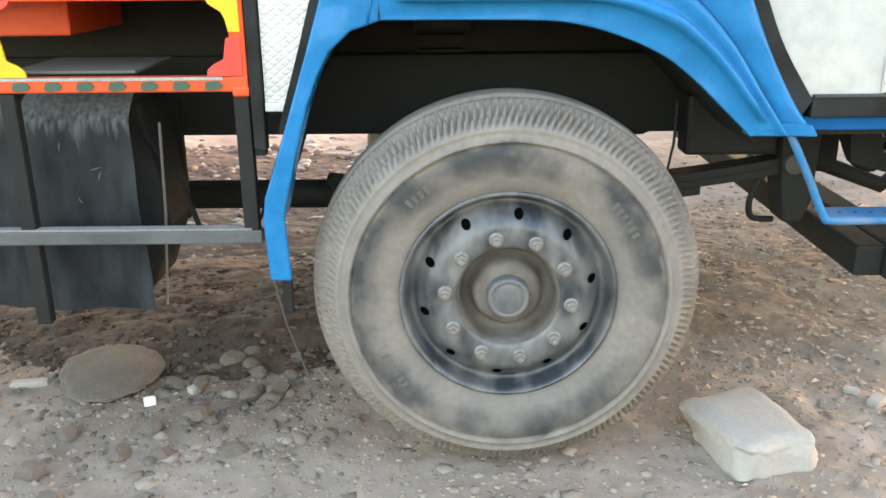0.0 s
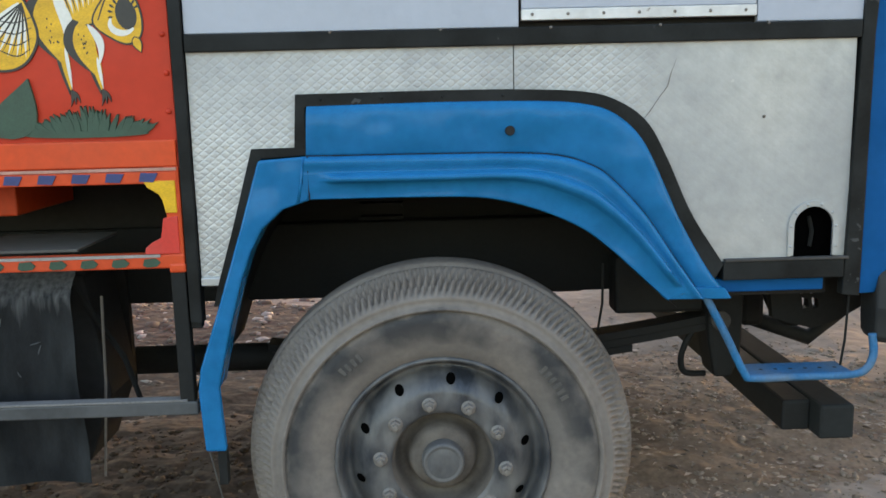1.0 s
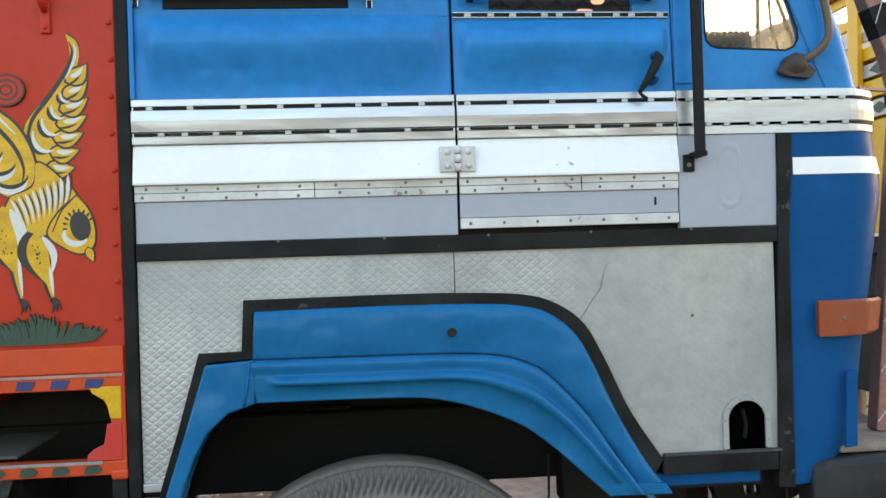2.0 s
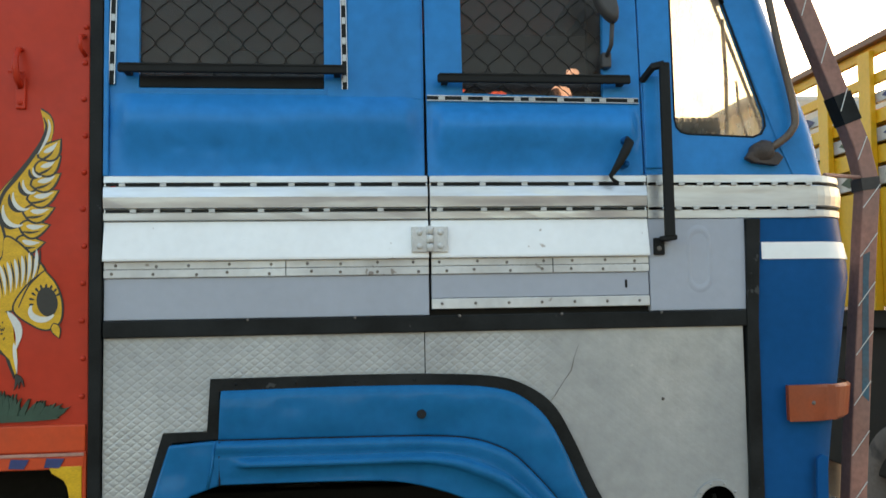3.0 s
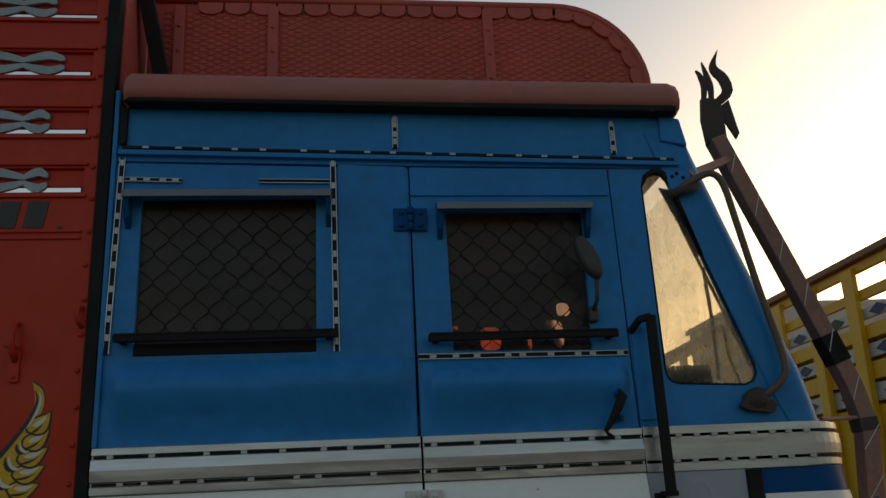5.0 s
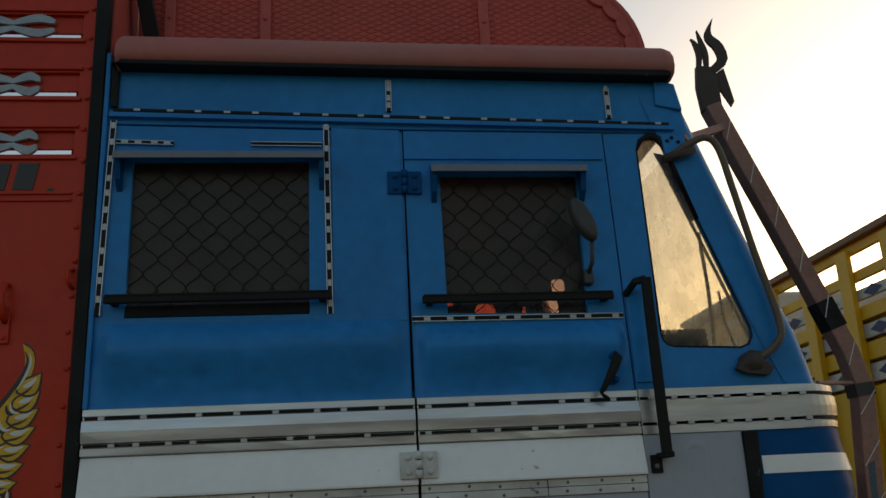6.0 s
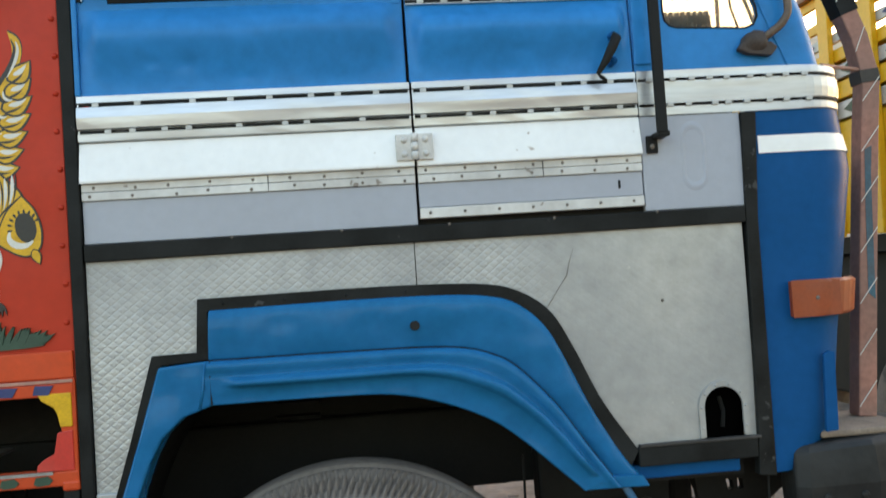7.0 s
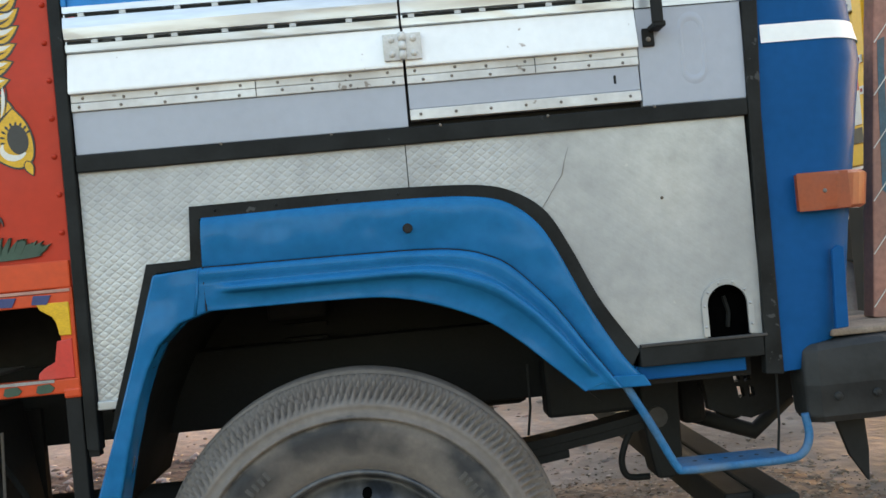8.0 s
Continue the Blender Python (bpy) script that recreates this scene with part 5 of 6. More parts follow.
outlined("painted_plume", smooth_loop([(-0.761, 2.17), (-0.737, 2.152), (-0.729, 2.118), (-0.742, 2.06), (-0.75, 1.98), (-0.765, 1.9), (-0.775, 1.835), (-0.83, 1.84), (-0.868, 1.92), (-0.848, 1.97), (-0.794, 2.03), (-0.757, 2.09), (-0.752, 2.13)]), YELLOW, 0.005, "yellow painted plume with dark barbs")
LOBES = 7
for k in range(LOBES):
    t = 1 - k / (LOBES - 1)
    tip = (-0.712 - 0.036 * max(0.0, t - 0.4) ** 1.2 / 0.54, 2.093 - 0.258 * t)
    root = (-0.762 - 0.052 * t, 2.05 - 0.212 * t)
    outlined("painted_lobe", leaf(root, tip, 0.0205, -0.008, 12), YELLOW, 0.0056)
    a, b = Vector(root), Vector(tip)
    flat("painted_barb", leaf(a.lerp(b, 0.2) + Vector((0, 0.002)), a.lerp(b, 0.86) + Vector((0, 0.0)), 0.0062, -0.004), PWHITE, 3)
    flat("painted_barb", leaf(a.lerp(b, 0.05) + Vector((0, -0.011)), a.lerp(b, 0.74) + Vector((0, -0.012)), 0.0032, -0.004), PBLACK, 3)
spine = [Vector(p) for p in ((-0.753, 2.15), (-0.746, 2.125), (-0.756, 2.09), (-0.782, 2.046), (-0.815, 2.0), (-0.848, 1.955), (-0.86, 1.9), (-0.85, 1.865))]
sp = spline(spine, 40)


def ribbon(curve, w0, w1, side=0.0):
    """A painted stroke along a curve, thickest in the middle."""
    lft, rgt, n = [], [], len(curve)
    for i, p in enumerate(curve):
        d = (curve[min(i + 1, n - 1)] - curve[max(i - 1, 0)]).normalized()
        q = Vector((-d.y, d.x))
        w = w0 + (w1 - w0) * math.sin(math.pi * i / (n - 1))
        c = p + q * side
        lft.append((c.x + q.x * w, c.y + q.y * w))
        rgt.append((c.x - q.x * w, c.y - q.y * w))
    return lft + rgt[::-1]


flat("painted_stroke", ribbon(sp, 0.001, 0.0052), PBLACK, 4)
flat("painted_stroke", ribbon(sp[2:16], 0.0008, 0.0038, 0.008), PWHITE, 4)
for k in range(4):
    x, z, r = -0.822 + 0.017 * k, 1.915 + 0.033 * k, 0.034 - 0.0065 * k
    bow = [Vector((x + r * math.cos(a), z + 1.25 * r * math.sin(a))) for a in [math.pi * (0.92 + 0.72 * i / 14) for i in range(15)]]
    flat("painted_curl", ribbon(bow, 0.001, 0.0068 - 0.0008 * k), PBLACK, 4)
    flat("painted_curl", ribbon([p + Vector((0.009, 0.0035)) for p in bow], 0.001, 0.0058 - 0.0008 * k), PWHITE, 4)
# second plume, towards the rear
outlined("painted_plume", smooth_loop([(-1.19, 2.12), (-1.08, 2.09), (-0.975, 2.01), (-0.889, 1.945), (-0.848, 1.865), (-0.843, 1.8), (-0.868, 1.764), (-0.91, 1.765), (-0.96, 1.79), (-1.02, 1.79), (-1.1, 1.85), (-1.17, 1.97)]), YELLOW, 0.007, "yellow painted plume with pale curls")
flat("painted_stroke", ribbon(spline([(-1.15, 2.09), (-1.06, 2.05), (-0.97, 1.975), (-0.9, 1.9), (-0.872, 1.84), (-0.876, 1.795)], 30), 0.001, 0.0055), PBLACK, 4)
flat("painted_stroke", ribbon(spline([(-1.14, 2.1), (-1.05, 2.068), (-0.96, 1.995), (-0.888, 1.92)], 24), 0.001, 0.006), PWHITE, 4)
for k in range(6):
    x, z, r = -0.905 - 0.026 * k, 1.812 + 0.03 * k, 0.043 - 0.004 * k
    bow = [Vector((x + r * math.cos(a), z + 0.8 * r * math.sin(a))) for a in [math.pi * (1.08 + 0.86 * i / 14) for i in range(15)]]
    flat("painted_curl", ribbon(bow, 0.001, 0.0072), PWHITE, 4)
    flat("painted_curl", ribbon([p + Vector((0.002, 0.0115)) for p in bow], 0.001, 0.0055), PBLACK, 4)
# hatched scroll between the plumes
outlined("painted_scroll", smooth_loop([(-0.905, 1.765), (-0.85, 1.79), (-0.842, 1.845), (-0.815, 1.838), (-0.778, 1.802), (-0.745, 1.76), (-0.77, 1.70), (-0.82, 1.668), (-0.88, 1.67), (-0.93, 1.70)]), YELLOW, 0.005, "yellow painted scroll with white lines")
for k in range(9):
    a, b = Vector((-0.905 + 0.0175 * k, 1.758 + 0.0075 * k)), Vector((-0.875 + 0.0125 * k, 1.682 + 0.007 * k))
    flat("painted_line", leaf(a, b, 0.0042, 0.004), PWHITE, 3)
    flat("painted_line", leaf(a + Vector((0.008, 0.002)), b + Vector((0.007, 0.001)), 0.0022, 0.004), PBLACK, 3)
outlined("painted_disc", smooth_loop([(-0.745, 1.763), (-0.718, 1.728), (-0.704, 1.682), (-0.708, 1.638), (-0.738, 1.619), (-0.777, 1.634), (-0.817, 1.67), (-0.79, 1.722)]), YELLOW, 0.0045, "yellow painted disc with a dark spot")
flat("painted_stroke", ribbon(spline([(-0.754, 1.757), (-0.783, 1.726), (-0.806, 1.674)], 16), 0.0014, 0.002), PBLACK, 4)
for k in range(9):
    a = radians(28 + 20 * k)
    flat("painted_tick", leaf((-0.742 + 0.04 * math.cos(a), 1.686 + 0.046 * math.sin(a)), (-0.742 + 0.026 * math.cos(a), 1.686 + 0.03 * math.sin(a)), 0.003), PBLACK, 5)
flat("painted_disc", oval(-0.738, 1.687, 0.025, 0.037, 0.18), PBLACK, 5)
bow = [Vector((-0.748 + 0.03 * math.cos(a), 1.667 + 0.024 * math.sin(a))) for a in [math.pi * (0.85 + 0.98 * i / 16) for i in range(17)]]
flat("painted_crescent", ribbon(bow, 0.002, 0.0078), PWHITE, 6)
outlined("painted_tip", leaf((-0.722, 1.632), (-0.709, 1.598), 0.0095), YELLOW, 0.003)
# two stems that taper to claws of dark strokes
for x, z0, wd in ((-0.925, 1.742, 0.041), (-0.85, 1.672, 0.026)):
    foot = Vector((x + 0.04, 1.505))
    hip = Vector((x, z0))
    knee = hip.lerp(foot, 0.62) + Vector((0.004, 0))
    flat("painted_stem", leaf(hip + Vector((-0.016, 0.006)), knee + Vector((-0.008, -0.02)), wd + 0.004, -0.012, 14), PBLACK, 3)
    flat("painted_stem", leaf(knee + Vector((-0.012, 0.03)), foot + Vector((-0.004, -0.006)), 0.0125, 0.002, 10), PBLACK, 3)
    flat("painted_stem", leaf(hip, knee + Vector((0.004, -0.03)), wd, -0.006, 14), YELLOW, 4, "yellow painted stem")
    flat("painted_stem", leaf(knee + Vector((-0.002, 0.04)), foot, 0.0105, 0.0, 10), YELLOW, 4)
    flat("painted_stem_light", leaf(hip + Vector((0.018, -0.006)), knee + Vector((0.008, -0.005)), wd * 0.36, 0.018, 12), PWHITE, 5)
    flat("painted_stem_light", leaf(knee + Vector((0.006, 0.02)), foot + Vector((0.003, 0.006)), 0.0045, 0.0, 10), PWHITE, 5)
    rd = random.Random(int(-x * 1000))
    for k in range(12):
        p = hip.lerp(foot, rd.uniform(0.15, 0.5)) + Vector((rd.uniform(-0.02, 0.006) * wd / 0.04, 0))
        flat("painted_speck", oval(p.x, p.y, 0.0018, 0.0026, 0.0, 6), PBLACK, 5)
    for k in range(3):
        flat("painted_root", leaf(foot + Vector((0, 0.006)), foot + Vector((-0.004 + 0.012 * k, -0.034 + 0.004 * k)), 0.0035, 0.004), PBLACK, 6)
# netted fan to the rear
outlined("painted_fan", smooth_loop([(-0.985, 1.735), (-0.962, 1.68), (-0.957, 1.63), (-0.99, 1.578), (-1.045, 1.562), (-1.11, 1.585), (-1.15, 1.65), (-1.08, 1.71)]), YELLOW, 0.006, "yellow and white netted fan")
for k in range(7):
    e = Vector((-0.985 - 0.022 * k, 1.588 - 0.012 * math.sin(k * 0.6) + 0.008 * k))
    flat("painted_line", leaf((-0.99, 1.72), tuple(e), 0.0055, 0.004), PWHITE, 3)
    flat("painted_line", leaf((-0.982, 1.72), (e.x + 0.009, e.y), 0.0024, 0.004), PBLACK, 3)
for k in range(4):
    flat("painted_line", ribbon(spline([(-0.96 - 0.004 * k, 1.685 - 0.025 * k), (-1.01, 1.672 - 0.026 * k), (-1.075, 1.69 - 0.022 * k)], 14), 0.0006, 0.0016), PBLACK, 4)
rg = random.Random(8)
for k in range(130):
    x = -0.85 + rg.uniform(-0.135, 0.12)
    flat("painted_grass", leaf((x, 1.4), (x + (x + 0.85) * 0.35 + rg.uniform(-0.012, 0.012), 1.408 + 0.056 * (1 - abs(x + 0.85) / 0.15) + rg.uniform(-0.006, 0.012)), 0.006), PGREEN, 3)
flat("painted_grass_base", oval(-0.855, 1.402, 0.15, 0.008), PGREEN, 2, "dark green painted grass tuft")
flat("painted_leaf", leaf((-1.075, 1.40), (-0.986, 1.54), 0.05, -0.02), PGREEN, 2)
for r in (0.045, 0.03, 0.016):
    flat("painted_curl", oval(-0.905, 2.03, r, r * 0.9), PBLACK, 1 + int(r < 0.04) * 2 + int(r < 0.02) * 2)
    flat("painted_curl", oval(-0.905, 2.03, r - 0.005, r * 0.9 - 0.005), RED, 2 + int(r < 0.04) * 2 + int(r < 0.02) * 2)

# ---- wheels and running gear ----
R, TS = 0.515, 1.06


def make_tyre(cx, y0, parent, side=1):
    """Tyre with chevron shoulder lugs; its outer side looks to -y for side 1."""
    prof = [(0.272, 0.02), (0.283, 0.006), (0.29, 0.0), (0.31, -0.008), (0.345, -0.02), (0.38, -0.026), (0.404, -0.026), (0.407, -0.021), (0.411, -0.021), (0.413, -0.034), (0.419, -0.034), (0.422, -0.022), (0.437, -0.021), (0.442, -0.024), (0.447, -0.018), (0.456, -0.009), (0.468, 0.0), (0.48, 0.011), (0.49, 0.022), (0.499, 0.036), (0.505, 0.05), (0.506, 0.056), (0.5, 0.059), (0.5, 0.066), (0.51, 0.069), (0.513, 0.09), (0.515, 0.11), (0.515, 0.13), (0.513, 0.16), (0.505, 0.20), (0.49, 0.225), (0.447, 0.25), (0.38, 0.262), (0.31, 0.245), (0.272, 0.22)]
    n = 1300
    bm = bmesh.new()
    rings = []
    for r, y in prof:
        ring = []
        for i in range(n):
            a = 2 * math.pi * i / n
            rr, yy = 0.3 + (r - 0.3) * TS if r > 0.3 else r, y
            if 0.45 < r and y < 0.055:
                # slanting worn lugs, rubbed smooth towards the crown
                t = (0.062 - y) / 0.08
                ph = (a / (2 * math.pi) * 164 + t * 2.3) % 1.0
                g = 1.0 if 0.34 < ph < 0.72 else (0.0 if ph < 0.22 or ph > 0.84 else 0.5)
                dpt = 0.018 * (1 - g) * min(1.0, (r - 0.45) / 0.02) * (1.0 if y < 0.03 else 0.4)
                rr -= dpt * 0.8
                yy += dpt * 0.7
            z = rr * math.cos(a)
            if z < -0.505:
                z = -0.505 - (z + 0.505) * -0.4
                yy -= 0.01 * (1 if y < 0.1 else -1)
            ring.append(bm.verts.new((cx + rr * math.sin(a), y0 + side * yy, R + z)))
        rings.append(ring)
    for a, b in zip(rings, rings[1:]):
        for i in range(n):
            j = (i + 1) % n
            bm.faces.new((a[i], a[j], b[j], b[i]))
    return part("tyre", bm, RUBBER, parent, "dusty worn truck tyre", smooth=True)


def arc_bar(r0, r1, a0, a1, y, parent, material):
    n = 8
    o = [(r1 * math.sin(a0 + (a1 - a0) * k / n), R + r1 * math.cos(a0 + (a1 - a0) * k / n)) for k in range(n + 1)]
    i = [(r0 * math.sin(a0 + (a1 - a0) * k / n), R + r0 * math.cos(a0 + (a1 - a0) * k / n)) for k in range(n + 1)]
    part("sidewall_bar", prism([o + i[::-1]], y - 0.0015, y + 0.008), material, parent)


rimprof = [(0.289, 0.012), (0.288, -0.004), (0.283, -0.008), (0.277, -0.004), (0.272, 0.014), (0.267, 0.038), (0.26, 0.05), (0.251, 0.05), (0.243, 0.04), (0.228, 0.02), (0.212, 0.003), (0.2, -0.006), (0.19, -0.008), (0.148, -0.008), (0.14, -0.006), (0.135, 0.0)]
wheel = part("wheel", lathe(rimprof, 0, R, 96), RIM, truck, "dusty black steel front wheel", smooth=True)
make_tyre(0.0, 0.0, wheel)
WORN = mat("rubbed_sidewall_print", (0.062, 0.058, 0.054), 0.8, vary=0.3, scale=30, dirt=0.4, dirtcol=(0.13, 0.115, 0.1))
for base, cnt in ((0.8, 6), (3.98, 6), (5.5, 4)):
    for k in range(cnt):
        a0 = base + 0.052 * k
        arc_bar(0.354, 0.376 + (0.01 if k in (0, 3) else 0.0), a0, a0 + 0.027, -0.0235, wheel, WORN)
hubp = [(0.137, -0.004), (0.132, 0.006), (0.128, 0.04), (0.123, 0.07), (0.112, 0.078), (0.1, 0.072), (0.094, 0.05), (0.088, 0.028), (0.08, 0.02), (0.066, 0.016), (0.057, 0.015)]
part("hub", lathe(hubp, 0, R, 48), HUBDUST, wheel, "mud-dusted wheel hub", smooth=True)
capp = [(0.0575, 0.03), (0.0575, 0.0), (0.056, -0.012), (0.0535, -0.018), (0.049, -0.0205), (0.046, -0.019), (0.0415, -0.0185)]
part("hub_cap", lathe(capp, 0, R, 36), CAPDUST, wheel, "round dusty hub cap", smooth=True)
part("cap_face", lathe([(0.0418, -0.0182), (0.03, -0.0195), (0.0005, -0.02)], 0, R, 30), RIM, wheel, smooth=True)
for k in range(10):
    a = radians(-11.5 + 36 * k)
    x, z = 0.1675 * math.sin(a), R - 0.003 + 0.1675 * math.cos(a)
    part("wheel_washer", lathe([(0.02, -0.006), (0.019, -0.012), (0.012, -0.013)], x, z, 14), NUT, wheel, smooth=True)
    part("wheel_nut", lathe([(0.0155, -0.012), (0.0155, -0.027), (0.013, -0.03), (0.008, -0.03), (0.008, -0.039), (0.0005, -0.04)], x, z, 6), NUT, wheel)
    a += radians(18)
    x, z = 0.226 * math.sin(a), R + 0.226 * math.cos(a)
    # Flat black disc on the rim; black stands in for the hole's shade.
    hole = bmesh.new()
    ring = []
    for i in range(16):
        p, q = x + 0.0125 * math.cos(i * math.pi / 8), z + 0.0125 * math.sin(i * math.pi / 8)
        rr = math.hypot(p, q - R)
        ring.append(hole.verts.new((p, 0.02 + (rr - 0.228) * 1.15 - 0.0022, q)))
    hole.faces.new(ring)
    part("hand_hole", hole, PIT, wheel, "flat black disc standing for a hand hole")
make_tyre(0.0, 2.1, truck, side=-1)

part("chassis_rail", box(-2.0, 1.0, 0.62, 0.69, 0.83, 1.08, b=0.006), STEELBLK, truck, "black chassis rail")
part("chassis_rail", box(-2.0, 1.3, 1.5, 1.57, 0.86, 1.08, b=0.006), STEELBLK, truck)
part("axle_beam", tube([(0, 0.2, 0.5), (0, 0.5, 0.46), (0, 1.1, 0.43), (0, 1.7, 0.46), (0, 2.0, 0.5)], 0.055, 8), STEELBLK, truck, smooth=True)
for k in range(5):
    ln = 0.86 - 0.13 * k
    pts = []
    if k == 1:
        ln = 0.84
    for i in range(17):
        s = -0.6 + 1.6 * i / 16
        pts.append((0.0 + ln * s, 0.42, 0.715 - 0.024 * k + 0.085 * (ln * s / 0.86) ** 2))
    b = bmesh.new()
    rows = [[b.verts.new((x, y + dy, z + dz)) for dy, dz in ((-0.04, 0), (0.04, 0), (0.04, -0.0225), (-0.04, -0.0225))] for x, y, z in pts]
    for p, q in zip(rows, rows[1:]):
        for i in range(4):
            b.faces.new((p[i], p[(i + 1) % 4], q[(i + 1) % 4], q[i]))
    b.faces.new(rows[0])
    b.faces.new(rows[-1][::-1])
    part("spring_leaf", b, STEELBLK, truck)
part("spring_hanger", prism([[(0.815, 0.96), (0.94, 0.96), (0.93, 0.66), (0.905, 0.6), (0.85, 0.6), (0.83, 0.72)]], 0.36, 0.48), STEELBLK, truck, bevel=0.012)
part("front_spring_bracket", box(0.55, 0.83, 0.4, 0.5, 0.8, 0.98, b=0.012), STEELBLK, truck)
part("spring_pin", lathe([(0.03, 0.34), (0.03, 0.36), (0.014, 0.355)], 0.86, 0.785, 14, close=True), UNDER, truck)
part("hose", tube([(p.x, p.y, p.z) for p in spline([(0.8, 0.4, 0.76), (0.77, 0.4, 0.7), (0.757, 0.4, 0.65), (0.775, 0.41, 0.605), (0.84, 0.42, 0.596)], 28)], 0.01, 8), STEELBLK, truck, smooth=True)
part("front_beam", box(1.03, 1.125, 0.03, 2.1, 0.525, 0.622, b=0.008), mat("dark_grey_beam_paint", (0.014, 0.016, 0.016), 0.75, vary=0.3, dirt=0.3, dirtcol=(0.035, 0.034, 0.032), spec=0.12), truck, "dark steel box-section beam")
part("beam_end_step", box(0.95, 1.03, 0.09, 2.0, 0.53, 0.618, b=0.008), STEELBLK, truck)
part("drag_link", tube([(0.75, 0.6, 0.86), (1.0, 0.55, 0.75), (1.2, 0.5, 0.68), (1.32, 0.5, 0.78)], 0.026, 8), STEELBLK, truck, smooth=True)
part("steering_box", box(0.98, 1.06, 0.5, 0.62, 0.72, 1.0, b=0.02), STEELBLK, truck)
part("brake_pipe", tube([(p.x, p.y, p.z) for p in spline([(1.1, 0.4, 0.98), (1.15, 0.4, 0.84), (1.12, 0.4, 0.76), (1.06, 0.42, 0.78), (1.02, 0.42, 0.86)], 24)], 0.012, 8), STEELBLK, truck, smooth=True)
part("cable", tube([(0.49, 0.3, 0.98), (0.488, 0.3, 0.86), (0.475, 0.3, 0.78)], 0.004, 5), STEELBLK, truck)
part("cable", tube([(1.1, 0.05, 0.93), (1.095, 0.05, 0.8), (1.085, 0.05, 0.72)], 0.0035, 5), STEELBLK, truck)
part("air_pipe", tube([(-1.15, 0.75, 0.6), (-0.4, 0.75, 0.6), (-0.1, 0.8, 0.66)], 0.05, 10), STEELBLK, truck, smooth=True)
part("sump", box(-0.4, 0.55, 0.8, 1.35, 0.78, 1.2, b=0.03), STEELBLK, truck)
part("cross_member", box(0.9, 1.0, 0.62, 1.57, 0.85, 1.0), STEELBLK, truck)

bracket_holes = [[(1.075 + 0.03 * i + dx, 0.905 - 0.045 * j), (1.095 + 0.03 * i + dx, 0.9 - 0.045 * j), (1.098 + 0.03 * i + dx, 0.875 - 0.045 * j), (1.08 + 0.03 * i + dx, 0.87 - 0.045 * j)] for i in range(2) for j in range(2) for dx in (0.01 * j,)]
part("perforated_bracket", prism([[(0.98, 0.97), (1.27, 0.97), (1.27, 0.83), (1.2, 0.79), (1.12, 0.765), (1.0, 0.8)]] + bracket_holes, 0.3, 0.33), STEELBLK, truck, "dark perforated steel bracket")
part("u_bolt", tube([(-0.08, 0.37, 0.5), (-0.08, 0.37, 0.74), (0.08, 0.37, 0.74), (0.08, 0.37, 0.5)], 0.012, 8), STEELBLK, truck)

# stirrup step
STEPBLUE = mat("worn_blue_step_paint", (0.01, 0.12, 0.26), 0.5, vary=0.3, scale=12, dirt=0.6, dirtcol=(0.16, 0.185, 0.2), spec=0.2)
st = part("step_bar", tube([(p.x, p.y, p.z) for p in spline([(0.69, -0.008, 0.95), (0.745, -0.012, 0.845), (0.798, -0.015, 0.738), (0.825, -0.015, 0.722), (0.95, -0.015, 0.722), (1.08, -0.012, 0.722), (1.125, -0.01, 0.735), (1.146, -0.005, 0.775), (1.142, 0.0, 0.83)], 50)], 0.0105, 8), STEPBLUE, truck, "blue bent-bar stirrup step", smooth=True)
part("step_tread", box(0.815, 1.09, -0.008, 0.085, 0.722, 0.73, b=0.002), STEPBLUE, st, "worn perforated tread")
for k in range(6):
    # Flat dark disc on the tread, coloured as the shade of a hole.
    part("tread_hole", lathe([(0.006, 0.0), (0.0005, 0.0)], 0, 0, 8), DARK, st)
    h = st.children[-1]
    h.matrix_local = Matrix.Translation((0.86 + 0.04 * k, 0.03, 0.7308)) @ Matrix.Rotation(radians(90), 4, "X")

# bumper with its wrapped end
BUMP = mat("scuffed_black_bumper", (0.014, 0.016, 0.017), 0.5, vary=0.3, scale=7, bump=0.2, dirt=0.5, dirtcol=(0.065, 0.065, 0.062), dent=0.5, dscale=8, spec=0.25)
bb = bmesh.new()
for z0, z1, ins in ((0.80, 1.0, 0.0),):
    pl = [(1.15, 0.0), (1.18, -0.022), (1.36, -0.02), (1.47, 0.01), (1.55, 0.09), (1.58, 0.2), (1.58, 2.2), (1.46, 2.2), (1.46, 0.24), (1.42, 0.15), (1.34, 0.1), (1.16, 0.1)]
    rows = []
    for z, g in ((z0, 0.02), (z0 + 0.02, 0.0), (z0 + 0.1, -0.008), (z1 - 0.015, 0.0), (z1, 0.014)):
        rows.append([bb.verts.new((x - g * (1 if x > 1.3 else -1) * 0.6, y + (g if y < 0.05 else 0), z + 0.05 * (x - 1.15) * (1 if z > 0.9 else 0.0))) for x, y in pl])
    for p, q in zip(rows, rows[1:]):
        for i in range(len(pl)):
            j = (i + 1) % len(pl)
            bb.faces.new((p[i], p[j], q[j], q[i]))
    bb.faces.new(rows[0][::-1])
    bb.faces.new(rows[-1])
bumper = part("bumper", bb, BUMP, truck, "scuffed black steel bumper", bevel=0.006)
part("bumper_ledge", box(1.24, 1.5, 0.02, 0.3, 1.012, 1.03, b=0.006), CLOD, bumper, "dust-caked ledge on the bumper")
part("bumper_flap", prism([[(1.255, 0.80), (1.335, 0.80), (1.34, 0.7), (1.334, 0.62), (1.29, 0.69)]], 0.08, 0.095), STEELBLK, bumper, "torn black rubber flap")
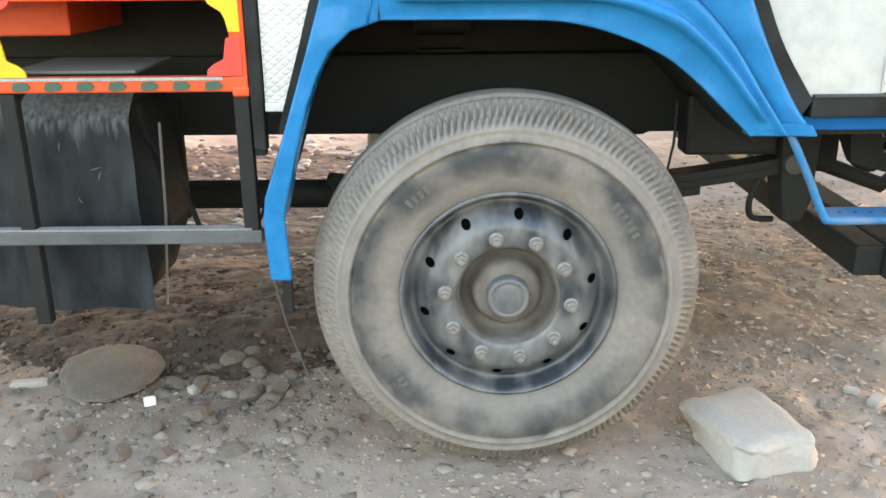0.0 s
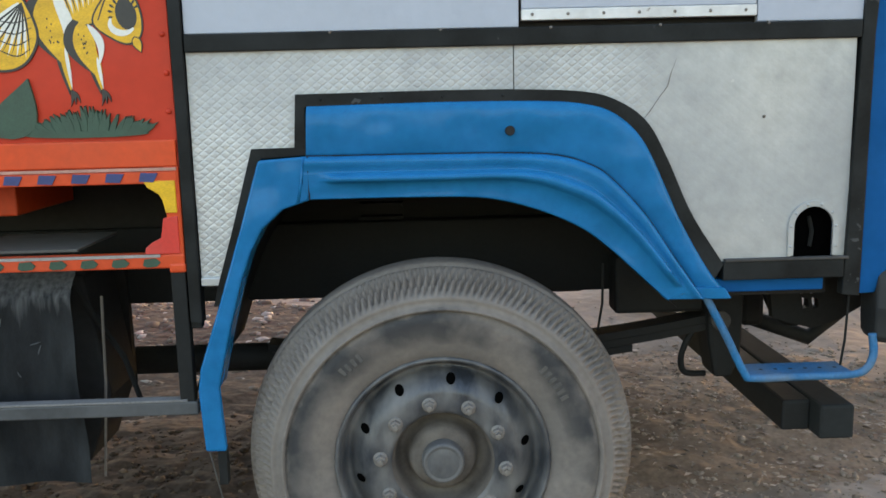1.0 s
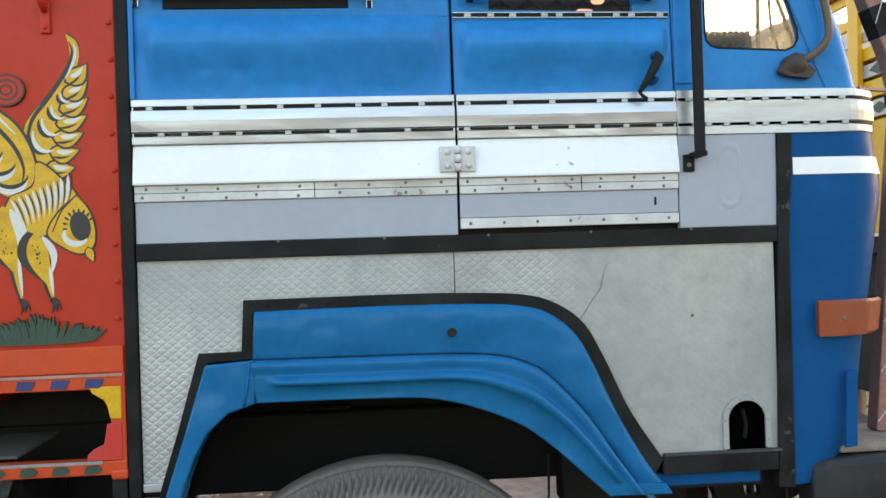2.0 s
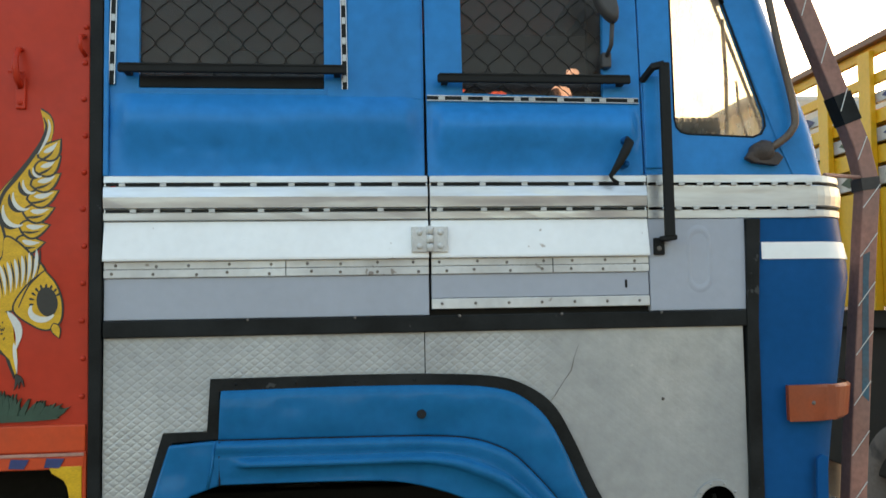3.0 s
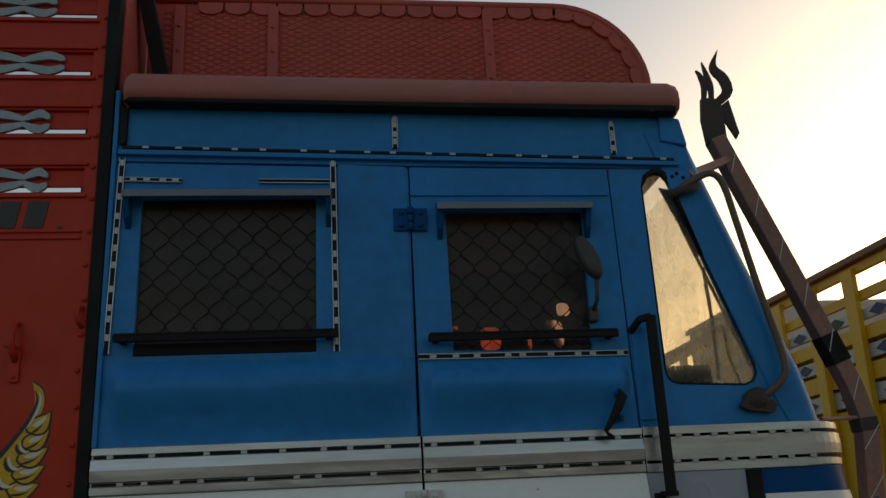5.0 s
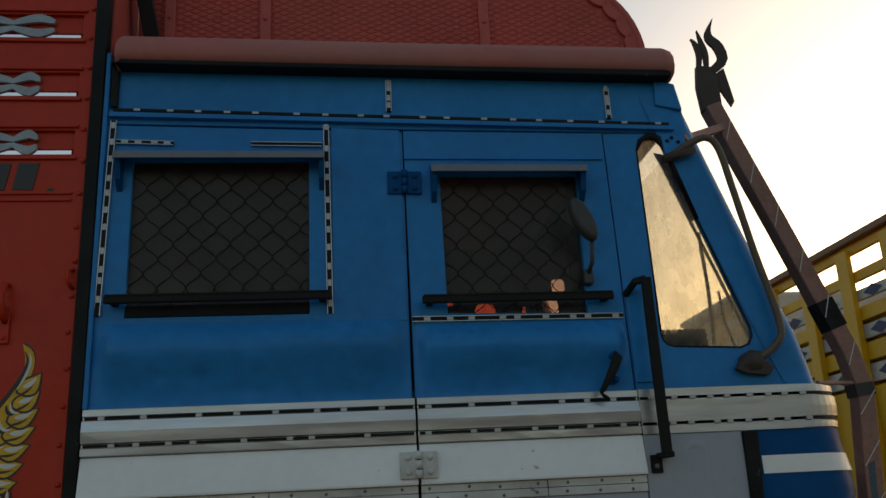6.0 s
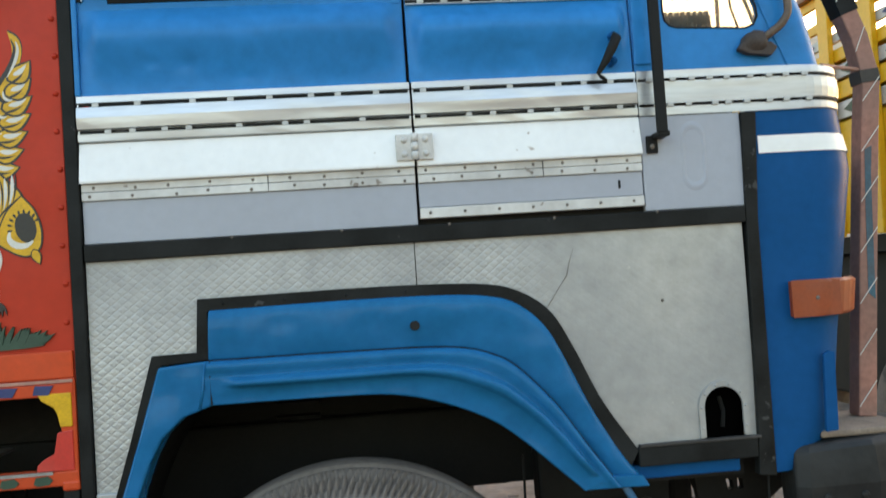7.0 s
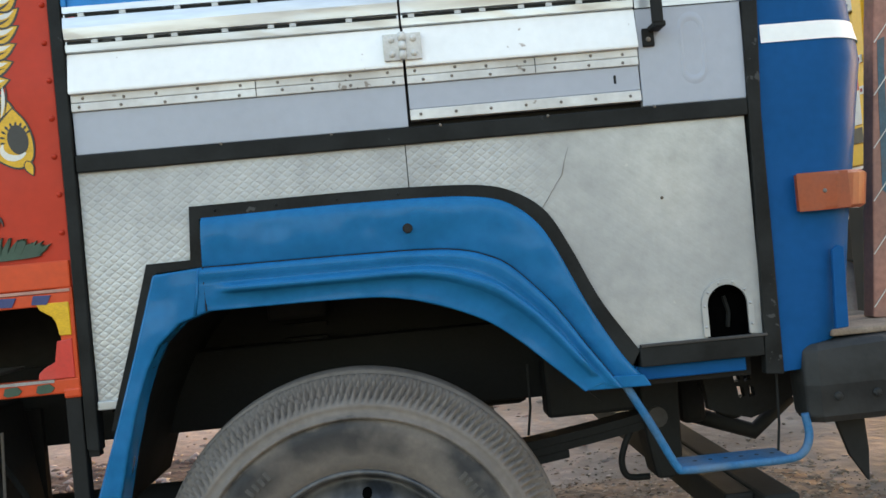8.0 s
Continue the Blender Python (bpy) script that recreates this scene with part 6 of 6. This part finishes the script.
for x in (1.22, 1.32):
    part("bumper_bolt", dome(x, 0.87, -0.028, 0.012, 0.006, bmesh.new()), BUMP, bumper)

# leaning square pole with its three-pronged finial
PY = 0.2
path = [(1.464, PY, 1.03), (1.498, PY, 1.4), (1.543, PY, 1.85), (1.56, PY, 2.0), (1.535, PY, 2.12), (1.38, PY, 2.53), (1.225, PY, 2.93)]
pole = part("front_pole", tube(path, 0.027, square=True), RUSTPOLE, truck, "rusty red square pole wound with pale tape", bevel=0.004)
part("pole_teal_patch", prism([[(1.495, 1.38), (1.515, 1.36), (1.533, 1.72), (1.542, 1.8), (1.52, 1.79), (1.508, 1.62)]], PY - 0.0282, PY - 0.02), TEAL, pole, "flaking teal paint patch")
part("pole_clamp", tube([(1.557, PY, 1.985), (1.553, PY, 2.022)], 0.029, square=True), UNDER, pole)
part("pole_sleeve", tube([(1.51, PY, 2.19), (1.478, PY, 2.275)], 0.0288, square=True), BLACK, pole)


def on_pole(z):
    for a, b in zip(path, path[1:]):
        if a[2] <= z <= b[2]:
            return a[0] + (b[0] - a[0]) * (z - a[2]) / (b[2] - a[2])
    return path[-1][0]


for k in range(13):
    z = 1.06 + 0.145 * k
    part("tape_turn", tube([(on_pole(z) - 0.026, PY - 0.029, z), (on_pole(z + 0.07) + 0.024, PY - 0.029, z + 0.07)], 0.0015, 5), PWHITE, pole)
part("pole_stay", tube([(1.03, 0.0, 2.722), (1.25, PY - 0.01, 2.852)], 0.0115, square=True), RUSTPOLE, pole)
part("pole_stay", tube([(1.34, 0.05, 2.01), (1.55, PY, 2.025)], 0.006, 6), RUSTPOLE, pole)
part("finial", prism([[(1.195, 2.91), (1.262, 2.93), (1.262, 3.0), (1.258, 3.07), (1.197, 3.075), (1.188, 3.0)]], PY - 0.012, PY + 0.012), IRON, pole, "dark iron three-pronged finial", bevel=0.002)
for pts, w in (([(1.205, 3.06), (1.214, 3.12), (1.205, 3.16), (1.192, 3.178)], 0.0085), ([(1.232, 3.06), (1.236, 3.12), (1.226, 3.17), (1.217, 3.21)], 0.0085), ([(1.25, 3.06), (1.292, 3.10), (1.284, 3.15), (1.258, 3.18), (1.258, 3.21), (1.28, 3.258)], 0.017)):
    sp = spline(pts, 14)
    n = len(sp)
    lft, rgt = [], []
    for i, p in enumerate(sp):
        d = (sp[min(i + 1, n - 1)] - sp[max(i - 1, 0)]).normalized()
        q = Vector((-d.y, d.x)) * w * (0.75 + 0.4 * math.sin(math.pi * i / (n - 1))) * (1 - (i / (n - 1)) ** 3)
        lft.append((p.x + q.x, p.y + q.y))
        rgt.append((p.x - q.x, p.y - q.y))
    part("finial_prong", prism([lft + rgt[-2::-1]], PY - 0.006, PY + 0.006), IRON, pole)
part("finial_blade", prism([[(1.262, 3.05), (1.29, 3.07), (1.31, 2.95), (1.298, 2.93), (1.268, 2.99)]], PY - 0.005, PY + 0.005), IRON, pole)

# ---- the yellow truck behind ----
other = thing("yellow_truck", "yellow cargo truck with slatted sides parked across the yard", "truck")
X = 2.95
ROWS = [(1.62, 2.28, TRUCKY), (2.30, 2.40, SILVER), (2.42, 2.52, TRUCKY), (2.54, 2.62, SILVER), (2.645, 2.72, TRUCKY), (2.76, 2.82, SILVER), (2.87, 2.93, TRUCKY), (3.03, 3.09, TRUCKY)]
for z0, z1, m in ROWS:
    part("side_board", box(X, X + 0.03, 0.9, 6.5, z0, z1, b=0.004), m, other)
part("cargo_lining", box(X + 0.05, X + 0.07, 0.9, 6.5, 1.62, 2.74), TRUCKY, other)
for k in range(13):
    y = 1.0 + 0.44 * k
    p = bmesh.new()
    v = [p.verts.new(q) for q in ((X - 0.05, y - 0.02, 1.6), (X - 0.05, y + 0.05, 1.6), (X - 0.03, y + 0.075, 3.06), (X - 0.03, y - 0.045, 3.06))]
    v2 = [p.verts.new((X, q.co.y, q.co.z)) for q in v]
    p.faces.new(v)
    p.faces.new(v2[::-1])
    for i in range(4):
        j = (i + 1) % 4
        p.faces.new((v[i], v[j], v2[j], v2[i]))
    part("post", p, TRUCKY, other, bevel=0.004)
    for z in (2.02, 2.2):
        part("reflector", box(X - 0.055, X - 0.045, y - 0.012, y + 0.03, z, z + 0.045), PWHITE, other)
        part("reflector_dot", box(X - 0.058, X - 0.05, y, y + 0.02, z + 0.012, z + 0.032), mat("reflector_red", (0.3, 0.02, 0.02)), other)
    for z in (2.35, 2.58, 2.79):
        d = bmesh.new()
        v = [d.verts.new((X - 0.004, y + 0.25 + a, z + c)) for a, c in ((-0.09, 0), (0, -0.035), (0.09, 0), (0, 0.035))]
        d.faces.new(v)
        part("painted_diamond", d, PGREEN if k % 2 else PBLUE, other)
part("top_rail", box(X - 0.04, X + 0.04, 0.9, 6.5, 3.09, 3.13, b=0.005), mat("brown_rail_paint", (0.22, 0.10, 0.05), 0.5, vary=0.3, dirt=0.3), other)
part("chassis", box(X + 0.5, X + 0.65, 0.9, 7.0, 1.0, 1.3), STEELBLK, other)
# Black box added to fill in the shaded underside.
part("side_locker", box(X + 0.12, X + 0.5, 0.95, 3.4, 0.62, 1.5, b=0.02), STEELBLK, other)
part("underfloor", box(X + 0.05, X + 2.2, 0.9, 6.5, 1.5, 1.6), STEELBLK, other)
part("sticker", box(X - 0.006, X, 2.78, 3.0, 1.86, 2.06), PWHITE, other, "white reflective sticker")
part("sticker", box(X - 0.008, X, 2.82, 2.9, 2.06, 2.2), SIGNALRED, other)
part("lettering_bar", box(X - 0.008, X, 2.86, 3.0, 1.75, 1.84), PBLACK, other)
part("sticker", box(X - 0.006, X, 4.05, 4.5, 1.75, 1.95), PWHITE, other)
part("sticker", box(X - 0.006, X, 4.05, 4.5, 1.66, 1.74), PBLUE, other)
for y in (2.35, 3.9):
    prof = [(0.27, 0.05), (0.3, 0.0), (0.42, -0.02), (0.49, 0.03), (0.515, 0.1), (0.515, 0.16), (0.48, 0.24), (0.3, 0.25)]
    wb = lathe(prof, 0, 0, 48)
    o = part("tyre", wb, RUBBER, other, smooth=True)
    o.matrix_local = Matrix.Translation((X + 0.12, y, 0.515)) @ Matrix.Rotation(radians(-90), 4, "Z")
    d = part("rim", lathe([(0.29, 0.05), (0.27, 0.08), (0.15, 0.06), (0.0005, 0.05)], 0, 0, 32), RIM, other, smooth=True)
    d.matrix_local = Matrix.Translation((X + 0.12, y, 0.515)) @ Matrix.Rotation(radians(-90), 4, "Z")

# pale box body seen through the cab glass
far_box = thing("box_truck", "pale beige box-bodied truck standing far behind", "truck")
part("box_body", box(4.65, 6.9, 7.4, 9.0, 1.0, 4.1, b=0.06), BEIGE, far_box)
part("roof_rail", box(4.62, 4.65, 7.4, 9.0, 4.0, 4.06), BEIGE, far_box)
part("side_seam", box(4.635, 4.65, 8.35, 8.4, 1.05, 4.05), BEIGE, far_box)
for y in (7.8, 8.6):
    w = part("wheel", lathe([(0.5, 0.0), (0.5, 0.3), (0.3, 0.3)], 0, 0, 32, close=True), RUBBER, far_box)
    w.matrix_local = Matrix.Translation((4.75, y, 0.5)) @ Matrix.Rotation(radians(-90), 4, "Z")
part("axle_box", box(5.1, 6.8, 7.5, 8.9, 0.7, 1.0), STEELBLK, far_box)

# ---- stones and litter ----


def stone(name, x, y, sx, sy, sz, seed, material, label, turn=0.0, rough=0.12, flat_top=0.0, round_by=0.25):
    bm = bmesh.new()
    bmesh.ops.create_icosphere(bm, subdivisions=5 if sx > 0.1 else 2, radius=1)
    if round_by < 0.5:
        for v in bm.verts:
            v.co = Vector([math.copysign(abs(q) ** (0.2 + round_by * 0.3), q) for q in v.co])
    for v in bm.verts:
        c = v.co.copy()
        k = 1 + rough * noise.noise(c * 1.1 + Vector((seed, 0, 0))) + rough * 0.4 * noise.noise(c * 4 + Vector((0, seed, 0)))
        v.co = Vector((c.x * sx * k, c.y * sy * k, c.z * sz * (k if c.z < 0 or not flat_top else 1 + 0.04 * noise.noise(c * 3))))
    ob = part(name, bm, material, None, smooth=round_by > 0.4)
    ob.matrix_world = pose(x, y, ground_height(x, y) + sz * 0.75, 0, 0, turn)
    return tagged(ob, label, "stone")


stone("stone_block", 0.712, 0.085, 0.13, 0.158, 0.064, 3, STONE, "pale grey rough-cut stone block on the soil", 15, 0.2, 1, 0.46)
stone("flat_rock", -1.31, 0.56, 0.17, 0.22, 0.022, 7, ROCK, "flat dark grey-brown rock half buried in soil", 10, 0.15, 0, 0.8)
stone("white_pebble", -1.12, 0.36, 0.019, 0.014, 0.013, 1, PWHITE, "small white pebble on the soil", 20, 0.2)
stone("pale_pebble", -1.0, 0.45, 0.02, 0.017, 0.013, 2, STONE, "small pale pebble on the soil", 50, 0.2)
stone("pale_chip", -1.57, 0.5, 0.06, 0.016, 0.012, 4, STONE, "long pale stone chip on the soil", 8, 0.2)
for x, y, sx, sy, sz, sd, turn in ((1.215, 0.34, 0.034, 0.02, 0.015, 5, 40), (1.235, 0.25, 0.03, 0.023, 0.018, 6, 80), (1.17, 0.42, 0.024, 0.014, 0.011, 8, 150)):
    stone("pale_rubble", x, y, sx, sy, sz, sd, STONE, "small pinkish pale rubble piece on the soil", turn, 0.35)


def scatter(count, seed, place, size, material, name, label, leafy=False, lift=None):
    rnd = random.Random(seed)
    verts, faces = [], []
    unit = bmesh.new()
    bmesh.ops.create_icosphere(unit, subdivisions=1, radius=1)
    base = [tuple(v.co) for v in unit.verts]
    quads = [tuple(v.index for v in f.verts) for f in unit.faces]
    unit.free()
    for _ in range(count):
        x, y = place(rnd)
        s = size(rnd)
        a = rnd.uniform(0, 6.28)
        g = ground_height(x, y) - s * (0.12 if leafy else 0.2) + (lift(x, y) if lift else 0.0)
        o = len(verts)
        if leafy:
            tx, cup = rnd.uniform(-0.5, 0.5), rnd.uniform(0.1, 0.5)
            for u, v, w in ((-1, 0, 0.1), (-0.2, 0.42, cup), (1, 0, 0.25), (-0.2, -0.42, cup), (0.1, 0, 0.05)):
                verts.append((x + s * (u * math.cos(a) - v * math.sin(a)), y + s * (u * math.sin(a) + v * math.cos(a)), g + 0.004 + s * (w + tx * v * 0.6 + 0.12)))
            faces += [(o, o + 4, o + 1), (o + 1, o + 4, o + 2), (o + 2, o + 4, o + 3), (o + 3, o + 4, o)]
        else:
            fl, wd = rnd.uniform(0.35, 0.7), rnd.uniform(0.6, 1.0)
            for u, v, w in base:
                e = rnd.uniform(0.62, 1.25)
                u, v, w = u * e, v * wd * e, w * fl * e
                verts.append((x + s * (u * math.cos(a) - v * math.sin(a)), y + s * (u * math.sin(a) + v * math.cos(a)), g + s * w))
            faces += [tuple(o + i for i in q) for q in quads]
    me = bpy.data.meshes.new(name)
    me.from_pydata(verts, [], faces)
    me.materials.append(material)
    if not leafy:
        me.polygons.foreach_set("use_smooth", [True] * len(faces))
    return tagged(new(name, me), label, "debris", kind="stuff")


def near_left(r):
    return (r.uniform(-2.2, 0.4), r.uniform(-0.7, 2.2))


scatter(9000, 1, lambda r: (r.uniform(-2.6, 2.4), r.uniform(-0.9, 3.2)), lambda r: 0.004 + 0.012 * r.random() ** 4, GRAVEL, "gravel", "small mixed gravel strewn over the soil")
scatter(1700, 2, near_left, lambda r: 0.008 + 0.034 * r.random() ** 3, GRAVEL, "rubble", "broken stones and rubble beside the truck")
def on_litter(x, y):
    return 0.03 * max(0.0, 1 - min(1.0, math.hypot((x - 1.35) / 1.25, (y - 1.75) / 0.95)) ** 2.5)


scatter(2400, 3, lambda r: (r.gauss(1.15, 0.65), r.gauss(1.5, 0.8)), lambda r: 0.005 + 0.02 * r.random() ** 2, LITTER, "leaf_litter", "dry brown leaves and scraps on the soil", True, on_litter)
scatter(1800, 12, lambda r: (r.gauss(1.2, 0.6), r.gauss(1.6, 0.7)), lambda r: 0.005 + 0.014 * r.random() ** 2, CLOD, "litter_clods", "small clods among the dry litter", False, on_litter)
scatter(2600, 21, lambda r: (r.uniform(0.5, 2.4), r.uniform(-0.1, 2.6)), lambda r: 0.005 + 0.022 * r.random() ** 3, CLOD, "loose_clods", "loose brown clods on the soil under the truck front", False, on_litter)
scatter(1400, 4, lambda r: (r.uniform(-5, 7), r.uniform(2.2, 9)), lambda r: 0.01 + 0.05 * r.random() ** 3, GRAVEL, "far_rubble", "pale rubble on the ground beyond the truck")
scatter(9000, 5, lambda r: (r.uniform(-2.0, 1.4), r.uniform(-0.8, 1.2)), lambda r: 0.005 + 0.01 * r.random() ** 2, CLOD, "soil_clods", "small dusty soil clods beside the wheel")
scatter(260, 6, lambda r: (r.gauss(-0.95, 0.35), r.gauss(0.42, 0.28)), lambda r: 0.012 + 0.016 * r.random() ** 1.5, ROCK, "stone_chips", "broken grey-brown stone chips half sunk in the soil")


def broken_stone(seed):
    """One angular stone, cut flat on several sides."""
    r = random.Random(seed)
    bm = bmesh.new()
    bmesh.ops.create_icosphere(bm, subdivisions=2, radius=1)
    for _ in range(7):
        d = Vector((r.gauss(0, 1), r.gauss(0, 1), r.gauss(0.4, 0.6))).normalized()
        k = r.uniform(0.55, 0.8)
        for v in bm.verts:
            h = v.co.dot(d)
            if h > k:
                v.co -= d * (h - k)
    return bm


rs = random.Random(31)
for k in range(64):
    x, y, s = rs.gauss(-0.92, 0.36), rs.gauss(0.36, 0.26), 0.02 + 0.026 * rs.random() ** 1.4
    if abs(x) < 0.5 and y > -0.1 or (x + 1.31) ** 2 / 0.05 + (y - 0.56) ** 2 / 0.07 < 1:
        continue
    bm = broken_stone(k)
    for v in bm.verts:
        v.co = Vector((v.co.x * s * 1.25, v.co.y * s, v.co.z * s * 0.7))
    ob = part("broken_stone", bm, ROCK, None)
    ob.matrix_world = pose(x, y, ground_height(x, y) + s * 0.22, 0, 0, rs.uniform(0, 360))
    tagged(ob, "angular grey-brown broken stone sunk in the soil", "stone", "broken stones beside the wheel")


def on_mound(x, y):
    return 0.04 * max(0.0, 1 - min(1.0, math.hypot((x + 1.0) / 1.15, (y - 1.15) / 0.65)) ** 2.5)


# Clods take the mound's tone, its painted shade included.
MUD = mat("shaded_soil_clods", (0.075, 0.054, 0.041), 0.95, vary=0.4, scale=20, bump=0.4, island=0.5, spec=0.1)
scatter(2600, 9, lambda r: (r.uniform(-2.1, 0.1), r.uniform(0.55, 1.75)), lambda r: 0.006 + 0.022 * r.random() ** 2.5, MUD, "dark_clods", "dark brown clods, shade-darkened like the soil mound", False, on_mound)
scatter(1600, 14, lambda r: (r.uniform(-3.6, 0.3), r.uniform(1.7, 4.2)), lambda r: 0.012 + 0.05 * r.random() ** 2, ROCK, "bank_rubble", "grey-brown rubble strewn over the dark soil bank", False, lambda x, y: 0.05 * max(0.0, 1 - min(1.0, math.hypot((x + 1.9) / 2.6, (y - 3.0) / 1.2)) ** 2.5))
scatter(260, 15, lambda r: (r.uniform(-3.0, 0.3), r.uniform(2.2, 4.4)), lambda r: 0.02 + 0.05 * r.random() ** 2, STONE, "pale_bank_rubble", "pale broken rubble on the dark soil bank", False, lambda x, y: 0.05 * max(0.0, 1 - min(1.0, math.hypot((x + 1.9) / 2.6, (y - 3.0) / 1.2)) ** 2.5))
